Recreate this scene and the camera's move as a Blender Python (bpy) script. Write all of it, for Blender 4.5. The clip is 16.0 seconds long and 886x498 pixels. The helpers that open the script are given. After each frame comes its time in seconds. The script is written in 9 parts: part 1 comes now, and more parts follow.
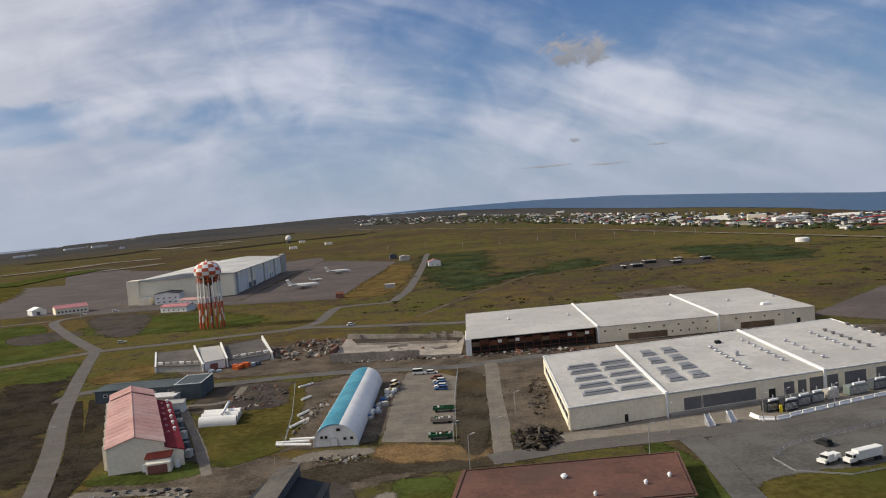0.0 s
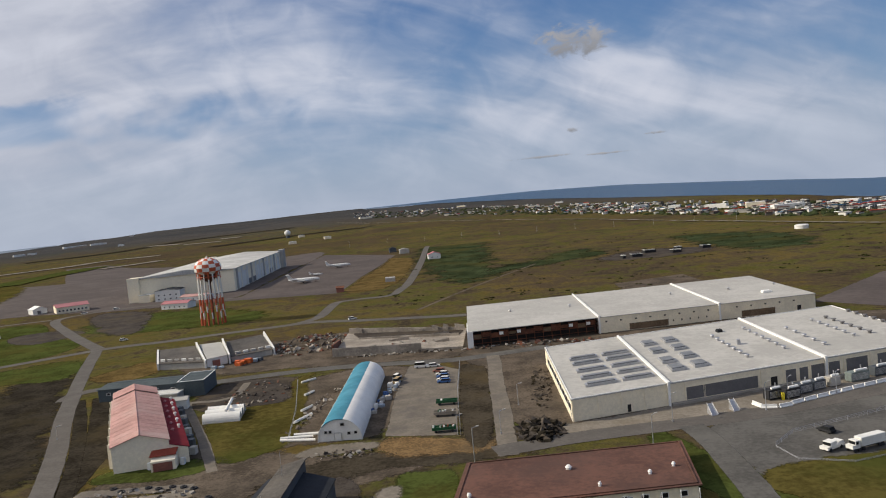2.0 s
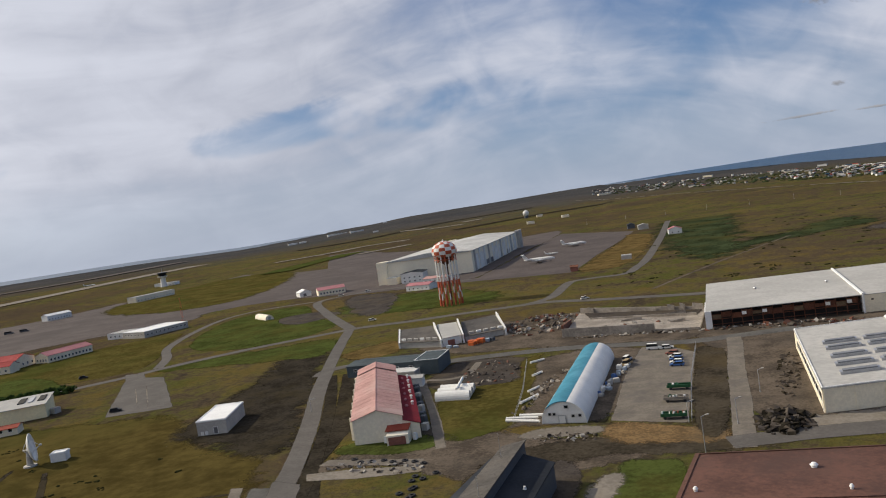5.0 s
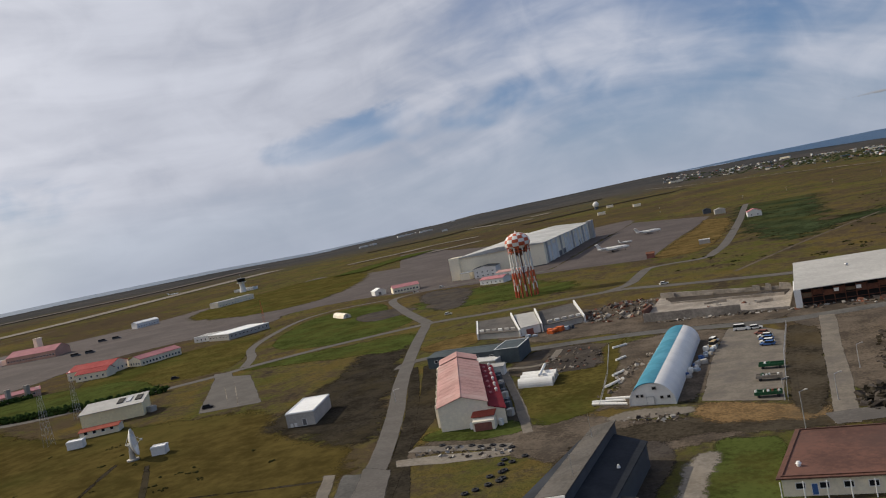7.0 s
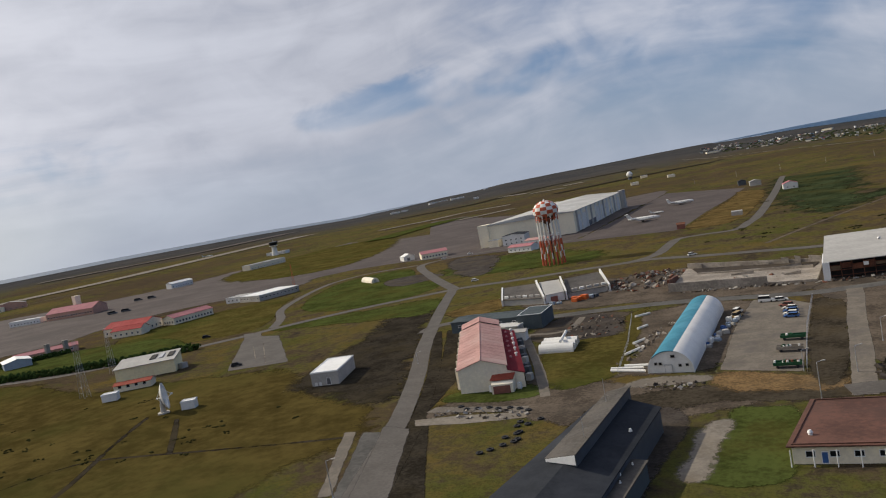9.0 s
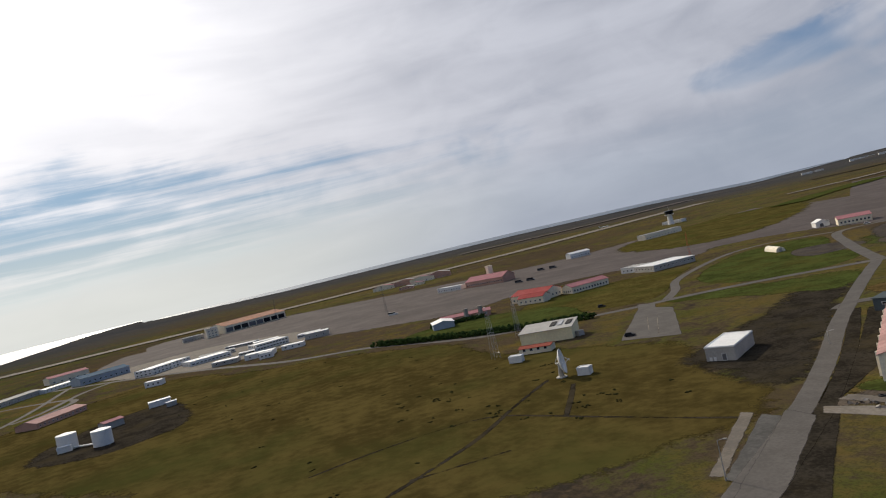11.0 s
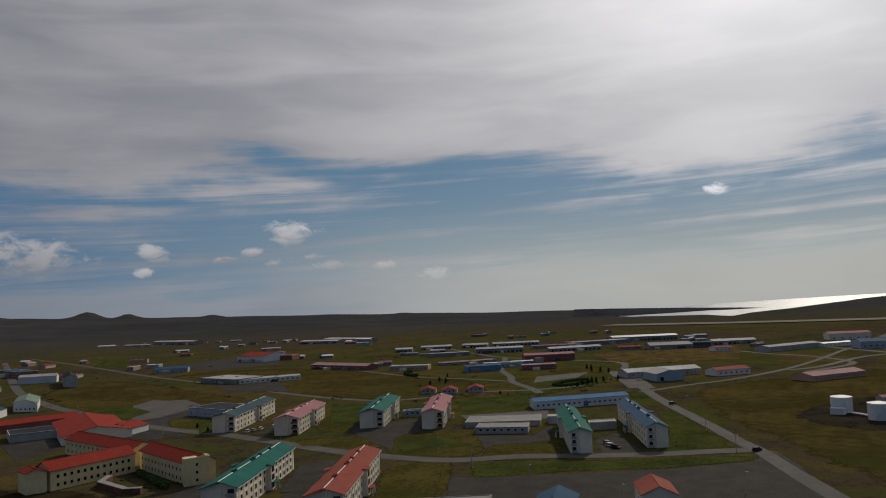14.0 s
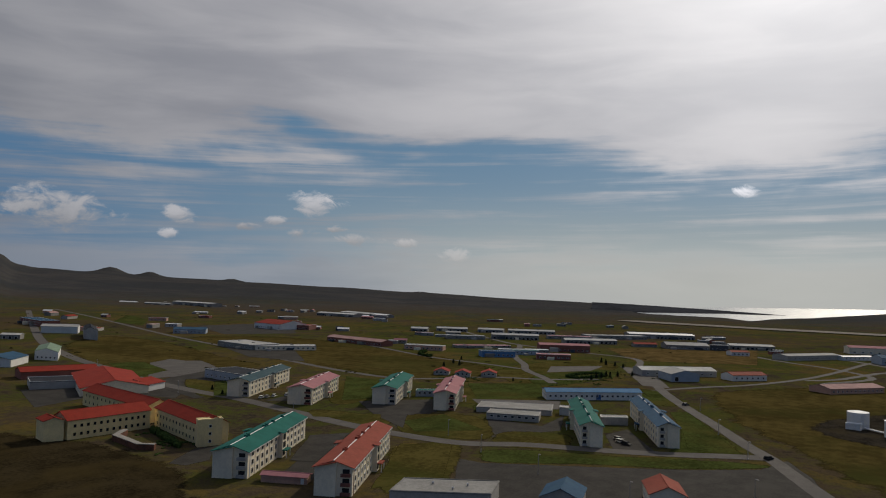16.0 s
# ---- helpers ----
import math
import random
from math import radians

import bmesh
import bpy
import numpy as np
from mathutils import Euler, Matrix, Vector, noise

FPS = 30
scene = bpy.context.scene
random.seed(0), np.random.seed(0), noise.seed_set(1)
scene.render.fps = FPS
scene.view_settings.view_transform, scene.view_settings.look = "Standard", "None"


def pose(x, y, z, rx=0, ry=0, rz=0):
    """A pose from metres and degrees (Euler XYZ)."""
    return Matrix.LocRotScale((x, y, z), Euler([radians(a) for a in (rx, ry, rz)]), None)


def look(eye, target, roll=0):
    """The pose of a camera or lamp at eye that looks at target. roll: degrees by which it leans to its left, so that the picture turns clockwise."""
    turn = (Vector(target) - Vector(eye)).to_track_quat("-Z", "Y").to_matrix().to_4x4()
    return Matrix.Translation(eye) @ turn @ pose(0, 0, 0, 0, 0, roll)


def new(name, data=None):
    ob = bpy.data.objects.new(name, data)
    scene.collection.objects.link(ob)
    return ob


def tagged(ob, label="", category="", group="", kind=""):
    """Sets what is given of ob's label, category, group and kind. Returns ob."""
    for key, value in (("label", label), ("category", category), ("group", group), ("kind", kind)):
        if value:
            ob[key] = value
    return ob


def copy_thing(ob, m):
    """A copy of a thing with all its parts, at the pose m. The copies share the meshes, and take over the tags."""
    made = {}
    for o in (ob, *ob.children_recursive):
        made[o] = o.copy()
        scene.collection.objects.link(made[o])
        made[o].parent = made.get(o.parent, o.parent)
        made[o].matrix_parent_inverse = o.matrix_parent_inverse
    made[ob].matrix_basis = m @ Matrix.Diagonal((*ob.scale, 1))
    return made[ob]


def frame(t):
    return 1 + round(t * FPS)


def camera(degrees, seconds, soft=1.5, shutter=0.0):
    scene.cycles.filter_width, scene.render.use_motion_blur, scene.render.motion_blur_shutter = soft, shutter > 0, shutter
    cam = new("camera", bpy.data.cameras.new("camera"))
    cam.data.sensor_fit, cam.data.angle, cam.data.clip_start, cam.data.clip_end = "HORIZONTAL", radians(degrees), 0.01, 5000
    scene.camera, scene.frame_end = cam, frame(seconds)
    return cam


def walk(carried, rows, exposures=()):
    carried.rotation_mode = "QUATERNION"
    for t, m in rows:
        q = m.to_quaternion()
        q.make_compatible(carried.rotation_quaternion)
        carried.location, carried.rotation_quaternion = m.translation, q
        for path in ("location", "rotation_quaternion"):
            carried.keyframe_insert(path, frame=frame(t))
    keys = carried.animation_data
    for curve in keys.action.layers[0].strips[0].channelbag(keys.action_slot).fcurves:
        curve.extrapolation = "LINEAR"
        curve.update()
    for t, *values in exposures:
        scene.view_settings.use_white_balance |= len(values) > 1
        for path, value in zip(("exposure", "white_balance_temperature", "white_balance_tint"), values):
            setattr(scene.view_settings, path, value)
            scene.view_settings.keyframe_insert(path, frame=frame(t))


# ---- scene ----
# camera and its flight
cam = camera(61.0, 16.0, soft=1.1)
PATH = [
    (0, (0.00, 0.00, 60.00), (-12.11, 99.13, 54.75), -4.60),
    (0.5, (-0.20, -0.50, 60.30), (-12.31, 98.64, 55.30), -5.22),
    (1, (-0.30, -0.20, 60.20), (-12.54, 98.91, 54.88), -5.48),
    (1.5, (-0.40, -0.10, 60.20), (-12.51, 99.00, 54.50), -5.43),
    (2, (-0.40, -0.10, 60.40), (-12.48, 98.97, 54.11), -5.50),
    (2.5, (-0.50, 0.70, 60.10), (-12.60, 99.73, 53.33), -5.48),
    (3, (-0.60, 1.40, 60.20), (-12.76, 100.39, 52.88), -5.51),
    (3.5, (-0.90, 2.90, 59.80), (-13.21, 101.84, 52.09), -5.47),
    (4, (-0.16, 3.91, 60.07), (-16.35, 102.28, 52.25), -6.20),
    (4.5, (2.70, 4.32, 60.18), (-25.84, 99.91, 53.22), -7.81),
    (5, (4.69, 4.39, 60.07), (-37.92, 94.70, 54.87), -8.64),
    (5.2, (5.33, 4.20, 59.94), (-41.23, 92.61, 56.03), -9.86),
    (7.3, (2.09, 2.06, 57.05), (-49.09, 87.86, 52.81), -11.12),
    (7.5, (2.42, 1.69, 56.87), (-49.08, 87.26, 51.74), -10.51),
    (8, (4.07, 1.38, 56.32), (-48.27, 86.32, 49.66), -10.46),
    (8.2, (4.53, 1.52, 56.25), (-48.35, 86.10, 49.24), -10.42),
    (10.3, (6.62, 2.36, 56.20), (-63.39, 73.55, 50.70), -11.68),
    (10.5, (7.43, 2.45, 56.29), (-68.34, 67.56, 51.74), -11.77),
    (11, (7.55, 3.38, 56.58), (-81.33, 49.22, 55.93), -12.87),
    (11.5, (5.46, 3.90, 57.82), (-90.69, 31.18, 61.14), -12.47),
    (12, (3.49, 5.06, 59.74), (-95.84, 13.48, 67.66), -10.32),
    (12.5, (1.83, 5.04, 60.19), (-97.26, -4.02, 70.14), -7.75),
    (13, (1.06, 3.81, 59.95), (-95.36, -21.34, 68.31), -6.43),
    (13.5, (0.24, 2.68, 59.58), (-91.03, -37.63, 66.26), -5.10),
    (14, (0.49, 1.33, 59.56), (-87.44, -45.68, 67.10), -2.80),
    (14.5, (0.88, 0.60, 59.55), (-86.91, -46.44, 68.54), 0.23),
    (15, (0.78, 0.55, 59.58), (-87.43, -45.78, 68.14), 1.62),
    (15.5, (0.45, 0.23, 59.83), (-87.93, -46.05, 66.62), 1.76),
    (16, (0.80, -0.10, 60.00), (-85.88, -49.70, 65.13), 1.71),
]
EXPOSURES = [(0, -0.2), (5.2, -0.24), (7.3, -0.36), (8.2, -0.38), (10.3, -0.34), (11.0, -0.48), (11.5, -0.80), (12.0, -1.2), (12.5, -1.4), (13.5, -1.38), (14.2, -1.28), (15.5, -1.29), (16, -1.20)]
walk(cam, [(t, look(eye, target, roll)) for t, eye, target, roll in PATH], EXPOSURES)

# ---- sky, sun ----
SUN_YAW, SUN_EL = 90.0, 33.0
sun_dir = Vector((-math.sin(radians(SUN_YAW)) * math.cos(radians(SUN_EL)), math.cos(radians(SUN_YAW)) * math.cos(radians(SUN_EL)), math.sin(radians(SUN_EL))))


class Net:
    """Small arithmetic on shader sockets."""

    def __init__(self, tree, sock):
        self.tree, self.sock = tree, sock

    def _op(self, kind, *others, swap=False):
        n = self.tree.nodes.new("ShaderNodeMath")
        n.operation = kind
        items = [self, *others]
        if swap:
            items.reverse()
        for k, it in enumerate(items):
            if isinstance(it, Net):
                self.tree.links.new(it.sock, n.inputs[k])
            else:
                n.inputs[k].default_value = it
        return Net(self.tree, n.outputs[0])

    def __add__(self, o): return self._op("ADD", o)
    def __radd__(self, o): return self._op("ADD", o)
    def __sub__(self, o): return self._op("SUBTRACT", o)
    def __rsub__(self, o): return self._op("SUBTRACT", o, swap=True)
    def __mul__(self, o): return self._op("MULTIPLY", o)
    def __rmul__(self, o): return self._op("MULTIPLY", o)
    def __truediv__(self, o): return self._op("DIVIDE", o)
    def pow(self, o): return self._op("POWER", o)
    def max(self, o): return self._op("MAXIMUM", o)
    def min(self, o): return self._op("MINIMUM", o)
    def arcsin(self): return self._op("ARCSINE")
    def arctan2(self, o): return self._op("ARCTAN2", o)

    def step(self, a, b, lo=0.0, hi=1.0):
        n = self.tree.nodes.new("ShaderNodeMapRange")
        n.interpolation_type = "SMOOTHSTEP"
        self.tree.links.new(self.sock, n.inputs[0])
        for k, v in ((1, a), (2, b), (3, lo), (4, hi)):
            n.inputs[k].default_value = v
        return Net(self.tree, n.outputs[0])


def vec(tree, x, y, z):
    n = tree.nodes.new("ShaderNodeCombineXYZ")
    for k, it in enumerate((x, y, z)):
        if isinstance(it, Net):
            tree.links.new(it.sock, n.inputs[k])
        else:
            n.inputs[k].default_value = it
    return n.outputs[0]


def noise_net(tree, where, scale, detail=4.0, rough=0.55, warp=0.0):
    n = tree.nodes.new("ShaderNodeTexNoise")
    tree.links.new(where, n.inputs["Vector"])
    n.inputs["Scale"].default_value, n.inputs["Detail"].default_value = scale, detail
    n.inputs["Roughness"].default_value, n.inputs["Distortion"].default_value = rough, warp
    return Net(tree, n.outputs[0])


def mix_colour(tree, fac, a, b, kind="MIX"):
    n = tree.nodes.new("ShaderNodeMix")
    n.data_type, n.blend_type, n.clamp_factor = "RGBA", kind, kind == "MIX"
    for k, it in ((0, fac), (6, a), (7, b)):
        if isinstance(it, Net):
            tree.links.new(it.sock, n.inputs[k])
        elif isinstance(it, bpy.types.NodeSocket):
            tree.links.new(it, n.inputs[k])
        elif k == 0:
            n.inputs[k].default_value = it
        else:
            n.inputs[k].default_value = (*it, 1.0)
    return n.outputs[2]


world = bpy.data.worlds.new("world")
scene.world = world
world.use_nodes = True
wt = world.node_tree
bg = wt.nodes["Background"]
sky = wt.nodes.new("ShaderNodeTexSky")
sky.sky_type, sky.sun_disc = "NISHITA", False
sky.sun_elevation, sky.sun_rotation = radians(SUN_EL), radians(-SUN_YAW)
sky.air_density, sky.dust_density, sky.ozone_density = 1.0, 0.6, 1.5
dim = wt.nodes.new("ShaderNodeVectorMath")
dim.operation = "SCALE"
dim.inputs[3].default_value = 0.085
wt.links.new(sky.outputs[0], dim.inputs[0])
tc = wt.nodes.new("ShaderNodeTexCoord")
sep = wt.nodes.new("ShaderNodeSeparateXYZ")
wt.links.new(tc.outputs["Generated"], sep.inputs[0])
dx, dy, dz = (Net(wt, sep.outputs[k]) for k in range(3))
elev = dz.arcsin() * (180 / math.pi)
yaw = (dx * -1.0).arctan2(dy) * (180 / math.pi)
# drawn-out sheets of high cloud, slanting in the north, level in the south
south = yaw.step(48.0, 92.0)
slant = yaw.step(42.0, -5.0) * -0.42
level = elev + slant * yaw
sheet = noise_net(wt, vec(wt, yaw * 0.048, level * 0.115, 3.4), 1.0, 7.0, 0.50, 0.35)
fibre = noise_net(wt, vec(wt, yaw * 0.066 + 3.0, level * 0.36, 7.7), 1.0, 7.0, 0.50, 0.4)
wisp = noise_net(wt, vec(wt, yaw * 0.22, elev * 0.30, 1.3), 1.0, 6.0, 0.52, 0.7)
# the thin cloud is brightest a little beside the sun
bright = Vector((-math.sin(radians(93.5)) * math.cos(radians(29.0)), math.cos(radians(93.5)) * math.cos(radians(29.0)), math.sin(radians(29.0))))
facing = (dx * bright.x + dy * bright.y + dz * bright.z).max(0.0)
rough_elev = elev + (sheet - 0.5) * 9.0 + (fibre - 0.5) * 4.0
# unseen sky, shaped for light: added cloud behind whitens fill, cleared east dims gables
behind = (yaw.step(-120.0, -150.0) + yaw.step(150.0, 170.0) + elev.step(30.0, 45.0)).min(1.0)
unseen_clear = yaw.step(-30.0, -50.0) * yaw.step(-140.0, -115.0) * elev.step(60.0, 40.0)
bias = behind * 0.16 - unseen_clear * 0.3 + yaw.step(6.0, 36.0) * 0.25 + south * 0.22 * rough_elev.step(7.0, 13.0) - elev.step(6.0, 15.0) * yaw.step(14.0, -16.0) * 0.03
band = rough_elev.step(0.8, 4.2) * rough_elev.step(13.5, 8.5) * yaw.step(42.0, 84.0)
# a broken blue rift low over the airfield
off = elev + (sheet - 0.5) * 5.0 + (wisp - 0.5) * 2.4 - (8.0 - (yaw - 14.0) * 0.036)
rift = (off * off).step(3.4, 0.2) * yaw.step(2.0, 12.0) * yaw.step(78.0, 66.0) * noise_net(wt, vec(wt, yaw * 0.11, elev * 0.12, 9.3), 1.0, 4.0, 0.5).step(0.44, 0.62)
even = yaw.step(6.0, 30.0)
cover = sheet * (0.60 - even * 0.26) + even * 0.13 + yaw.step(-4.0, -22.0) * 0.05 + fibre * 0.30 + wisp * 0.19 + 0.03 + yaw.step(18.0, 46.0) * 0.05 + bias - band * (0.25 + south * 0.10) - rift * 0.20
veil = elev.step(15.0, 5.0) * yaw.step(30.0, 0.0) * 0.09
streak = noise_net(wt, vec(wt, yaw * 0.05 + 9.0, elev * 1.1 + yaw * 0.03, 5.1), 1.0, 6.0, 0.6, 0.3)
high = (cover + veil + band * (streak - 0.44) * (0.6 + south * 0.30)).step(0.50, 0.86)
haze = elev.step(7.0, 0.0).pow(1.25) * (1.0 - unseen_clear * 0.8)
cloud = mix_colour(wt, (fibre * 0.50 + sheet * 0.42 + wisp * 0.30).step(0.44, 0.78), (0.585, 0.615, 0.72), (0.80, 0.83, 0.94))
southern = mix_colour(wt, (fibre * 0.75 + sheet * 0.5).step(0.44, 0.82), (0.62, 0.63, 0.71), (0.98, 0.965, 1.02))
dimmer = facing.step(0.35, 0.88)
southern = mix_colour(wt, dimmer, mix_colour(wt, 0.49, southern, (0.19, 0.225, 0.285)), southern)
cloud = mix_colour(wt, south, cloud, southern)
southern_blue = mix_colour(wt, facing.step(0.45, 0.9), (0.21, 0.44, 0.76), mix_colour(wt, elev.step(3.0, 11.0), (0.56, 0.76, 0.90), (0.26, 0.52, 0.80)))
blue = mix_colour(wt, 0.62, dim.outputs[0], mix_colour(wt, elev.step(2.0, 22.0), (0.20, 0.38, 0.70), (0.055, 0.18, 0.52)))
blue = mix_colour(wt, south * 0.85, blue, southern_blue)
colour = mix_colour(wt, haze * (0.66 - south * 0.14), blue, mix_colour(wt, south, (0.50, 0.58, 0.72), mix_colour(wt, facing.step(0.45, 0.85), (0.30, 0.46, 0.66), (0.58, 0.74, 0.86))))
colour = mix_colour(wt, high * (1.0 - haze * (0.62 - south * 0.22)) * 0.97, colour, cloud)
lump = noise_net(wt, vec(wt, yaw * 0.62, elev * 1.05, 2.2), 1.0, 7.0, 0.62, 0.5)
# low cumulus: yaw, height, half width, half height, brightness
PUFFS = [(129.6, 6.0, 2.1, 1.0, 1.35), (147.5, 4.6, 4.2, 1.5, 1.0), (139.3, 4.7, 1.4, 0.7, 1.15), (139.8, 3.4, 0.8, 0.45, 1.3),
         (130.2, 3.8, 1.3, 0.5, 1.0), (118.9, 2.4, 1.5, 0.8, 1.2), (126.2, 3.4, 1.9, 0.5, 1.0), (97.8, 7.4, 1.0, 0.5, 2.2),
         (-4.2, 10.6, 2.9, 1.35, 0.47), (122.6, 3.3, 0.9, 0.4, 1.1),
         (132.4, 4.6, 0.8, 0.35, 1.1), (127.9, 4.2, 0.9, 0.3, 1.0), (134.6, 4.1, 1.0, 0.35, 0.9), (-3.6, 4.4, 0.6, 0.22, 0.5), (-9.5, 3.5, 0.8, 0.12, 0.5), (-1.0, 2.6, 2.4, 0.12, 0.52), (-6.0, 2.4, 2.0, 0.10, 0.52)]
for a, e, ra, re, glow in PUFFS:
    ddx, ddy = (yaw - a) / ra, (elev - e) / re
    inside = 1.0 - (ddx * ddx + ddy * ddy)
    body = (inside + (lump - 0.5) * 4.6).step(0.0, 1.2)
    shade = (ddy * 0.5 + lump).step(0.1, 0.9)
    colour = mix_colour(wt, body * 0.95, colour, mix_colour(wt, shade, (glow * 0.62, glow * 0.64, glow * 0.70), (glow * 0.98, glow * 0.98, glow * 1.04)))
# thin cloud lit round the sun
colour = mix_colour(wt, facing.pow(220.0) * 1.5 + facing.pow(45.0) * 0.85 + (facing.pow(12.0) * 0.94 + facing.pow(4.0) * 0.20) * (0.25 + 0.75 * (high + elev.step(5.0, 1.0)).min(1.0)), colour, (1.0, 0.97, 0.945), "ADD")
warm = elev.step(8.0, 0.0) * facing.step(0.68, 0.90)
colour = mix_colour(wt, warm * 0.55, colour, (1.22, 1.20, 1.02))
wt.links.new(colour, bg.inputs[0])
bg.inputs[1].default_value = 0.9

sun = new("sun", bpy.data.lights.new("sun", "SUN"))
sun.data.energy, sun.data.angle, sun.data.color = 4.6, radians(0.5), (1.0, 0.90, 0.73)
sun.matrix_world = look(sun_dir * 500, (0, 0, 0))
# ---- materials ----
def surface(name, base, rough=0.8, vary=0.25, scale=0.5, fine=6.0, bump=0.15, metal=0.0, tint=None, streak=None, island=0.0, spec=0.3):
    """A plain surface with stains at two scales. base, tint: colours; scale, fine: stains per metre; streak: metres of a rib's pitch."""
    m = bpy.data.materials.new(name)
    m.use_nodes = True
    t = m.node_tree
    b = t.nodes["Principled BSDF"]
    geo = t.nodes.new("ShaderNodeNewGeometry")
    where = geo.outputs["Position"]
    big = noise_net(t, where, scale, 7.0, 0.68)
    small = noise_net(t, where, fine, 4.0, 0.68)
    dark = tuple(c * (1 - vary) for c in base)
    light = tuple(min(1.0, c * (1 + vary * 0.7)) for c in base)
    col = mix_colour(t, (big * 0.55 + small * 0.45).step(0.40, 0.60), dark, light)
    if tint:
        col = mix_colour(t, noise_net(t, where, scale * 0.45, 6.0, 0.65).step(0.46, 0.72) * 0.8, col, tint)
    if island:
        info = t.nodes.new("ShaderNodeObjectInfo")
        col = mix_colour(t, Net(t, info.outputs["Random"]) * island, col, dark)
    t.links.new(col, b.inputs["Base Color"])
    t.links.new((small * 0.25 + (rough - 0.12)).sock, b.inputs["Roughness"])
    b.inputs["Metallic"].default_value = metal
    b.inputs["Specular IOR Level"].default_value = spec
    if bump:
        n = t.nodes.new("ShaderNodeBump")
        n.inputs["Strength"].default_value, n.inputs["Distance"].default_value = bump, 0.08
        t.links.new((small + big * 0.6).sock, n.inputs["Height"])
        t.links.new(n.outputs[0], b.inputs["Normal"])
    return m


GRASS_DRY, GRASS_GREEN, SOIL, LAVA = (0.112, 0.080, 0.027), (0.066, 0.073, 0.018), (0.078, 0.057, 0.036), (0.038, 0.032, 0.026)


def ground_material():
    m = bpy.data.materials.new("moorland")
    m.use_nodes = True
    t = m.node_tree
    b = t.nodes["Principled BSDF"]
    where = t.nodes.new("ShaderNodeNewGeometry").outputs["Position"]
    huge = noise_net(t, where, 0.0022, 4.0, 0.6, 0.5)
    wide = noise_net(t, where, 0.011, 7.0, 0.68, 0.6)
    mid = noise_net(t, where, 0.05, 7.0, 0.72, 0.3)
    small = noise_net(t, where, 0.35, 6.0, 0.75)
    tuft = noise_net(t, where, 1.6, 4.0, 0.7)
    col = mix_colour(t, (wide * 0.8 + mid * 0.4 + small * 0.2).step(0.58, 0.73), GRASS_DRY, GRASS_GREEN)
    spread = t.nodes.new("ShaderNodeSeparateXYZ")
    t.links.new(where, spread.inputs[0])
    col = mix_colour(t, Net(t, spread.outputs[1]).step(-100.0, 500.0) * mid.step(0.35, 0.6) * 0.7, col, (0.138, 0.108, 0.044))
    col = mix_colour(t, (huge * 0.5 + mid * 0.6 + small * 0.25).step(0.62, 0.73), col, SOIL)
    col = mix_colour(t, (wide * 0.45 + small * 0.4 + mid * 0.5).step(0.70, 0.80), col, LAVA)
    # distance haze is painted on: the colour turns slate blue-grey farther out
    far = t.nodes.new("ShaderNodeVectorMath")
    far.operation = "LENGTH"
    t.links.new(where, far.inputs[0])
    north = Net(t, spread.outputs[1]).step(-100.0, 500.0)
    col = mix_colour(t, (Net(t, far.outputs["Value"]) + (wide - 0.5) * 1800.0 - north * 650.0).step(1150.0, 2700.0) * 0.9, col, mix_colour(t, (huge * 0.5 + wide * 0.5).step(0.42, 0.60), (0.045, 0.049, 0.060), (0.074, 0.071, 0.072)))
    col = mix_colour(t, (tuft * 0.6 + small * 0.4).step(0.46, 0.60) * 0.50, col, (0.026, 0.023, 0.010))
    col = mix_colour(t, (small * 0.5 + tuft * 0.5).step(0.55, 0.68) * 0.32, col, (0.17, 0.13, 0.06))
    t.links.new(col, b.inputs["Base Color"])
    b.inputs["Roughness"].default_value = 1.0
    b.inputs["Specular IOR Level"].default_value = 0.0
    n = t.nodes.new("ShaderNodeBump")
    n.inputs["Strength"].default_value, n.inputs["Distance"].default_value = 0.6, 0.5
    t.links.new((small + tuft * 0.5).sock, n.inputs["Height"])
    t.links.new(n.outputs[0], b.inputs["Normal"])
    return m


def water_material():
    m = bpy.data.materials.new("sea_water")
    m.use_nodes = True
    t = m.node_tree
    b = t.nodes["Principled BSDF"]
    where = t.nodes.new("ShaderNodeNewGeometry").outputs["Position"]
    b.inputs["Base Color"].default_value = (0.012, 0.045, 0.085, 1)
    b.inputs["Roughness"].default_value = 0.32
    n = t.nodes.new("ShaderNodeBump")
    n.inputs["Strength"].default_value, n.inputs["Distance"].default_value = 0.6, 2.0
    t.links.new((noise_net(t, where, 0.05, 5.0) + noise_net(t, where, 0.4, 3.0) * 0.4).sock, n.inputs["Height"])
    t.links.new(n.outputs[0], b.inputs["Normal"])
    return m


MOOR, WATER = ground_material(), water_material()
ASPHALT = surface("asphalt", (0.050, 0.046, 0.040), 0.9, 0.25, 0.12, 1.2, 0.1, tint=(0.070, 0.063, 0.055), spec=0.03)
ROAD = surface("worn_road", (0.116, 0.105, 0.094), 0.9, 0.18, 0.10, 1.2, 0.1, tint=(0.098, 0.090, 0.082), spec=0.06)
CONCRETE_PAD = surface("concrete_pad", (0.165, 0.143, 0.116), 0.9, 0.2, 0.2, 1.2, 0.1, tint=(0.11, 0.098, 0.088), spec=0.08)
APRON = surface("apron", (0.100, 0.083, 0.076), 0.9, 0.22, 0.03, 0.3, 0.05, tint=(0.074, 0.062, 0.058), spec=0.05)
GRAVEL = surface("gravel", (0.102, 0.081, 0.061), 0.95, 0.45, 0.10, 1.2, 0.35, tint=(0.054, 0.045, 0.036), spec=0.03)
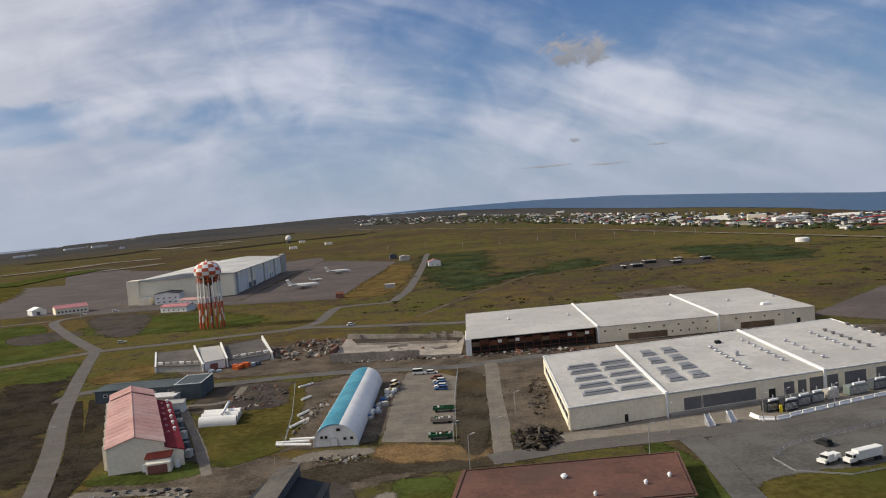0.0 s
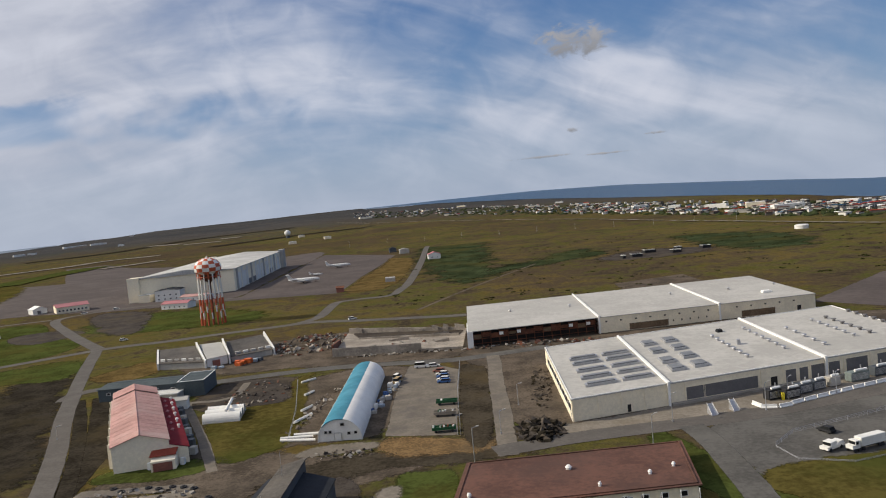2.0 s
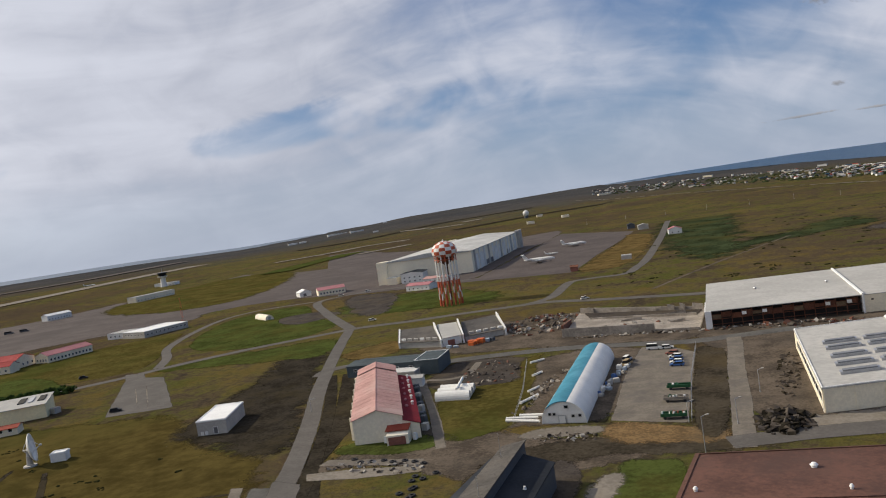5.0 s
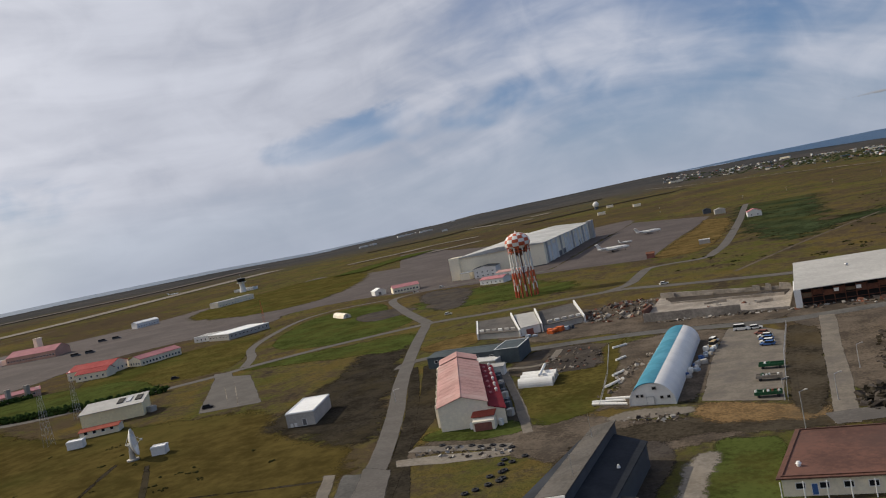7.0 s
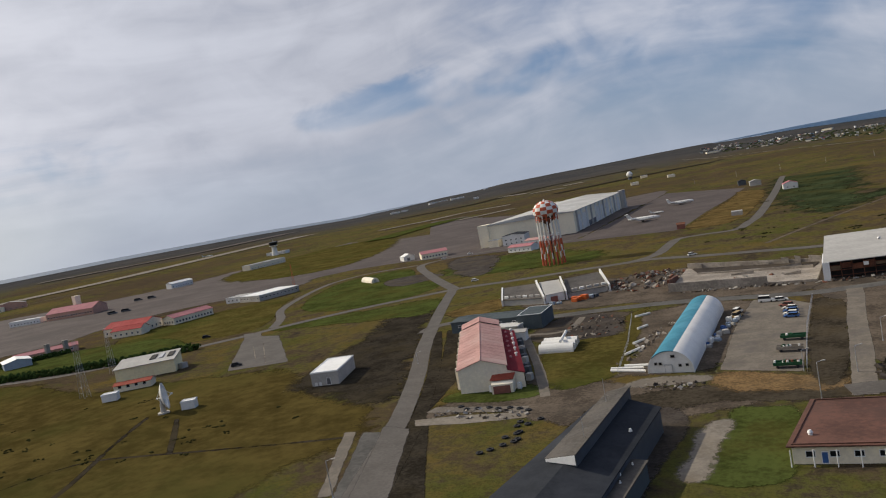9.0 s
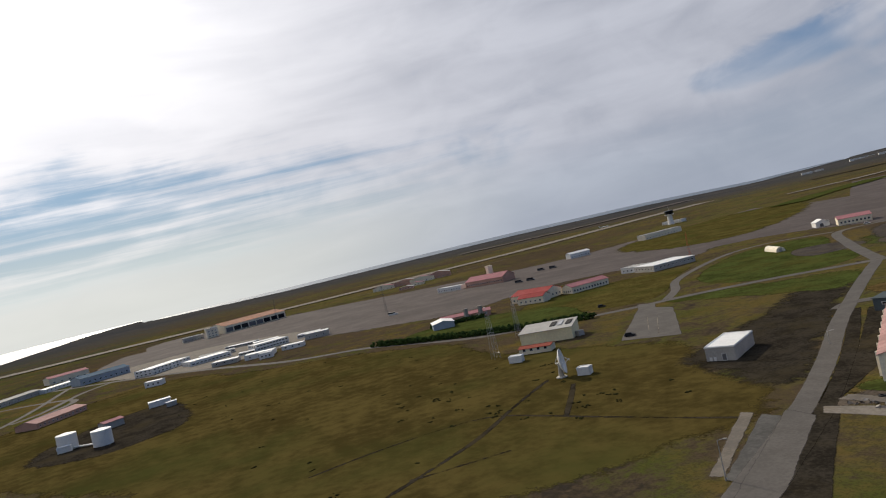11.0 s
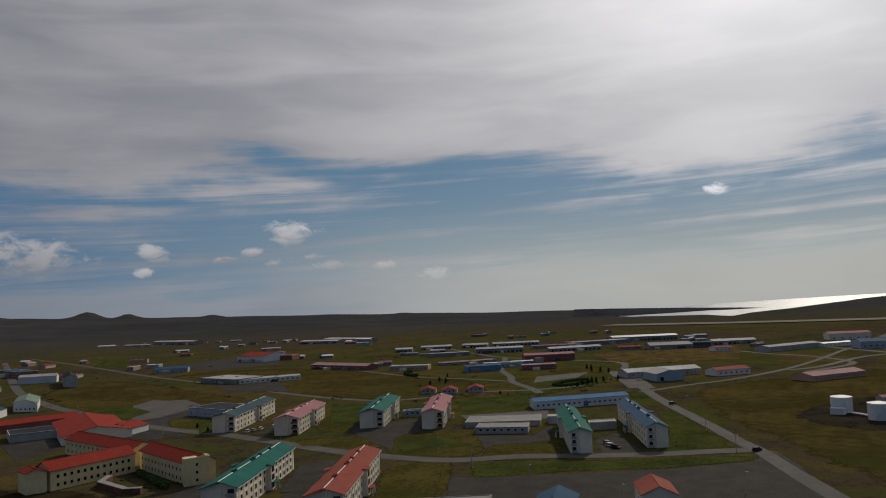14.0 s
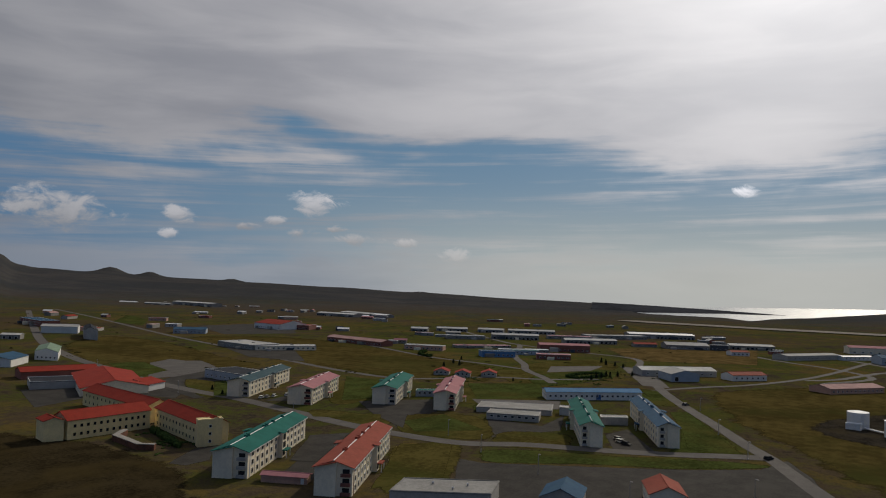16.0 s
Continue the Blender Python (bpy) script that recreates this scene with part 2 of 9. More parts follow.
BARE_SOIL = surface("bare_soil", (0.052, 0.043, 0.031), 1.0, 0.45, 0.06, 0.8, 0.3, tint=(0.080, 0.060, 0.033), spec=0.0)
PALE_PAD = surface("pale_pad", (0.205, 0.180, 0.148), 0.95, 0.22, 0.12, 1.0, 0.1, tint=(0.17, 0.135, 0.09), spec=0.05)
OFFWHITE = surface("off_white_wall", (0.80, 0.72, 0.57), 0.8, 0.08, 0.15, 1.2, 0.05, tint=(0.68, 0.62, 0.52))
WORN_YARD = surface("worn_yard", (0.100, 0.095, 0.087), 0.9, 0.28, 0.07, 0.9, 0.1, tint=(0.135, 0.128, 0.115), spec=0.05)
RUSTY_GRASS = surface("rusty_grass", (0.120, 0.082, 0.032), 1.0, 0.5, 0.08, 0.9, 0.4, tint=(0.072, 0.056, 0.022), spec=0.0)
DARK_SOIL = surface("dark_soil", (0.034, 0.029, 0.022), 1.0, 0.45, 0.1, 0.9, 0.3, tint=(0.052, 0.042, 0.024), spec=0.0)
DARK_GRAVEL = surface("dark_gravel", (0.058, 0.049, 0.042), 0.95, 0.4, 0.1, 1.1, 0.3, tint=(0.085, 0.065, 0.040), spec=0.03)
SAND = surface("orange_sand", (0.165, 0.105, 0.048), 0.95, 0.4, 0.15, 1.2, 0.3, tint=(0.095, 0.070, 0.042), spec=0.05)
LAWN = surface("lawn", (0.054, 0.066, 0.018), 0.95, 0.40, 0.06, 0.7, 0.3, tint=(0.082, 0.070, 0.020), spec=0.0)
MEADOW = surface("meadow", (0.078, 0.064, 0.019), 0.95, 0.38, 0.045, 0.5, 0.3, tint=(0.044, 0.056, 0.013), spec=0.0)
FIELD = surface("dry_field", (0.074, 0.056, 0.018), 0.95, 0.36, 0.018, 0.14, 0.3, tint=(0.047, 0.052, 0.014), spec=0.0)
LUPINE = surface("lupine", (0.036, 0.047, 0.022), 0.95, 0.5, 0.03, 0.4, 0.5, tint=(0.065, 0.058, 0.019), spec=0.0)
CREAM = surface("cream_wall", (0.82, 0.73, 0.55), 0.75, 0.10, 0.12, 1.2, 0.05, tint=(0.68, 0.60, 0.46))
YELLOW = surface("yellow_wall", (0.78, 0.63, 0.32), 0.75, 0.10, 0.2, 1.5, 0.05, tint=(0.68, 0.55, 0.30))
WHITE = surface("white_paint", (0.74, 0.725, 0.68), 0.6, 0.08, 0.15, 1.5, 0.04, tint=(0.64, 0.63, 0.60))
GREY_WALL = surface("grey_render", (0.42, 0.395, 0.355), 0.8, 0.14, 0.2, 1.5, 0.06, tint=(0.34, 0.32, 0.29))
DARK_WALL = surface("slate_cladding", (0.070, 0.080, 0.092), 0.6, 0.15, 0.2, 2.0, 0.06)
TRIM = surface("white_trim", (0.78, 0.77, 0.74), 0.6, 0.06, 0.3, 2.0, 0.02)
ROOF_GREY = surface("grey_membrane_roof", (0.42, 0.405, 0.375), 0.9, 0.14, 0.05, 0.6, 0.05, tint=(0.35, 0.34, 0.315), spec=0.1)
SLATE_ROOF = surface("slate_metal_roof", (0.092, 0.084, 0.076), 0.85, 0.3, 0.12, 1.0, 0.06, tint=(0.135, 0.118, 0.10), spec=0.1)
SKYLIGHT = surface("dusty_skylight", (0.20, 0.205, 0.21), 0.5, 0.2, 0.3, 1.5, 0.02, tint=(0.12, 0.125, 0.13))
ROOF_PALE = surface("weathered_pale_roof", (0.50, 0.49, 0.46), 0.8, 0.2, 0.06, 0.7, 0.04, tint=(0.34, 0.33, 0.31), spec=0.12)
ROOF_WHITE = surface("white_metal_roof", (0.80, 0.79, 0.76), 0.60, 0.08, 0.1, 1.0, 0.04, tint=(0.62, 0.62, 0.61), spec=0.30)
ROOF_PINK = surface("faded_red_metal", (0.42, 0.245, 0.22), 0.85, 0.2, 0.10, 1.2, 0.05, tint=(0.47, 0.34, 0.30), spec=0.08)
ROOF_ROSE = surface("rose_metal_roof", (0.37, 0.165, 0.175), 0.85, 0.12, 0.2, 1.4, 0.05, tint=(0.46, 0.20, 0.20), spec=0.08)
ROOF_ORANGE = surface("orange_red_roof", (0.27, 0.064, 0.042), 0.85, 0.15, 0.2, 1.4, 0.05, tint=(0.30, 0.085, 0.055), spec=0.08)
ROOF_RED = surface("bright_red_roof", (0.28, 0.034, 0.020), 0.85, 0.15, 0.2, 1.4, 0.05, tint=(0.26, 0.035, 0.022), spec=0.08)
ROOF_DARKRED = surface("dark_red_roof", (0.16, 0.016, 0.024), 0.85, 0.2, 0.2, 1.4, 0.05, spec=0.08)
ROOF_BROWN = surface("brown_felt_roof", (0.112, 0.052, 0.036), 0.85, 0.34, 0.09, 0.9, 0.1, tint=(0.078, 0.044, 0.034))
ROOF_TEAL = surface("teal_metal_roof", (0.016, 0.125, 0.100), 0.85, 0.14, 0.2, 1.4, 0.05, tint=(0.025, 0.15, 0.12), spec=0.08)
ROOF_BLUE = surface("blue_metal_roof", (0.036, 0.088, 0.150), 0.85, 0.14, 0.2, 1.4, 0.05, tint=(0.05, 0.11, 0.16), spec=0.08)
ROOF_SLATEBLUE = surface("slate_blue_roof", (0.045, 0.085, 0.098), 0.85, 0.16, 0.2, 1.4, 0.05, tint=(0.065, 0.10, 0.11), spec=0.08)
# far walls' shade is put into this darker grey; low roofs use it too
FAR_WALL = surface("weathered_grey_wall", (0.25, 0.24, 0.22), 0.85, 0.2, 0.15, 1.2, 0.05, tint=(0.19, 0.18, 0.165))
BLUE_WALL = surface("pale_blue_wall", (0.34, 0.39, 0.44), 0.7, 0.1, 0.2, 1.5, 0.05)
BLUE_BAND = surface("blue_band", (0.055, 0.20, 0.275), 0.85, 0.14, 0.2, 1.4, 0.04, tint=(0.10, 0.28, 0.37), spec=0.08)
ROOF_DARK = surface("charcoal_roof", (0.028, 0.031, 0.037), 0.85, 0.2, 0.15, 1.4, 0.06, tint=(0.05, 0.054, 0.062), spec=0.08)
PINK_WALL = surface("salmon_wall", (0.52, 0.30, 0.22), 0.75, 0.12, 0.2, 1.5, 0.05)
BRICK_RED = surface("brick_red_wall", (0.24, 0.095, 0.072), 0.8, 0.15, 0.2, 1.5, 0.05)
RED_PAINT = surface("signal_red", (0.47, 0.095, 0.040), 0.6, 0.15, 0.4, 2.0, 0.03)
ORANGE_PAINT = surface("orange_paint", (0.60, 0.13, 0.03), 0.6, 0.15, 0.4, 2.0, 0.03)
GREEN_PAINT = surface("green_paint", (0.018, 0.085, 0.035), 0.6, 0.2, 0.4, 2.0, 0.03)
BLUE_PAINT = surface("blue_paint", (0.05, 0.12, 0.30), 0.5, 0.15, 0.4, 2.0, 0.03)
STEEL = surface("galvanised_steel", (0.45, 0.45, 0.46), 0.45, 0.15, 0.5, 3.0, 0.03, metal=0.6)
RUST = surface("rusty_steel", (0.16, 0.062, 0.035), 0.85, 0.35, 0.4, 2.5, 0.1, tint=(0.08, 0.04, 0.03))
BLACK = surface("black_rubber", (0.022, 0.022, 0.024), 0.8, 0.2, 0.5, 3.0, 0.03)
# near-black leaves; the shade inside open bays is put into this colour
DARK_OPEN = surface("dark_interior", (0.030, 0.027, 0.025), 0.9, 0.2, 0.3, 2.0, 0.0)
BROWN_INTERIOR = surface("brown_interior", (0.17, 0.115, 0.07), 0.9, 0.3, 0.3, 2.0, 0.05)
SHUTTER = surface("grey_shutter", (0.14, 0.135, 0.135), 0.6, 0.12, 0.3, 2.0, 0.04)
RUBBLE = surface("rubble", (0.11, 0.088, 0.068), 0.95, 0.4, 0.3, 2.0, 0.3, tint=(0.06, 0.05, 0.042), island=0.6)
TIMBER = surface("weathered_timber", (0.30, 0.26, 0.21), 0.85, 0.25, 0.5, 3.0, 0.1, island=0.5)
CONCRETE = surface("concrete", (0.31, 0.285, 0.25), 0.9, 0.18, 0.2, 1.5, 0.1, tint=(0.27, 0.25, 0.22), island=0.3)
OLD_CONCRETE = surface("stained_concrete", (0.300, 0.265, 0.225), 0.95, 0.3, 0.12, 1.0, 0.15, tint=(0.19, 0.16, 0.13), spec=0.05)
GLASS = surface("window_glass", (0.016, 0.017, 0.018), 0.3, 0.2, 0.5, 1.0, 0.0, spec=0.05)
LEAF = surface("conifer_leaf", (0.020, 0.034, 0.014), 0.9, 0.4, 0.6, 3.0, 0.2, tint=(0.04, 0.05, 0.02))
BARK = surface("bark", (0.06, 0.045, 0.03), 0.95, 0.3, 0.8, 4.0, 0.2)
# slate-blue base with distance haze put into the colour
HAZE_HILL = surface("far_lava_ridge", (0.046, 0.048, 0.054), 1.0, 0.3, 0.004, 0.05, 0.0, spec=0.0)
SLATE_TEAL = surface("slate_teal_cladding", (0.072, 0.090, 0.098), 0.7, 0.15, 0.2, 2.0, 0.06)
TEAL_ROOFING = surface("slate_teal_roof", (0.078, 0.094, 0.100), 0.85, 0.2, 0.12, 1.2, 0.05, tint=(0.06, 0.072, 0.078), spec=0.08)
HANGAR_SKIN = surface("hangar_cladding", (0.88, 0.79, 0.60), 0.8, 0.07, 0.05, 0.8, 0.04, tint=(0.80, 0.71, 0.54))
TERMINAL_RED = surface("terminal_red_roof", (0.33, 0.060, 0.055), 0.85, 0.15, 0.2, 1.4, 0.05, tint=(0.38, 0.10, 0.09), spec=0.08)
DARK_HEATH = surface("dark_brown_heath", (0.034, 0.026, 0.013), 1.0, 0.45, 0.07, 0.8, 0.4, tint=(0.052, 0.038, 0.015), spec=0.0)
SHRUB = surface("garden_shrub", (0.046, 0.072, 0.020), 0.9, 0.45, 0.4, 2.0, 0.3, tint=(0.022, 0.036, 0.012), spec=0.0)
YELLOW_PAINT = surface("yellow_paint", (0.62, 0.50, 0.03), 0.6, 0.1, 0.4, 2.0, 0.03)
# ---- building blocks ----
def part(name, bm, material, parent=None, label="", smooth=False):
    """One mesh object, under a thing or a part; its coordinates are those of the parent."""
    me = bpy.data.meshes.new(name)
    bmesh.ops.recalc_face_normals(bm, faces=bm.faces)
    bm.to_mesh(me)
    bm.free()
    for m in material if isinstance(material, (list, tuple)) else [material]:
        me.materials.append(m)
    if smooth:
        me.shade_smooth()
    ob = new(name, me)
    ob.parent = parent
    return tagged(ob, label)


def thing(name, label, category, x, y, z=0.0, rz=0.0, group="", kind=""):
    ob = tagged(new(name), label, category, group, kind)
    ob.empty_display_size = 0.5
    ob.matrix_basis = pose(x, y, z, 0, 0, rz)
    return ob


def slab(bm, corners, z0, z1, mat=0):
    """A solid over a flat polygon of (x, y) corners; z0, z1 may be one height or one per corner."""
    n = len(corners)
    lo = [bm.verts.new((c[0], c[1], z0[k] if isinstance(z0, (list, tuple)) else z0)) for k, c in enumerate(corners)]
    hi = [bm.verts.new((c[0], c[1], z1[k] if isinstance(z1, (list, tuple)) else z1)) for k, c in enumerate(corners)]
    faces = [bm.faces.new(lo[::-1]), bm.faces.new(hi)]
    faces += [bm.faces.new((lo[k], lo[(k + 1) % n], hi[(k + 1) % n], hi[k])) for k in range(n)]
    for f in faces:
        f.material_index = mat
    return faces


def cuboid(bm, x0, y0, z0, x1, y1, z1, mat=0):
    return slab(bm, ((x0, y0), (x1, y0), (x1, y1), (x0, y1)), z0, z1, mat)


def rod(bm, a, b, r0, r1=None, sides=8, mat=0):
    a, b = Vector(a), Vector(b)
    r1 = r0 if r1 is None else r1
    q = (b - a).to_track_quat("Z", "Y")
    rings = []
    for c, r in ((a, r0), (b, r1)):
        rings.append([bm.verts.new(c + q @ Vector((r * math.cos(2 * math.pi * k / sides), r * math.sin(2 * math.pi * k / sides), 0))) for k in range(sides)])
    faces = [bm.faces.new(rings[0][::-1]), bm.faces.new(rings[1])]
    faces += [bm.faces.new((rings[0][k], rings[0][(k + 1) % sides], rings[1][(k + 1) % sides], rings[1][k])) for k in range(sides)]
    for f in faces:
        f.material_index = mat
    return faces


def lathe(bm, rows, sides=32, paint=None, a0=0.0, a1=2 * math.pi):
    """Rows of (radius, z), turned round z. paint(row, side) gives a face's material."""
    rings = [[bm.verts.new((r * math.cos(a0 + (a1 - a0) * k / sides), r * math.sin(a0 + (a1 - a0) * k / sides), z)) for k in range(sides)] for r, z in rows]
    for j in range(len(rows) - 1):
        for k in range(sides):
            f = bm.faces.new((rings[j][k], rings[j][(k + 1) % sides], rings[j + 1][(k + 1) % sides], rings[j + 1][k]))
            if paint:
                f.material_index = paint(j, k)
    bm.faces.new(rings[-1])
    bm.faces.new(rings[0][::-1])


_panes = {}


def pane_mesh(w, h, glass, frame, split=False):
    """A window or door: x along the wall, y outward, foot at 0; a frame with a sunk pane, as one mesh or as two."""
    key = (round(w, 2), round(h, 2), glass.name, frame.name, split)
    if key not in _panes:
        t = min(0.12, w * 0.1)
        loops = [[(sx * (w / 2 - inset), y, z) for sx, z in ((-1, inset), (1, inset), (1, h - inset), (-1, h - inset))] for inset, y in ((0, -0.05), (0, 0.08), (t, 0.08), (t, 0.02))]
        verts = [v for loop in loops for v in loop]
        faces = [(4 * j + k, 4 * j + (k + 1) % 4, 4 * j + 4 + (k + 1) % 4, 4 * j + 4 + k) for j in range(3) for k in range(4)]
        made = []
        for name, fs, mats in ((("window", faces, (frame,)), ("pane", [(12, 13, 14, 15)], (glass,))) if split else (("window", faces + [(12, 13, 14, 15)], (frame, glass)),)):
            used = sorted({i for f in fs for i in f})
            me = bpy.data.meshes.new(name)
            me.from_pydata([verts[i] for i in used], [], [tuple(used.index(i) for i in reversed(f)) for f in fs])
            for m in mats:
                me.materials.append(m)
            if not split:
                me.polygons[12].material_index = 1
            made.append(me)
        _panes[key] = made
    return _panes[key]


class Plan:
    """A four-cornered ground plan, with one edge u from the corner o and one edge v, in metres."""

    def __init__(self, o, u, v):
        self.o, self.u, self.v = Vector(o), Vector(u), Vector(v)
        self.L, self.W = self.u.length, self.v.length

    def at(self, a, b):
        """The place, seen from o, at the shares a of u and b of v."""
        return self.u * a + self.v * b

    def rect(self, a0=0.0, b0=0.0, a1=1.0, b1=1.0, over=0.0):
        ea, eb = over / self.L, over / self.W
        return [self.at(a0 - ea, b0 - eb), self.at(a1 + ea, b0 - eb), self.at(a1 + ea, b1 + eb), self.at(a0 - ea, b1 + eb)]

    def face(self, side):
        """Start, direction, length and outward normal of a side: f, b (along u), l, r (along v)."""
        p, q = {"f": ((0, 0), (1, 0)), "b": ((0, 1), (1, 1)), "l": ((0, 0), (0, 1)), "r": ((1, 0), (1, 1))}[side]
        p, q = self.at(*p), self.at(*q)
        d = (q - p).normalized()
        n = Vector((d.y, -d.x))
        if n.dot(self.at(0.5, 0.5) - p) > 0:
            n = -n
        return p, d, (q - p).length, n


def opening(parent, plan, side, along, z, w, h, glass=None, frame=None, name="window", label=""):
    """A window or door at so many metres along a side."""
    p, d, _, n = plan.face(side)
    split = parent.parent is None and not parent.name.startswith(("far_", "town_"))
    meshes = pane_mesh(w, h, glass or GLASS, frame or TRIM, split)
    ob = new(name, meshes[0])
    if split:
        new("pane" if name == "window" else "leaf", meshes[1]).parent = ob
    c = p + d * along
    ob.parent = parent
    ob.matrix_basis = Matrix.Translation((c.x, c.y, z)) @ Matrix.Rotation(math.atan2(-n.x, n.y), 4, "Z")
    return tagged(ob, label)


def openings(parent, plan, side, n, rows, w, h, z0, dz=2.7, start=1.5, end=1.5, glass=None, frame=None, name="window", skip=()):
    length = plan.face(side)[2]
    for r in range(rows):
        for k in range(n):
            if k in skip:
                continue
            along = start + (length - start - end) * ((k + 0.5) / n)
            opening(parent, plan, side, along, z0 + r * dz, w, h, glass, frame, name)


def shell(parent, plan, h, wall, gable=None, rise=0.0, thick=0.3, label="", shares=(0.0, 0.0, 1.0, 1.0)):
    """Walls, with real thickness, as one mesh; gable: the axis of the ridge, u or v."""
    a0, b0, a1, b1 = shares
    ta, tb = thick / plan.L, thick / plan.W
    bm = bmesh.new()
    bars = [((a0, b0), (a1, b0), (a1, b0 + tb), (a0, b0 + tb)), ((a0, b1 - tb), (a1, b1 - tb), (a1, b1), (a0, b1)),
            ((a0, b0 + tb), (a0 + ta, b0 + tb), (a0 + ta, b1 - tb), (a0, b1 - tb)), ((a1 - ta, b0 + tb), (a1, b0 + tb), (a1, b1 - tb), (a1 - ta, b1 - tb))]
    for bar in bars:
        slab(bm, [plan.at(*c) for c in bar], 0, h)
    if gable:
        for e in (0, 1):
            if gable == "u":
                s0, s1 = (a0, a0 + ta) if e == 0 else (a1 - ta, a1)
                lo = [(s, b) for s in (s0, s1) for b in (b0, (b0 + b1) / 2, b1)]
            else:
                s0, s1 = (b0, b0 + tb) if e == 0 else (b1 - tb, b1)
                lo = [(a, s) for s in (s0, s1) for a in (a0, (a0 + a1) / 2, a1)]
            vs = [bm.verts.new((*plan.at(*c), h + (rise - 0.02 if k % 3 == 1 else 0))) for k, c in enumerate(lo)]
            bm.faces.new((vs[0], vs[2], vs[1]))
            bm.faces.new((vs[3], vs[4], vs[5]))
            bm.faces.new((vs[0], vs[1], vs[4], vs[3]))
            bm.faces.new((vs[1], vs[2], vs[5], vs[4]))
            bm.faces.new((vs[0], vs[3], vs[5], vs[2]))
    return part("wall", bm, wall, parent, label)


def gable_roof(parent, plan, h, rise, roof, axis="u", over=0.5, thick=0.18, ridge=None, shares=(0.0, 0.0, 1.0, 1.0), label=""):
    """Two slopes and a ridge cap."""
    a0, b0, a1, b1 = shares
    ea, eb = over / plan.L, over / plan.W
    slope = rise / (0.5 * ((b1 - b0) * plan.W if axis == "u" else (a1 - a0) * plan.L))
    drop = over * slope
    for e in (0, 1):
        bm = bmesh.new()
        if axis == "u":
            edge, mid = (b0 - eb, b1 + eb)[e], (b0 + b1) / 2
            quad = [(a0 - ea, edge), (a1 + ea, edge), (a1 + ea, mid), (a0 - ea, mid)]
        else:
            edge, mid = (a0 - ea, a1 + ea)[e], (a0 + a1) / 2
            quad = [(edge, b0 - eb), (edge, b1 + eb), (mid, b1 + eb), (mid, b0 - eb)]
        zs = [h - drop, h - drop, h + rise, h + rise]
        slab(bm, [plan.at(*c) for c in quad], [z + 0.03 for z in zs], [z + 0.03 + thick for z in zs])
        part("roof_slope", bm, roof, parent, label)
    bm = bmesh.new()
    if axis == "u":
        p, q = plan.at(a0 - ea, (b0 + b1) / 2), plan.at(a1 + ea, (b0 + b1) / 2)
    else:
        p, q = plan.at((a0 + a1) / 2, b0 - eb), plan.at((a0 + a1) / 2, b1 + eb)
    rod(bm, (*p, h + rise + 0.18), (*q, h + rise + 0.18), 0.16, sides=6)
    part("ridge_cap", bm, ridge or roof, parent)


def flat_roof(parent, plan, h, roof, kerb=None, over=0.15, rise=0.0, shares=(0.0, 0.0, 1.0, 1.0), rim=0.25):
    """A roof plate with a low raised edge."""
    a0, b0, a1, b1 = shares
    bm = bmesh.new()
    slab(bm, plan.rect(a0, b0, a1, b1, over), h, [h + 0.25, h + 0.25, h + 0.25 + rise, h + 0.25 + rise])
    part("roof", bm, roof, parent)
    if kerb:
        bm = bmesh.new()
        ta, tb = rim / plan.L, rim / plan.W
        for bar in ((a0, b0, a1, b0 + tb), (a0, b1 - tb, a1, b1), (a0, b0 + tb, a0 + ta, b1 - tb), (a1 - ta, b0 + tb, a1, b1 - tb)):
            slab(bm, plan.rect(*bar), h + 0.25, h + 0.45)
        part("roof_edge", bm, kerb, parent)


def building(name, label, category, o, u, v, h, wall, roof, rise=0.0, axis="u", wins=(), doors=(), group="", over=0.4, kerb=None):
    """A house or hall: walls, a gable (rise > 0) or flat roof, rows of windows (side, n, rows, w, h, z0, dz) and doors (side, along, w, h, leaf)."""
    plan = Plan(o, u, v)
    ob = thing(name, label, category, *o, group=group)
    shell(ob, plan, h, wall, axis if rise else None, rise)
    if rise:
        gable_roof(ob, plan, h, rise, roof, axis, over)
    else:
        flat_roof(ob, plan, h, roof, kerb or TRIM)
    for side, n, rows, w, wh, z0, dz in wins:
        openings(ob, plan, side, n, rows, w, wh, z0, dz, 0.8, 0.8)
    for side, along, w, dh, leaf in doors:
        opening(ob, plan, side, along, 0.12, w, dh, leaf, TRIM, "door")
    return ob, plan


def spline(points, closed=False, steps=5):
    """A soft curve through (x, y) points."""
    pts = [Vector(p) for p in points]
    n, out = len(pts), []
    for k in range(n if closed else n - 1):
        if closed:
            a, b, c, d = (pts[(k + j) % n] for j in (-1, 0, 1, 2))
        else:
            a, b, c, d = pts[max(k - 1, 0)], pts[k], pts[k + 1], pts[min(k + 2, n - 1)]
        for s in range(steps):
            t = s / steps
            out.append(0.5 * (2 * b + (c - a) * t + (2 * a - 5 * b + 4 * c - d) * t * t + (3 * b - a - 3 * c + d) * t ** 3))
    if not closed:
        out.append(pts[-1])
    return out


EDGED = {}


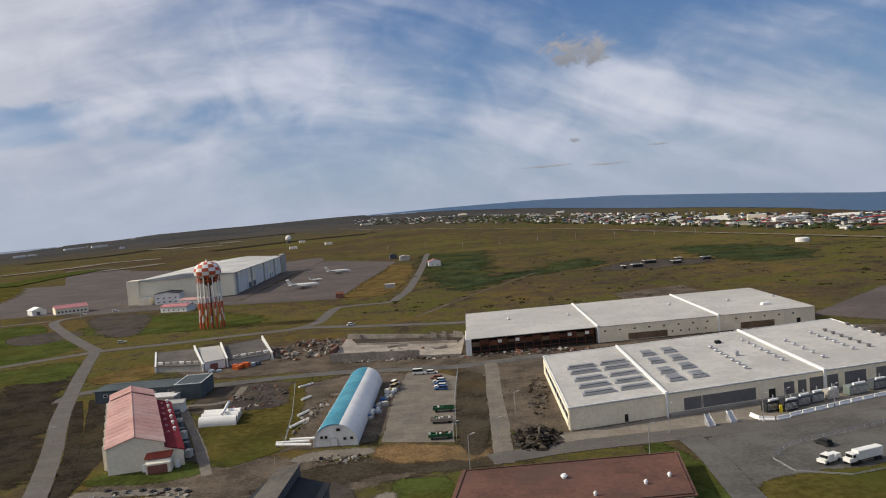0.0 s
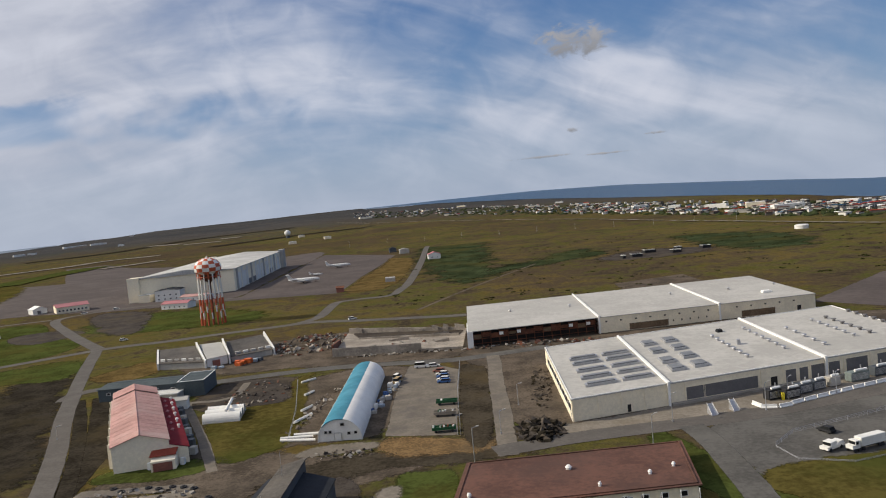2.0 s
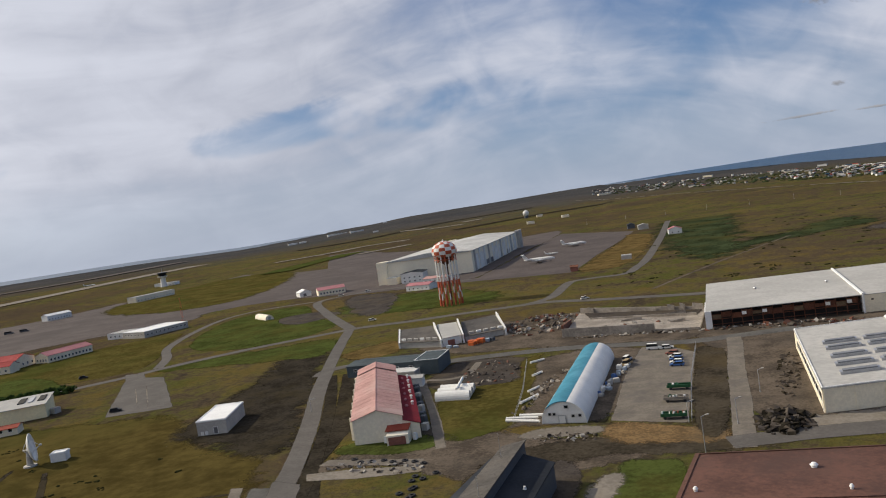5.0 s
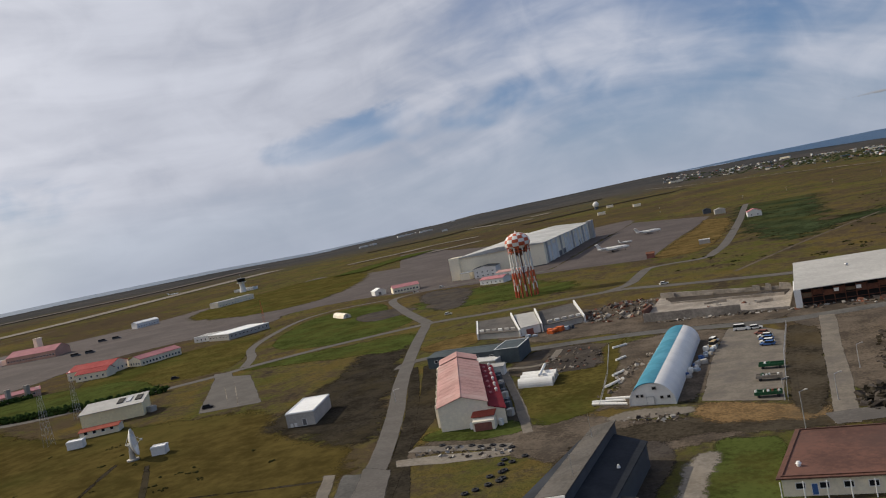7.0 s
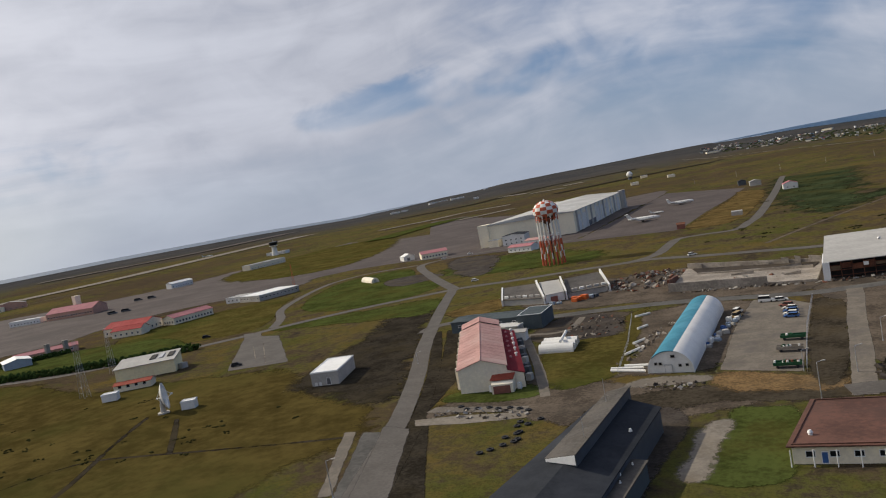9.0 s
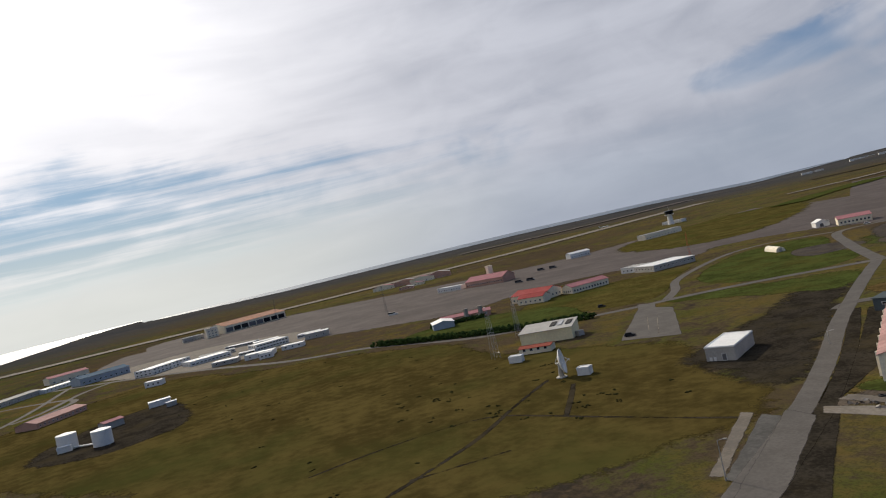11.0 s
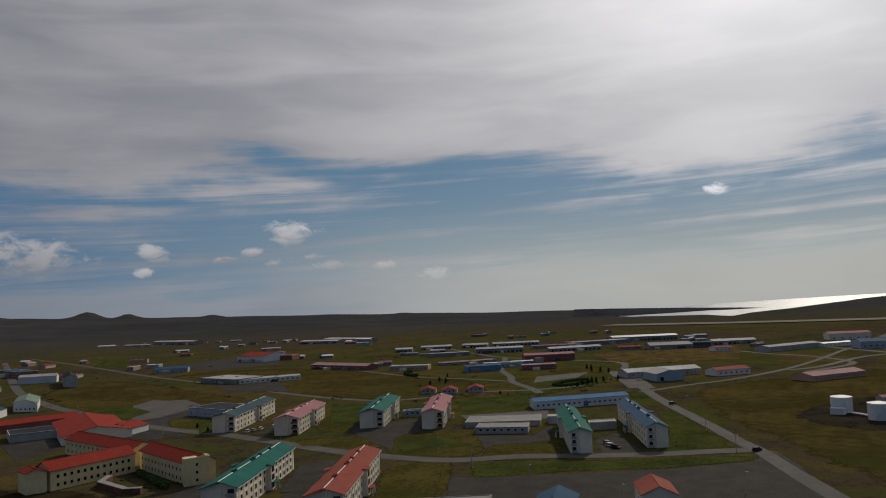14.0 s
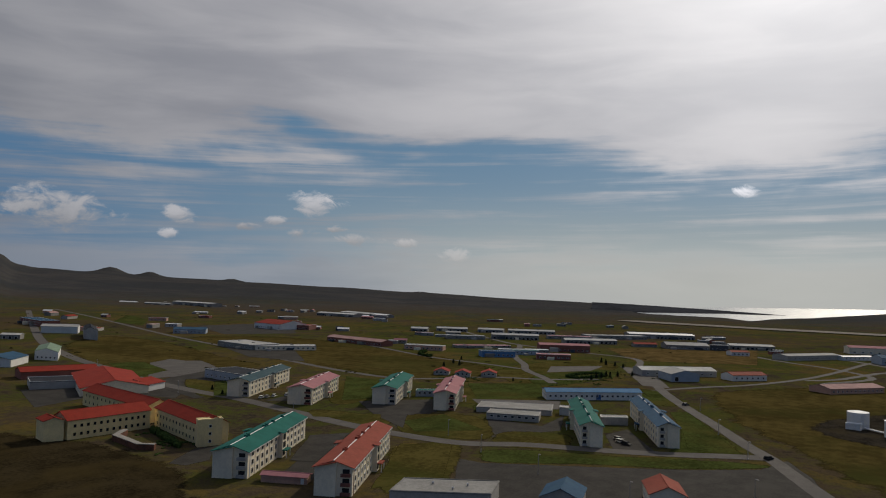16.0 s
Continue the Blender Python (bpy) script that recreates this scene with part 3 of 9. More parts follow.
def frayed(material):
    """The same surface with an uneven outline, which follows the distance kept in "rim"."""
    if material.name not in EDGED:
        m = material.copy()
        m.name = material.name + "_frayed"
        t = m.node_tree
        at = t.nodes.new("ShaderNodeAttribute")
        at.attribute_name = "rim"
        where = t.nodes.new("ShaderNodeNewGeometry").outputs["Position"]
        n = (noise_net(t, where, 0.045, 3.0) - 0.5) * 2.4 + (noise_net(t, where, 0.22, 3.0) - 0.5) * 1.6 + (noise_net(t, where, 1.1, 3.0, 0.7) - 0.5) * 1.3
        t.links.new((Net(t, at.outputs["Fac"]) + n).step(-0.30, 0.30).sock, t.nodes["Principled BSDF"].inputs["Alpha"])
        EDGED[material.name] = m
    return EDGED[material.name]


def rimmed(name, verts, faces, rim, material, label, category):
    me = bpy.data.meshes.new(name)
    me.from_pydata(verts, [], faces)
    me.attributes.new("rim", "FLOAT", "POINT").data.foreach_set("value", rim)
    me.materials.append(frayed(material))
    return tagged(new(name, me), label, category, kind="structure")


def ribbon(name, label, points, width, z, material, soft=True, category="road", worn=0.35, drape=False):
    """A road of even width along a line of places, with a worn edge."""
    pts = spline(points) if soft else [Vector(p) for p in points]
    verts, faces, rim = [], [], []
    for k, p in enumerate(pts):
        d = (pts[min(k + 1, len(pts) - 1)] - pts[max(k - 1, 0)]).normalized()
        n = Vector((-d.y, d.x)) * (width / 2)
        for s in (-1.3, -0.6, 0.6, 1.3):
            q = p + n * s
            verts.append((q.x, q.y, z + (land_height(q.x, q.y) if drape else 0.0)))
            rim.append(width / 2 * (1 - abs(s)) / worn)
        if k:
            for j in range(3):
                a = 4 * k + j
                faces.append((a, a + 1, a - 3, a - 4))
    return rimmed(name, verts, faces, rim, material, label, category)


def patch(name, label, points, z, material, soft=True, category="ground", ragged=0.0):
    """A stretch of ground with its own surface and a frayed edge, a little above the plain."""
    amp = max(ragged, 2.0) if soft else 0.6
    pts = np.array([tuple(p) for p in (spline(points, True, 6) if soft else points)])
    nxt = np.roll(pts, -1, axis=0)
    lo, hi = pts.min(0) - 1.6 * amp, pts.max(0) + 1.6 * amp
    step = max(0.6, math.sqrt((hi[0] - lo[0]) * (hi[1] - lo[1])) / 64)
    xs, ys = np.arange(lo[0], hi[0] + step, step), np.arange(lo[1], hi[1] + step, step)
    gx, gy = (g.ravel() for g in np.meshgrid(xs, ys))
    best, inside = np.full(gx.shape, 1e9), np.zeros(gx.shape, bool)
    for (ax, ay), (bx, by) in zip(pts, nxt):
        ex, ey = bx - ax, by - ay
        t = np.clip(((gx - ax) * ex + (gy - ay) * ey) / max(ex * ex + ey * ey, 1e-9), 0, 1)
        best = np.minimum(best, np.hypot(gx - ax - t * ex, gy - ay - t * ey))
        if ay != by:
            inside ^= ((ay > gy) != (by > gy)) & (gx < (bx - ax) * (gy - ay) / (by - ay) + ax)
    rim = np.where(inside, best, -best) / amp
    nx, ny = len(xs), len(ys)
    keep, faces = {}, []
    for j in range(ny - 1):
        for i in range(nx - 1):
            quad = (j * nx + i, j * nx + i + 1, (j + 1) * nx + i + 1, (j + 1) * nx + i)
            if max(rim[q] for q in quad) > -1.5:
                faces.append(tuple(keep.setdefault(q, len(keep)) for q in quad))
    order = list(keep)
    return rimmed(name, [(gx[q], gy[q], z) for q in order], faces, [float(rim[q]) for q in order], material, label, category)
# ---- the land ----
# height of the skyline by heading (degrees to the left of +y): degrees above level
SKYLINE = [(-180, -0.6), (-60, -0.9), (-30, -1.1), (-23, -1.1), (-14, -0.62), (-2, -0.05), (8, 0.05), (14, 0.05), (23, -0.08), (27, -0.14), (31, -0.34), (38, -0.60), (47, -0.38), (57, -0.38),
           (66, -0.48), (75, -0.64), (84, -0.72), (90, -0.95), (101, -0.98), (106, -0.84), (113, -0.70), (122, -0.41), (128, -0.2), (134, -0.03), (138, 0.12), (141, 0.2), (145, 0.38), (148, 0.52), (149.3, 0.70), (150.5, 1.4), (155, 1.9), (165, 1.2), (180, -0.6)]
CONES = [(143.5, 0.85, 0.44), (141.0, 0.65, 0.32), (135.3, 0.6, 0.18), (121.4, 0.5, 0.06), (149.9, 0.5, 0.1)]
FAR = 4960.0


def skyline(a):
    for (a0, e0), (a1, e1) in zip(SKYLINE, SKYLINE[1:]):
        if a0 <= a <= a1:
            t = (a - a0) / (a1 - a0)
            return e0 + (e1 - e0) * t * t * (3 - 2 * t)
    return -0.6


# the two seas: heading, distance of the shore, height of the water's skyline and of its shore in degrees
NORTH_SEA = [(-70, 1500, -1.3, -2.6), (-40, 1520, -1.3, -2.6), (-23, 1600, -1.16, -2.35), (-18, 1850, -0.77, -1.78), (-12.5, 2400, -0.39, -1.35), (-6.6, 3000, -0.02, -0.95), (-0.3, 3600, 0.14, -0.45), (6.9, 4200, 0.12, -0.10), (12.5, 4700, 0.03, -0.02)]
WEST_SEA = [(34, 4700, -0.44, -0.48), (40, 4400, -0.54, -0.72), (47, 4200, -0.38, -0.60), (57, 4100, -0.38, -0.62), (66, 4100, -0.48, -0.72), (75, 4200, -0.64, -0.86), (84, 4500, -0.72, -0.76)]
SOUTH_SEA = [(85, 4600, -0.58, -0.60), (87, 4200, -0.59, -0.68), (89, 3700, -0.60, -0.84), (91.5, 3050, -0.64, -1.10), (93.5, 2600, -0.68, -1.31), (96, 2350, -0.74, -1.49), (97.4, 2050, -0.77, -1.71), (99, 2250, -0.81, -1.54), (102, 2350, -0.97, -1.50), (104.3, 2450, -1.10, -1.46), (105.2, 2550, -1.3, -1.40)]


def along(table, a, k):
    for p, q in zip(table, table[1:]):
        if p[0] <= a <= q[0]:
            return p[k] + (q[k] - p[k]) * (a - p[0]) / (q[0] - p[0])
    return None


def water_height(table, a, r):
    shore = along(table, a, 1)
    near, far = 60 + shore * math.tan(radians(along(table, a, 3))), 60 + 4985 * math.tan(radians(along(table, a, 2)))
    return near + (far - near) * max(0.0, (r - shore) / (4985 - shore))


def land_height(x, y):
    r = math.hypot(x, y)
    if r < 1100:
        return 0.0
    a = math.degrees(math.atan2(-x, y))
    far = 60 + FAR * math.tan(radians(skyline(a)))
    cone = FAR * math.tan(radians(sum(up * math.exp(-((a - c) / w) ** 2) for c, w, up in CONES)))
    t = min(1.0, max(0.0, (r - 1500) / (FAR - 1500)))
    t = t * t * (3 - 2 * t)
    z = far * t + cone * max(0.0, (r - 4300) / (FAR - 4300)) ** 1.5 + noise.noise((x * 0.002, y * 0.002, 0.0)) * 36 * t * (1 - t) * (1 if far > 0 else 0)
    for table in (NORTH_SEA, WEST_SEA, SOUTH_SEA):
        if table[0][0] <= a <= table[-1][0]:
            shore = along(table, a, 1)
            if r > shore:
                z = water_height(table, a, r) - min(14.0, (r - shore) * 0.05)
            else:
                z = water_height(table, a, shore) * ((r - 1100) / (shore - 1100)) ** 1.6
    return z


bm = bmesh.new()
radii = [0, 60, 120, 240, 420, 700, 1000, 1300, 1500] + [1500 + 3460 * ((k + 1) / 26) ** 1.15 for k in range(26)]
AZ = 900
rings = []
for r in radii:
    ring = []
    for k in range(AZ):
        a = 2 * math.pi * k / AZ
        x, y = -r * math.sin(a), r * math.cos(a)
        ring.append(bm.verts.new((x, y, land_height(x, y))) if r else None)
    rings.append(ring)
centre = bm.verts.new((0, 0, 0))
for k in range(AZ):
    bm.faces.new((centre, rings[1][(k + 1) % AZ], rings[1][k]))
    for j in range(1, len(radii) - 1):
        bm.faces.new((rings[j][k], rings[j][(k + 1) % AZ], rings[j + 1][(k + 1) % AZ], rings[j + 1][k]))
tagged(part("ground", bm, MOOR, smooth=True), "brown and olive moorland with grass, heath, bare lava and painted far haze", "ground", kind="structure")


def sea(label, table):
    """A sheet of water from a shore out to the skyline."""
    bm = bmesh.new()
    rows = []
    heads = [table[0][0] + (table[-1][0] - table[0][0]) * k / 90 for k in range(91)]
    for share in (0, 0.25, 0.5, 0.75, 1.0):
        row = []
        for a in heads:
            shore = along(table, a, 1) - 30 * noise.noise((a * 0.9, 0.3, 0.0)) - 20
            r = shore + (4985 - shore) * share
            row.append(bm.verts.new((-r * math.sin(radians(a)), r * math.cos(radians(a)), water_height(table, a, r))))
        rows.append(row)
    for p, q in zip(rows, rows[1:]):
        for k in range(len(heads) - 1):
            bm.faces.new((p[k], p[k + 1], q[k + 1], q[k]))
    tagged(part("water", bm, WATER, smooth=True), label, "sea", kind="structure")


sea("dark blue sea beyond the town", NORTH_SEA)
sea("thin pale strip of sea beyond the airfield", WEST_SEA)
sea("bright sea under the sun", SOUTH_SEA)
bm = bmesh.new()
for k in range(48):
    quad, tops = [], []
    for j in (k, k + 1):
        a, t = 108.5 - 13.3 * j / 48, j / 48
        w = 220 * (1 - t) ** 0.8 + 6
        quad.append((a, 2850 - w * 0.3, 2850 + w))
        tops.append(60 + 2850 * math.tan(radians(-0.80 - 0.42 * t ** 1.2 - 0.02 * noise.noise((a * 1.3, 0.0, 0.0)))))
    (a, n, f), (a2, n2, f2) = quad
    slab(bm, [(-r * math.sin(radians(d)), r * math.cos(radians(d))) for d, r in ((a, n), (a2, n2), (a2, f2), (a, f))], -30.0, [-6.0, -6.0, tops[1], tops[0]])
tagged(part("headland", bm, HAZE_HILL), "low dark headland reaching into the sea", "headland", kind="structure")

# ---- roads ----
ribbon("road", "grey asphalt road along the base", [(-904, -58), (-747, 40), (-632, 96), (-522, 136), (-464, 178), (-376, 205), (-342, 235), (-312, 270), (-300, 292), (-276, 325), (-246, 354), (-226, 370), (-199, 378), (-172, 390), (-149, 398), (-126, 406), (-98, 399), (-72, 395), (-39, 390), (20, 392), (90, 408)], 7.6, 0.10, ROAD)
ribbon("road", "loop road round a lawn", [(-305, 292), (-325, 318), (-358, 352), (-388, 405), (-410, 462), (-402, 500), (-362, 519)], 5.6, 0.105, ROAD)
ribbon("road", "side road to the hangar", [(-234, 370), (-266, 405), (-300, 444), (-354, 512), (-347, 543), (-324, 560), (-280, 567), (-239, 566)], 7.0, 0.09, ROAD)
ribbon("road", "straight worn asphalt road", [(-81, 74), (-97, 110), (-115.5, 150), (-137, 190), (-161, 230), (-186, 276), (-208, 318), (-231, 364)], 5.9, 0.095, ROAD)
ribbon("road", "dark ditch beside the straight road", [(-76, 76), (-92, 112), (-110.5, 152), (-131.5, 191), (-155, 230), (-172, 256)], 4.2, 0.07, DARK_SOIL)
ribbon("road", "curved road past the apron", [(-140, 400), (-129, 422), (-133, 468), (-133, 488), (-119, 496), (-101, 502), (-99, 538), (-101, 590), (-120, 785), (-146, 1010), (-151, 1091)], 7.0, 0.104, ROAD)
ribbon("road", "service road behind the vaulted hall", [(-134, 268), (-119, 273), (-103, 278), (-81, 282), (-58, 282), (-36, 281), (-19, 286), (2, 294)], 7.4, 0.085, WORN_YARD)
ribbon("road", "short spur to the red hall", [(-178, 256), (-180, 266), (-174, 272), (-163, 274)], 7.0, 0.09, ROAD)
ribbon("road", "road between the lot and the warehouse", [(-10.6, 172), (-11.6, 185), (-13.5, 209), (-16.5, 241), (-18.6, 271), (-20, 284)], 5.2, 0.09, CONCRETE_PAD)
ribbon("road", "front road before the warehouses", [(-14, 175), (-6, 178), (2, 181), (16, 184.5), (30, 187.5), (45, 191), (60, 196), (76, 203), (95, 211), (130, 226)], 8.0, 0.10, ROAD)
ribbon("road", "worn paved way past the brown-roofed house", [(33.5, 186), (35, 179), (36.2, 168), (36.8, 156), (37.2, 146), (37.4, 136), (37.4, 124)], 6.4, 0.112, WORN_YARD)
ribbon("road", "faint footpath over the moor", [(-70, 421), (-48, 501), (-23, 579), (-1, 643)], 2.5, 0.06, GRAVEL)
ribbon("road", "pale concrete runway", [(-1610, -461), (-1545, -238), (-1500, -4), (-1470, 240), (-1450, 440), (-1440, 690), (-1430, 900), (-1480, 1120), (-1550, 1390), (-1640, 1756)], 80.0, 1.4, PALE_PAD, drape=True)
ribbon("road", "far taxiway", [(-2360, 1290), (-2190, 1450), (-2090, 1690), (-2140, 1990), (-2240, 2300)], 90.0, 2.6, APRON, drape=True)
ribbon("road", "worn track beside the runway", [(-1260, 470), (-1230, 640), (-1240, 800), (-1320, 1010), (-1350, 1230)], 8.0, 0.5, GRAVEL)
ribbon("road", "main road of the housing area", [(-190, 20), (-232, -1), (-263, -15), (-287, -25), (-305, -32.5), (-325, -43), (-355, -57), (-386, -72), (-421, -89), (-470, -111), (-534, -136), (-593, -161)], 6.4, 0.10, ROAD)
ribbon("road", "road between the apartment blocks", [(-767, -1250), (-523, -840), (-417, -656), (-367, -551), (-341, -487), (-323, -430), (-305, -380), (-292, -326), (-286, -283), (-276, -243), (-265, -202), (-260, -172), (-260, -139), (-273, -117), (-281, -91), (-290, -67), (-300, -49), (-306, -36)], 8.4, 0.095, ROAD)
ribbon("road", "back road of the housing area", [(-920, -1482), (-767, -1112), (-671, -898), (-559, -655), (-494, -491), (-448, -386), (-421, -310), (-419, -263), (-465, -226), (-479, -194), (-507, -164)], 6.0, 0.09, ROAD)
ribbon("road", "field road", [(-474, -118), (-513, -97), (-552, -72), (-620, -45), (-699, -26), (-814, -5), (-871, 12)], 5.0, 0.09, ROAD)
ribbon("road", "road to the far halls", [(-600, -30), (-668, 0), (-732, -30), (-778, -76), (-851, -127)], 6.0, 0.095, ROAD)
ribbon("road", "lane past the storage tanks", [(-612, -43), (-640, -22), (-720, 5), (-757, 30)], 6.0, 0.09, ROAD)
ribbon("road", "dirt track in the meadow", [(-222.7, 152.4), (-205.4, 127.3), (-186.5, 103.0), (-176.6, 86.2), (-170.7, 74.0), (-160, 52)], 1.6, 0.060, DARK_SOIL, worn=0.9)
ribbon("road", "dirt track in the meadow", [(-125.4, 139.8), (-136.8, 135.8), (-160.2, 128.5), (-184.2, 121.6), (-200.2, 115.4), (-206.9, 102.1), (-208.7, 77.6), (-206.6, 55.4)], 1.1, 0.062, DARK_SOIL, worn=0.9)
ribbon("road", "dirt track in the meadow", [(-205.4, 150.7), (-188.0, 136.0), (-174.6, 124.3)], 1.6, 0.061, DARK_SOIL, worn=0.9)
ribbon("road", "dirt track in the meadow", [(-164.2, 98.2), (-167.4, 84.6), (-170.7, 71.4)], 1.4, 0.063, DARK_SOIL, worn=0.9)

# ---- paved and planted stretches ----
patch("apron", "wide aircraft parking apron", [(-330, 545), (-420, 560), (-480, 520), (-455, 470), (-520, 420), (-545, 360), (-520, 285), (-580, 235), (-690, 170), (-760, 100), (-960, 20), (-1330, 150), (-1150, 330), (-960, 470), (-850, 560), (-820, 680), (-900, 900), (-1150, 1330), (-900, 1420), (-640, 1150), (-425, 1040), (-342, 1144), (-300, 1040), (-270, 800), (-240, 600), (-240, 566), (-262, 552)], 0.07, APRON, ragged=6.0)
patch("apron", "dark aircraft stand east of the hangar", [(-262, 553), (-236, 574), (-300, 1050), (-172, 918), (-161, 760), (-157, 662), (-147, 541), (-185, 545)], 0.072, APRON, soft=False)
patch("yard", "dark asphalt yard", [(36, 181), (38, 165), (44, 150), (72, 163), (120, 188), (110, 214), (76, 200), (45, 189)], 0.07, WORN_YARD, soft=True)
patch("yard", "gravel yard round the warehouses", [(-14, 205), (2, 186), (30, 191), (60, 200), (130, 232), (160, 250), (190, 300), (140, 318), (60, 330), (-28, 300), (-22, 260)], 0.05, GRAVEL)
patch("yard", "sandy yard at the demolition site", [(-150, 292), (-90, 285), (-30, 290), (-32, 345), (-95, 365), (-150, 335)], 0.045, GRAVEL, ragged=6.0)
patch("parking_lot", "parking lot with faded lines", [(-43.8, 191.7), (-24.4, 189.2), (-30.9, 264), (-40, 274), (-51, 276), (-49, 235)], 0.085, CONCRETE_PAD, soft=False)
patch("yard", "trodden brown earth before the lot", [(-68, 148), (-60, 172), (-42, 180), (-13, 180), (-4, 174), (-20, 168), (-38, 168), (-52, 158)], 0.058, BARE_SOIL, ragged=4.0)
patch("yard", "orange sand strip", [(-42.5, 189.5), (-15.6, 184.5), (-13.5, 177), (-25, 175), (-42, 178)], 0.075, SAND, ragged=4.0)
patch("yard", "bare earth round the vaulted hall", [(-75, 186), (-46, 178), (-30, 168), (-60, 150), (-95, 160), (-115, 152), (-100, 185), (-72, 205), (-90, 262), (-50, 275), (-44, 200)], 0.055, GRAVEL, ragged=4.0)
patch("yard", "dark soil with scrap", [(-118, 236), (-92, 226), (-84, 262), (-118, 272)], 0.05, DARK_GRAVEL, ragged=4.0)
patch("yard", "dark earth beside the straight road", [(-98, 105), (-118, 165), (-140, 210), (-168, 258), (-150, 262), (-125, 205), (-112, 160), (-80, 110), (-60, 70), (-75, 55)], 0.05, DARK_SOIL, soft=False)
patch("yard", "orange-brown earth mound by the ruin", [(-192, 296), (-181, 322), (-165, 306), (-163, 293), (-175, 283)], 0.06, RUSTY_GRASS, ragged=4.0)
patch("lawn", "green verge beside the loop road", [(-305, 291), (-272, 315), (-226, 340), (-206, 300), (-232, 292), (-262, 288), (-290, 282)], 0.046, LAWN, ragged=6.0)
patch("lawn", "green lawn in the road loop", [(-262, 342), (-300, 330), (-340, 352), (-378, 410), (-396, 470), (-360, 500), (-300, 430), (-255, 388)], 0.04, LAWN)
patch("yard", "dark ground in the lawn", [(-318, 415), (-292, 405), (-285, 440), (-318, 455), (-335, 440)], 0.06, DARK_GRAVEL)
patch("lawn", "lawn beside the red terminal", [(-320, 290), (-345, 268), (-400, 262), (-452, 300), (-440, 370), (-405, 410), (-372, 365), (-335, 322)], 0.04, MEADOW)
patch("lawn", "green bank behind the yellow hall", [(-335, 255), (-372, 228), (-452, 200), (-475, 225), (-450, 268), (-395, 285), (-345, 265)], 0.045, LAWN)
patch("lawn", "green grass by the water tower", [(-300, 462), (-255, 420), (-220, 420), (-175, 430), (-180, 470), (-240, 510), (-290, 505)], 0.04, LAWN, ragged=10.0)
patch("yard", "dark lava ground by the side road", [(-320, 500), (-262, 425), (-240, 420), (-258, 470), (-290, 525), (-330, 535)], 0.05, DARK_GRAVEL, ragged=6.0)
patch("lawn", "grass beside the white vaults", [(-84, 177), (-75, 182), (-70, 194), (-76, 225), (-85, 258), (-88, 276), (-92, 262), (-85, 237), (-99, 230), (-104, 215), (-94, 192)], 0.06, MEADOW, ragged=2.0)
patch("lawn", "grass strip before the red hall", [(-112, 176), (-92, 181), (-84, 176), (-92, 168), (-112, 167)], 0.06, LAWN)
patch("lawn", "grass patch by the road", [(-35.2, 162.7), (-22.7, 164.0), (-20.5, 149.0), (-19.5, 128.4), (-33.7, 126.6), (-34.3, 142.3)], 0.075, LAWN, ragged=2.0)
patch("lawn", "grass verge with bushes", [(-23, 190), (-15, 185), (-20, 258), (-25, 268), (-30.2, 264)], 0.08, BARE_SOIL)
patch("lawn", "grass verge by the brown roof", [(26, 183), (38, 160), (48, 140), (30, 142), (22, 170)], 0.06, LAWN)
patch("lawn", "rough grass by the trucks", [(43, 156), (52, 159), (67, 162), (95, 172), (130, 176), (110, 130), (62, 128), (41, 144)], 0.09, MEADOW, ragged=2.0)
patch("yard", "abandoned paved field", [(46, 469), (91, 490), (98, 424), (48, 430)], 0.05, GRAVEL, soft=False)
patch("yard", "wide concrete apron behind the warehouse", [(120, 352), (185, 430), (420, 520), (420, 380), (190, 330), (150, 318)], 0.05, APRON, soft=False)
patch("field", "dark green lupine field", [(-218, 1400), (-91, 1300), (-60, 900), (-34, 590), (-71, 572), (-120, 780), (-150, 1000)], 0.05, LUPINE, ragged=30.0)
patch("field", "dark green lupine field", [(150, 830), (234, 755), (215, 620), (160, 640)], 0.05, LUPINE, ragged=24.0)
patch("field", "dark green lupine field", [(-40, 600), (20, 640), (60, 690), (40, 760), (0, 680), (-36, 640)], 0.045, LUPINE, ragged=24.0)
patch("field", "brown dry field by the apron", [(-143, 542), (-153, 660), (-160, 800), (-168, 862), (-138, 828), (-118, 690), (-112, 560)], 0.076, RUSTY_GRASS, ragged=5.0)
patch("field", "yellow-green field beyond the apron", [(-520, 640), (-660, 900), (-800, 1000), (-860, 880), (-790, 700), (-700, 600), (-560, 560)], 0.09, MEADOW, ragged=12.0)
patch("field", "green field by the runway", [(-900, 980), (-1100, 1180), (-1240, 1150), (-1240, 900), (-1050, 760), (-900, 800)], 0.08, MEADOW, ragged=20.0)
patch("pad", "old square of cracked tarmac beside the base road", [(-244, 205.5), (-220.5, 217.5), (-279, 270.5), (-293, 272), (-305, 283), (-316, 280), (-302, 268)], 0.11, ROAD, soft=False)
for k, line in enumerate(([(-275.0, 249.3), (-246.5, 223.8)], [(-274.3, 255.0), (-233.0, 216.8)])):
    ribbon("road_marking", "faded white line on the old tarmac", line, 0.42, 0.125 + 0.004 * k, PALE_PAD, soft=False, category="marking")
patch("pad", "pale tarmac strip beside the straight road", [(-127.4, 143.2), (-124.4, 143.8), (-102.6, 109.2), (-105.4, 108.2)], 0.074, CONCRETE_PAD, soft=False)
patch("pad", "dark cracked tarmac beside the straight road", [(-121.5, 143.5), (-116.0, 144.0), (-97.0, 108.5), (-101.5, 108.0)], 0.072, WORN_YARD, soft=False)
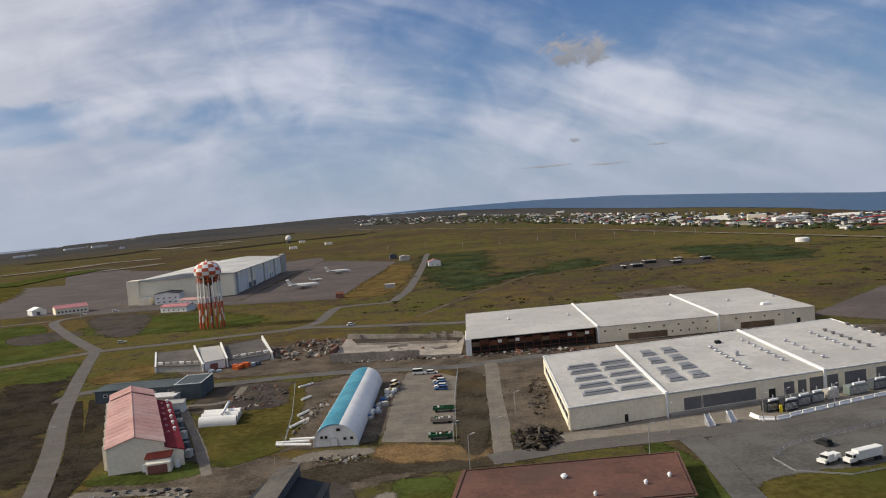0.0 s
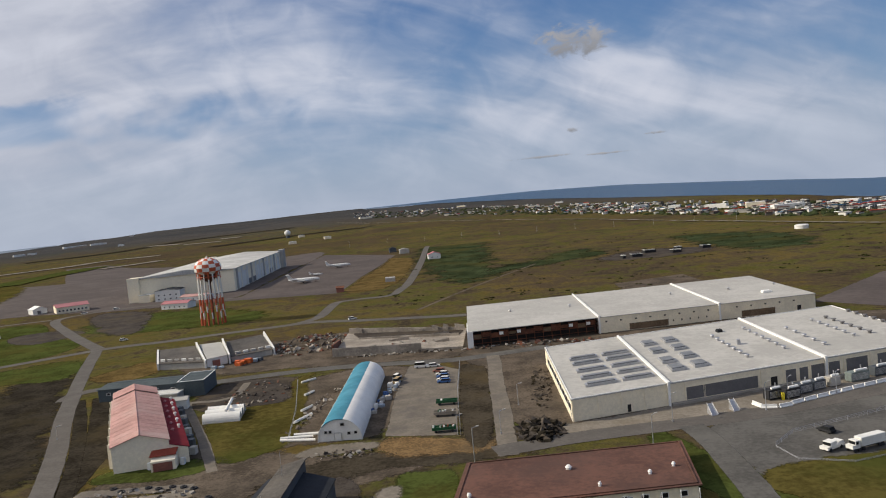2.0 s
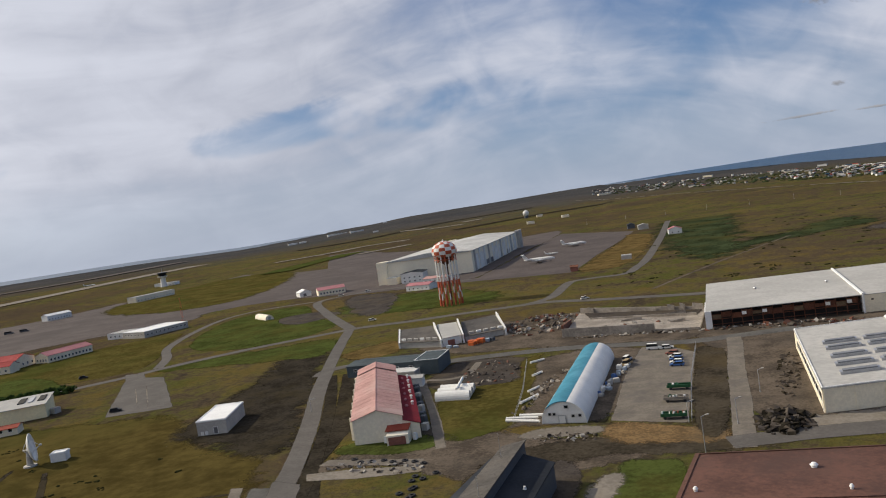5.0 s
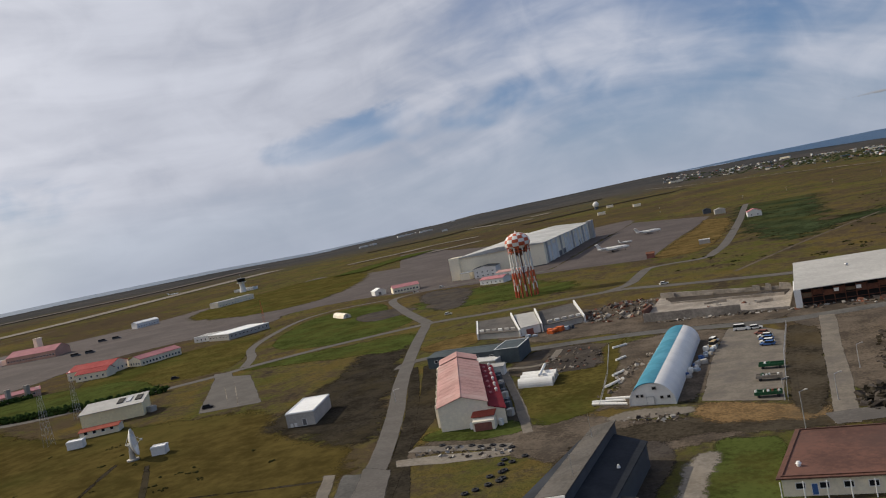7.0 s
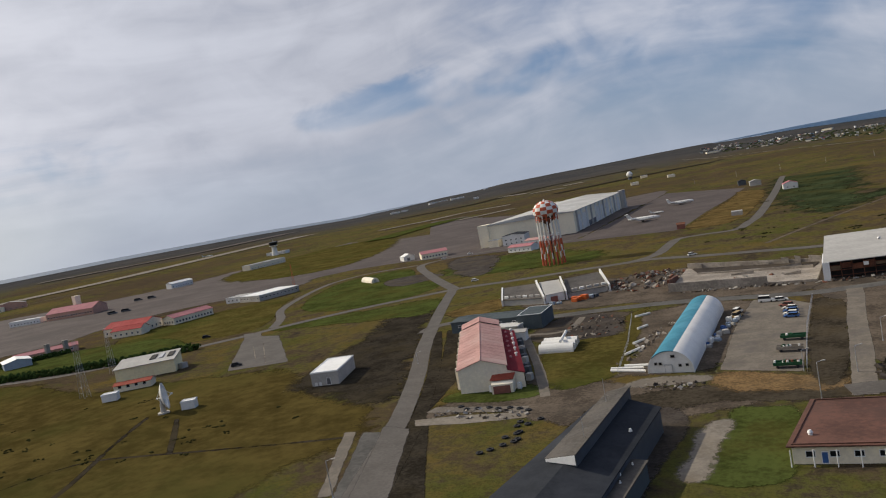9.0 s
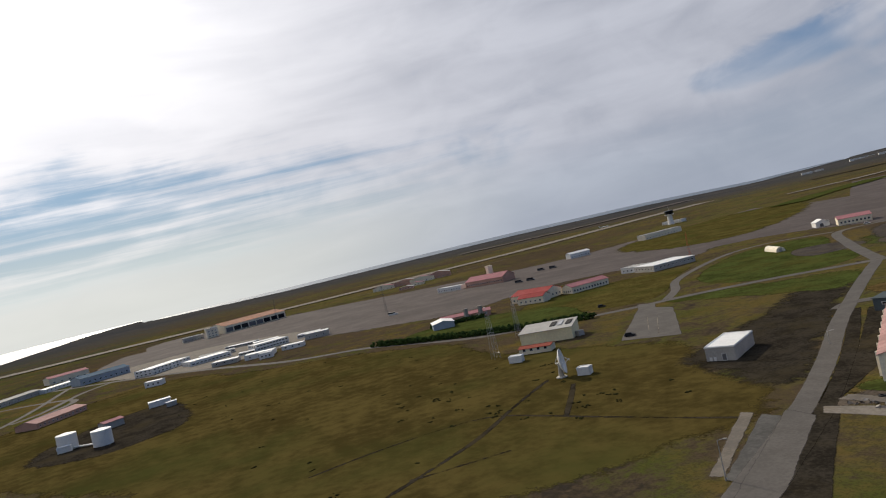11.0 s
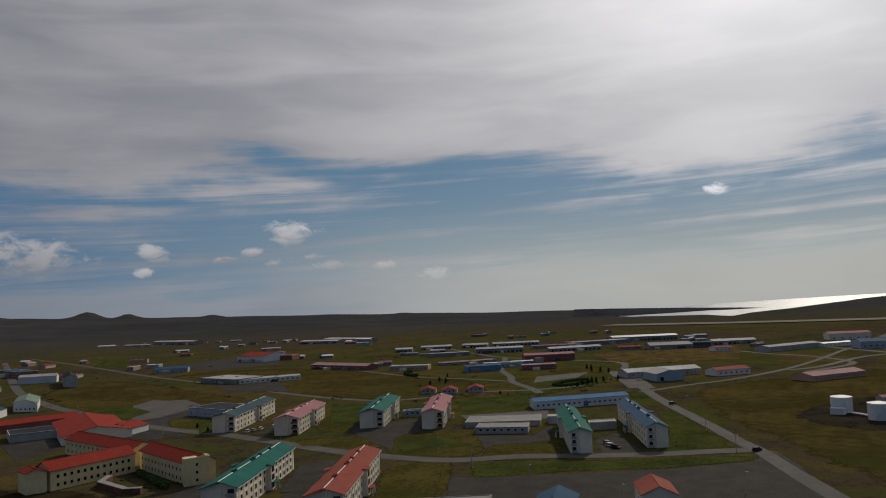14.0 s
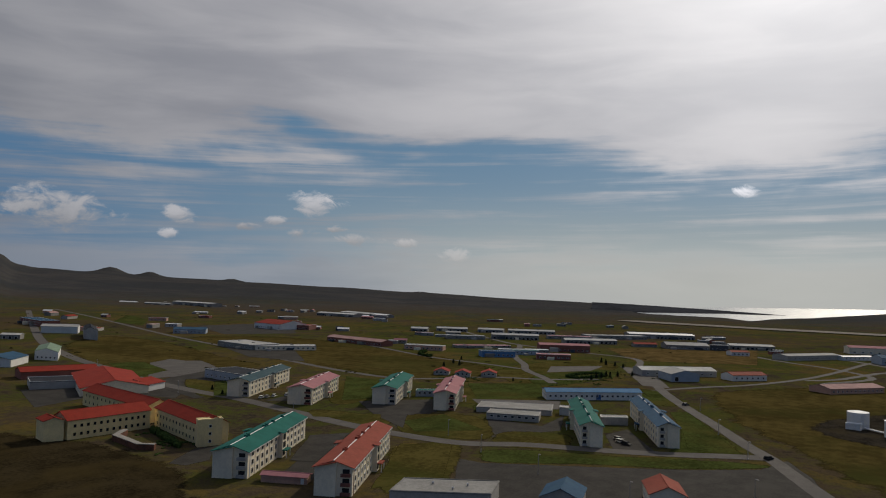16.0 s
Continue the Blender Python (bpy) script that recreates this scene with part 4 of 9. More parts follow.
patch("pad", "widened tarmac at the straight road", [(-118.2, 148.0), (-109.4, 147.0), (-89.7, 112.0), (-84.0, 98.0), (-90.5, 96.0), (-98.2, 110.0)], 0.099, ROAD, soft=False)
patch("yard", "dark bare soil beside the straight road", [(-205, 250), (-228, 300), (-226, 338), (-190, 278), (-165, 232), (-146, 198), (-130, 168), (-158, 174), (-186, 184), (-198, 215)], 0.04, DARK_SOIL, ragged=9.0)
patch("yard", "concrete apron before the loading doors", [(3, 193.5), (6, 194), (60, 214), (117, 235), (126, 230), (95, 212), (64, 201), (43, 189), (20, 184), (3, 181)], 0.062, PALE_PAD, ragged=2.0)
patch("field", "dry meadow", [(-140, 60), (-125, 150), (-165, 172), (-215, 205), (-300, 180), (-380, 190), (-470, 150), (-520, 110), (-620, 70), (-600, 0), (-500, -80), (-400, -60), (-260, 8), (-170, 30)], 0.03, FIELD, ragged=8.0)
patch("yard", "dark earth round the storage tanks", [(-375, -18), (-360, 10), (-375, 42), (-440, 55), (-480, 48), (-470, 15), (-440, -8), (-410, -22)], 0.05, DARK_SOIL, ragged=5.0)
patch("yard", "parking round the white halls", [(-640, 95), (-640, 150), (-680, 205), (-780, 215), (-900, 140), (-880, 20), (-760, 40)], 0.09, CONCRETE_PAD, ragged=4.0)
patch("yard", "wide asphalt lot before the blocks", [(-236, -127), (-235, -117), (-254, -82), (-268, -56), (-285, -34), (-308, -28), (-281, -17), (-231, -6), (-150, -60), (-170, -93), (-192, -105)], 0.07, ASPHALT, soft=False)
for n, pts in enumerate(([(-316, -209), (-340, -195), (-319, -185), (-291, -177), (-271, -176), (-283, -187)], [(-313, -98), (-332, -94), (-292, -72), (-278, -83)], [(-318, -156), (-314, -127), (-350, -130), (-310, -117), (-277, -134)],
                         [(-172, -200), (-192, -210), (-200, -207), (-183, -193), (-173, -193)], [(-287, -365), (-291, -326), (-267, -307), (-262, -327)], [(-348, -429), (-378, -425), (-359, -394), (-322, -387)], [(-235, -388), (-261, -376), (-239, -339), (-208, -331)],
                         [(-290, -268), (-330, -275), (-345, -262), (-300, -250)], [(-180, -160), (-235, -185), (-240, -172), (-185, -145)])):
    patch("yard", "asphalt between the blocks", pts, 0.055 + 0.002 * n, ASPHALT, soft=False)
for n, pts in enumerate(([(-240, -155), (-259, -139), (-215, -118), (-195, -109), (-185, -123), (-216, -142)], [(-254, -126), (-264, -113), (-273, -88), (-284, -62), (-294, -36), (-288, -33), (-269, -58), (-257, -83), (-239, -115), (-246, -123)],
                         [(-291, -135), (-302, -112), (-287, -104), (-275, -102), (-264, -125)], [(-300, -189), (-319, -166), (-294, -142), (-273, -134), (-266, -148), (-264, -169)], [(-389, -83), (-378, -72), (-313, -45), (-302, -47), (-291, -65), (-321, -69)],
                         [(-363, -284), (-381, -265), (-333, -232), (-305, -236)], [(-286, -231), (-287, -193), (-276, -184), (-264, -195), (-265, -219)], [(-474, -126), (-469, -112), (-435, -93), (-412, -96), (-439, -111)], [(-321, -360), (-322, -328), (-292, -293), (-281, -306)],
                         [(-350, -190), (-400, -215), (-440, -180), (-390, -150)], [(-330, -165), (-350, -150), (-372, -160), (-350, -178)])):
    patch("lawn", "grass between the apartment blocks", pts, 0.076 + 0.002 * n, (MEADOW, LAWN, MEADOW)[n % 3])
for n, (name, label, mat, pts) in enumerate((
        ("yard", "pale tarmac lot behind the hostel", ROAD, [(-353.8, -428.3), (-386.1, -450.3), (-402.0, -435.4), (-382.3, -400.5), (-332.9, -380.1)]),
        ("lawn", "green strip beside the hostel road", LAWN, [(-345.4, -467.1), (-367.4, -456.9), (-345, -405), (-309.2, -388.0)]),
        ("yard", "dark asphalt round the red-roofed hall", ASPHALT, [(-705, -774), (-880, -770), (-700, -600), (-619, -636)]),
        ("yard", "dark asphalt round the workshops", ASPHALT, [(-498.1, -511.2), (-523.9, -450.9), (-454.6, -380.2), (-449.2, -433.8)]),
        ("field", "green field beside the back road", LAWN, [(-820, -1061), (-749, -925), (-650, -812), (-675, -905)]),
        ("field", "rust-brown field before the far halls", RUSTY_GRASS, [(-793, -248), (-910, -112), (-715, -88), (-669, -184)]),
        ("yard", "asphalt plaza by the oval lawn", ROAD, [(-609.1, -178.9), (-600.3, -153.2), (-493.1, -112.6), (-494.2, -130.4)]),
        ("yard", "worn asphalt beside the oval lawn", ROAD, [(-565.1, -222.0), (-600.3, -190.5), (-556.6, -186.4), (-521.8, -208.0)]),
        ("lawn", "mown lawn behind the flat hall", LAWN, [(-424.1, -222.2), (-456.0, -186.8), (-399.3, -157.9), (-367.3, -186.7)]),
        ("yard", "pale asphalt behind the flat hall", ROAD, [(-365.6, -188.6), (-392.8, -148.1), (-363.6, -138.4), (-343.6, -170.8)]),
        ("lawn", "green corner by the blue-roofed house", LAWN, [(-460.5, -124.5), (-424.9, -97.9), (-409.7, -98.5), (-430, -114)]),
        ("lawn", "green lawn beside the blue block", LAWN, [(-393.7, -89.9), (-400.1, -82.3), (-318.8, -48.4), (-307.1, -63.1), (-340, -72)]),
        ("lawn", "lawn between the rose and teal blocks", LAWN, [(-400.3, -300.0), (-398.9, -272.5), (-331.7, -231.8), (-316.6, -239.6)]),
        ("lawn", "lawn before the flat hall", LAWN, [(-285.4, -181.8), (-312.8, -176.5), (-289.2, -143.5), (-267.9, -164.8)]),
        ("yard", "dark asphalt between the teal and rose blocks", ASPHALT, [(-318.7, -230.6), (-353.5, -202.5), (-316.3, -182.3), (-301.7, -189.8), (-272.0, -173.1), (-290, -200)]),
        ("lawn", "grass strip beside the housing road", MEADOW, [(-277.3, -228.7), (-293.7, -199.4), (-283.8, -192.6), (-269.3, -219.4)]),
        ("lawn", "lawn before the slate-blue block", LAWN, [(-326.5, -342.1), (-334.6, -333.5), (-290.7, -292.6), (-284.5, -298.5)]),
        ("lawn", "yellow-green lawn beside the salmon block", MEADOW, [(-244.2, -156.6), (-255.0, -139.7), (-208.7, -117.5), (-185.6, -128.8)]),
        ("yard", "dark asphalt between the teal and salmon blocks", ASPHALT, [(-235.6, -193.6), (-249.1, -184.0), (-202.0, -162.6), (-198.4, -171.3)]))):
    patch(name, label, pts, 0.108 + 0.003 * n, mat, soft=False)
ribbon("road", "spur road between the far halls", [(-760, -335), (-690, -305), (-625.6, -280.6), (-565, -245), (-525.4, -226.0), (-490, -198), (-463.2, -180.2)], 6.0, 0.172, ROAD)
ribbon("road", "lane behind the far halls", [(-640, -470), (-600, -400), (-560, -330), (-545, -275), (-530, -232)], 5.0, 0.170, ROAD)
ribbon("road", "lane along the far barracks", [(-1010, -560), (-900, -470), (-800, -380), (-760, -335), (-720, -260), (-690, -190), (-610, -165)], 6.0, 0.168, ROAD)
patch("yard", "pale tarmac field behind the blocks", [(-367, -449), (-395, -461), (-394, -421), (-375, -389), (-325, -375), (-309, -380)], 0.082, ROAD, soft=False)
patch("yard", "dark tarmac beside the housing road", [(-291, -355), (-330, -380), (-368, -385), (-350, -350), (-300, -295), (-273, -300)], 0.074, ASPHALT, soft=False)
patch("yard", "old concrete slab before the red hall", [(-112, 153), (-100, 157), (-83, 160), (-81, 156), (-96, 151), (-109, 149)], 0.085, PALE_PAD, soft=False)
patch("lawn", "rough grass round the oval lawn", [(-493, -235), (-440, -178), (-600, -178), (-640, -220), (-560, -245)], 0.06, MEADOW)
patch("lawn", "oval lawn with a hedge ring", [(-470, -200), (-450, -178), (-520, -160), (-575, -170), (-560, -192), (-510, -205)], 0.08, LAWN)
patch("field", "wide field behind the blocks", [(-420, -240), (-440, -360), (-480, -470), (-560, -620), (-640, -560), (-600, -400), (-540, -280), (-470, -225)], 0.04, FIELD, ragged=10.0)
patch("field", "wide field behind the blocks", [(-310, -420), (-345, -490), (-410, -610), (-500, -680), (-500, -600), (-440, -460), (-400, -380)], 0.04, FIELD, ragged=6.0)
patch("field", "dark brown heath below the hostel", [(-164, -290), (-176, -238), (-172, -206), (-165, -186), (-150, -165), (-158, -140), (-130, -120), (-95, -180), (-100, -260), (-130, -300)], 0.048, DARK_HEATH, ragged=6.0)
# ---- far town, woods of houses ----
def reach(a, e):
    """The place on the land seen from the camera's height on heading a, e degrees above level."""
    r = 700.0
    while r < 4800:
        x, y = -r * math.sin(radians(a)), r * math.cos(radians(a))
        if math.degrees(math.atan2(land_height(x, y) - 60, r)) >= e:
            return x, y, r
        r += 12
    return None


rng = random.Random(7)
WALLS = [WHITE, GREY_WALL, GREY_WALL, ROOF_GREY, SLATE_ROOF]
ROOFS = [ROOF_GREY, ROOF_WHITE, ROOF_RED, ROOF_DARK, ROOF_BLUE, ROOF_BROWN]


def town_house(bm, x, y, z, ang, length, width, h, rise, wall, roof):
    """A far house: walls, a gable and a roof, in one joined mesh."""
    c, s = math.cos(ang), math.sin(ang)
    corner = lambda p, q: (x + p * c - q * s, y + p * s + q * c)  # noqa: E731
    slab(bm, [corner(-length / 2, -width / 2), corner(length / 2, -width / 2), corner(length / 2, width / 2), corner(-length / 2, width / 2)], z - 3, z + h, wall)
    for e in (-1, 1):
        slab(bm, [corner(-length / 2 - 0.4, e * (width / 2 + 0.4)), corner(length / 2 + 0.4, e * (width / 2 + 0.4)), corner(length / 2 + 0.4, 0), corner(-length / 2 - 0.4, 0)],
             [z + h, z + h, z + h, z + h], [z + h + 0.3, z + h + 0.3, z + h + rise, z + h + rise], roof)


bm = bmesh.new()
mats = WALLS + ROOFS
count = 0
while count < 1250:
    a = rng.uniform(-42, 13.5)
    top = -0.30 - 2.35 * max(0.0, min(1.0, (12 - a) / 34)) ** 1.25
    low = top - (0.45 + 0.52 * max(0.0, min(1.0, (13 - a) / 30)))
    e = top + (low - top) * rng.random() ** 1.25
    if a > -4 and rng.random() < 0.55 * min(1.0, (a + 4) / 9):
        continue
    if noise.noise((a * 0.55, e * 2.2, 4.0)) < -0.12 and rng.random() < 0.75:
        continue
    hit = reach(a, e)
    if not hit:
        continue
    x, y, r = hit
    big = rng.random() < 0.16
    town_house(bm, x, y, land_height(x, y), rng.uniform(0, 3.1), rng.uniform(12, 24) if big else rng.uniform(5, 9), rng.uniform(7, 10) if big else rng.uniform(4.5, 6.5), rng.uniform(2.5, 5), rng.uniform(0.5, 1.6),
               rng.randrange(len(WALLS)), len(WALLS) + rng.choice((0, 0, 1, 2, 3, 3, 3, 4, 5, 5)))
    count += 1
tagged(part("town_houses", bm, mats), "white and grey houses of a town by the sea", "town", kind="stuff")

# low dark trees and gardens between the houses
bm = bmesh.new()
count = 0
while count < 1500:
    a = rng.uniform(-42, 12)
    top = -0.36 - 2.35 * max(0.0, min(1.0, (12 - a) / 34)) ** 1.25
    e = top - (0.40 + 0.55 * max(0.0, min(1.0, (13 - a) / 30))) * rng.random()
    hit = reach(a, e)
    count += 1
    if not hit:
        continue
    x, y, r = hit
    z = land_height(x, y)
    w, h = rng.uniform(3, 9), rng.uniform(2.0, 4.5)
    ring = [bm.verts.new((x + w * math.cos(q) * rng.uniform(0.6, 1.1), y + w * math.sin(q) * rng.uniform(0.6, 1.1), z + rng.uniform(0.2, 0.5) * h)) for q in (0, 1.05, 2.1, 3.14, 4.19, 5.24)]
    foot = [bm.verts.new((v.co.x, v.co.y, z - 2)) for v in ring]
    tip = bm.verts.new((x + rng.uniform(-1, 1), y + rng.uniform(-1, 1), z + h))
    for k in range(6):
        bm.faces.new((ring[k], ring[(k + 1) % 6], tip))
        bm.faces.new((foot[k], foot[(k + 1) % 6], ring[(k + 1) % 6], ring[k]))
tagged(part("town_trees", bm, LUPINE), "dark green trees and gardens between the town's houses", "trees", kind="stuff")

# a few larger halls of the town and of the far side of the airfield stand out
for a, e, length, h in ((13.0, -0.72, 60, 9), (8.2, -0.62, 40, 8), (5.6, -0.55, 50, 10), (0.2, -1.1, 40, 9), (-7.5, -1.9, 46, 11), (-12.4, -2.35, 52, 12), (-15.2, -2.5, 40, 14), (-17.0, -2.8, 60, 12), (-20.5, -2.75, 50, 11), (-1.8, -0.95, 36, 8), (-9.9, -2.2, 30, 13)):
    hit = reach(a, e)
    if hit:
        x, y, r = hit
        ang = radians(a + rng.uniform(-25, 25))
        u = Vector((math.cos(ang), math.sin(ang))) * length * 0.75
        h *= 0.65
        ob, _ = building("town_hall_block", "large pale flat-roofed building in the far town", "building", (x, y), u, Vector((-u.y, u.x)).normalized() * 16, h, rng.choice((WHITE, CREAM)), ROOF_WHITE, group="large buildings of the town")
        ob.location.z = land_height(x, y) - 0.5
for a, e, length, h in ((36.6, -0.95, 40, 7), (35.8, -0.92, 30, 6), (33.6, -0.75, 90, 8), (31.9, -0.72, 60, 7), (29.4, -0.35, 22, 7), (30.2, -0.95, 20, 6)):
    hit = reach(a, e)
    if hit:
        x, y, r = hit
        ang = radians(a + rng.uniform(-12, 12))
        u = Vector((math.cos(ang), math.sin(ang))) * length
        ob, _ = building("far_terminal", "long white terminal building far across the airfield", "terminal", (x, y), u, Vector((-u.y, u.x)).normalized() * 18, h, WHITE, ROOF_WHITE, group="far terminal buildings")
        ob.location.z = land_height(x, y) - 0.5

# old runways and taxiways far across the airfield, lying on the rising land: heading and height in degrees along each
for label, width, material, line in (("far pale runway", 34.0, PALE_PAD, [(37.63, -2.09), (34.30, -2.02), (31.01, -1.92), (27.56, -1.93)]), ("far pale taxiway", 30.0, PALE_PAD, [(31.50, -2.42), (29.34, -2.36), (27.45, -2.30)]),
                                     ("far pale taxiway", 40.0, PALE_PAD, [(28.11, -1.20), (26.07, -1.28)]), ("far pale taxiway", 34.0, PALE_PAD, [(25.88, -1.34), (23.25, -1.38)]), ("far pale taxiway", 40.0, PALE_PAD, [(23.39, -1.20), (21.87, -1.19)]),
                                     ("far green strip", 60.0, LAWN, [(37.73, -2.84), (35.73, -2.60), (33.59, -2.44), (31.87, -2.25)]), ("far pale road across the moor", 7.0, PALE_PAD, [(14.73, -0.86), (7.06, -1.47), (-2.31, -2.22), (-10.41, -3.05), (-23.53, -4.21)]),
                                     ("far dark strip of lava", 60.0, DARK_SOIL, [(36.0, -1.45), (30.0, -1.35), (24.0, -1.0), (18.0, -0.9)]), ("far dark strip of lava", 50.0, DARK_SOIL, [(24.0, -1.7), (18.0, -1.5), (12.0, -1.35)])):
    spots = [reach(a, e) for a, e in line]
    ribbon("road", label, [(x, y) for x, y, r in spots if x is not None], width, 1.2, material, worn=6.0, drape=True)
# ---- the warehouses ----
def roof_box(parent, plan, a, b, z, lu, lv, h, mat, name, label=""):
    """A raised box on a roof, lu by lv metres along u and v, about the shares a, b."""
    bm = bmesh.new()
    c = plan.at(a, b)
    du, dv = plan.u.normalized() * lu / 2, plan.v.normalized() * lv / 2
    slab(bm, [c - du - dv, c + du - dv, c + du + dv, c - du + dv], z, z + h * 0.7, 0)
    du, dv = du * 0.86, dv * 0.8
    slab(bm, [c - du - dv, c + du - dv, c + du + dv, c - du + dv], z + h * 0.7, z + h, 1)
    return part(name, bm, [mat, SKYLIGHT if name == "skylight" else mat], parent, label)


def roof_vent(parent, plan, a, b, z, r=0.55, mat=None):
    bm = bmesh.new()
    c = plan.at(a, b)
    rod(bm, (*c, z), (*c, z + 0.7), r * 0.6, sides=10)
    rod(bm, (*c, z + 0.7), (*c, z + 0.95), r, r * 0.8, sides=10)
    return part("roof_vent", bm, mat or STEEL, parent)


def fire_wall(parent, plan, a, h, material):
    bm = bmesh.new()
    t = 0.35 / plan.L
    slab(bm, plan.rect(a - t, -0.012, a + t, 1.004), 0, h + 0.9)
    return part("fire_wall", bm, material, parent, "white raised dividing wall")


def warehouse_near():
    o, u, v, h = (5.5, 194.5), (111, 40.7), (-5.5, 68.0), 5.8
    plan = Plan(o, u, v)
    ob = thing("warehouse", "long cream warehouse with grey flat roof and rows of skylights", "warehouse", *o, group="twin warehouses")
    shell(ob, plan, h, CREAM)
    for a0, a1 in ((0, 0.237), (0.237, 0.655), (0.655, 1.0)):
        flat_roof(ob, plan, h, ROOF_GREY, TRIM, 0.2, shares=(a0, 0, a1, 1))
    for a in (0.237, 0.655):
        fire_wall(ob, plan, a, h, TRIM)
    for a, b in [(x, y) for x in (0.088, 0.183) for y in (0.635, 0.53, 0.395, 0.27, 0.15)]:
        roof_box(ob, plan, a, b, h + 0.25, 9.5, 2.2, 1.0, STEEL, "skylight", "long grey glazed roof light")
    for a, b in ((0.297, 0.73), (0.296, 0.552), (0.292, 0.347), (0.364, 0.735), (0.361, 0.555), (0.357, 0.379), (0.293, 0.201), (0.356, 0.207)):
        roof_box(ob, plan, a, b, h + 0.25, 4.4, 6.0, 1.0, STEEL, "skylight", "square grey glazed roof light")
    for k in range(7):
        roof_vent(ob, plan, 0.49, 0.2 + 0.078 * k, h + 0.25, 0.8)
        roof_vent(ob, plan, 0.609, 0.245 + 0.082 * k, h + 0.25, 0.8)
    for k in range(6):
        roof_vent(ob, plan, 0.885, 0.28 + 0.086 * k, h + 0.25, 0.9, SHUTTER)
        roof_vent(ob, plan, 0.99, 0.36 + 0.085 * k, h + 0.25, 0.9, SHUTTER)
        roof_vent(ob, plan, 0.83, 0.27 + 0.085 * k, h + 0.25, 0.8, STEEL)
    for k in range(5):
        roof_vent(ob, plan, 0.716, 0.2 + 0.1 * k, h + 0.25, 0.8, STEEL)
    roof_box(ob, plan, 0.534, 0.769, h + 0.25, 2.0, 2.4, 0.9, BLACK, "roof_hatch")
    roof_box(ob, plan, 0.524, 0.452, h + 0.25, 1.2, 1.6, 1.6, STEEL, "air_unit")
    # front: pilasters, loading openings, doors
    L = plan.L
    for along, w, hh, leaf in ((16.2, 1.3, 2.3, DARK_OPEN), (36.0, 6.0, 3.6, SHUTTER), (47.0, 17.0, 3.6, SHUTTER), (60.5, 2.4, 3.2, DARK_OPEN), (66.0, 3.6, 3.8, SHUTTER), (70.2, 3.0, 3.8, SHUTTER), (75.0, 5.0, 4.0, SHUTTER), (80.3, 4.0, 4.0, SHUTTER),
                               (88.0, 7.5, 4.2, SHUTTER), (97.0, 4.2, 4.2, SHUTTER), (103.0, 5.0, 4.2, SHUTTER), (111.0, 6.0, 4.2, SHUTTER)):
        opening(ob, plan, "f", along, 0.7 if w > 2.5 else 0.05, w, hh, leaf, CREAM, "loading_door" if w > 2.5 else "door", "grey roller shutter" if w > 2.5 else "dark doorway")
    p, d, _, n = plan.face("f")
    for k, along in enumerate((0.4, 7.5, 14.2, 21.0, 33.0, 56.5, 63.5, 72.4, 78.0, 83.6, 92.6, 99.6, 106.6)):
        c = p + d * along
        bm = bmesh.new()
        slab(bm, [c - d * 0.2, c + d * 0.2, c + d * 0.2 + n * 0.16, c - d * 0.2 + n * 0.16], 0, h - 0.05)
        part("pilaster", bm, CREAM, ob)
    bm = bmesh.new()
    c0, c1 = p + d * 28.5, p + d * 118
    slab(bm, [c0, c1, c1 + n * 1.4, c0 + n * 1.4], 0, 0.65)
    part("loading_kerb", bm, CONCRETE, ob)
    # the long side towards the lot: a dark glazed strip over a white wall
    for k in range(9):
        opening(ob, plan, "l", 4.5 + 6.6 * k, 2.2, 6.0, 2.2, GLASS, TRIM, "window", "long dark strip window")
    opening(ob, plan, "l", 1.6, 0.1, 1.2, 2.2, DARK_OPEN, TRIM, "door")
    return ob


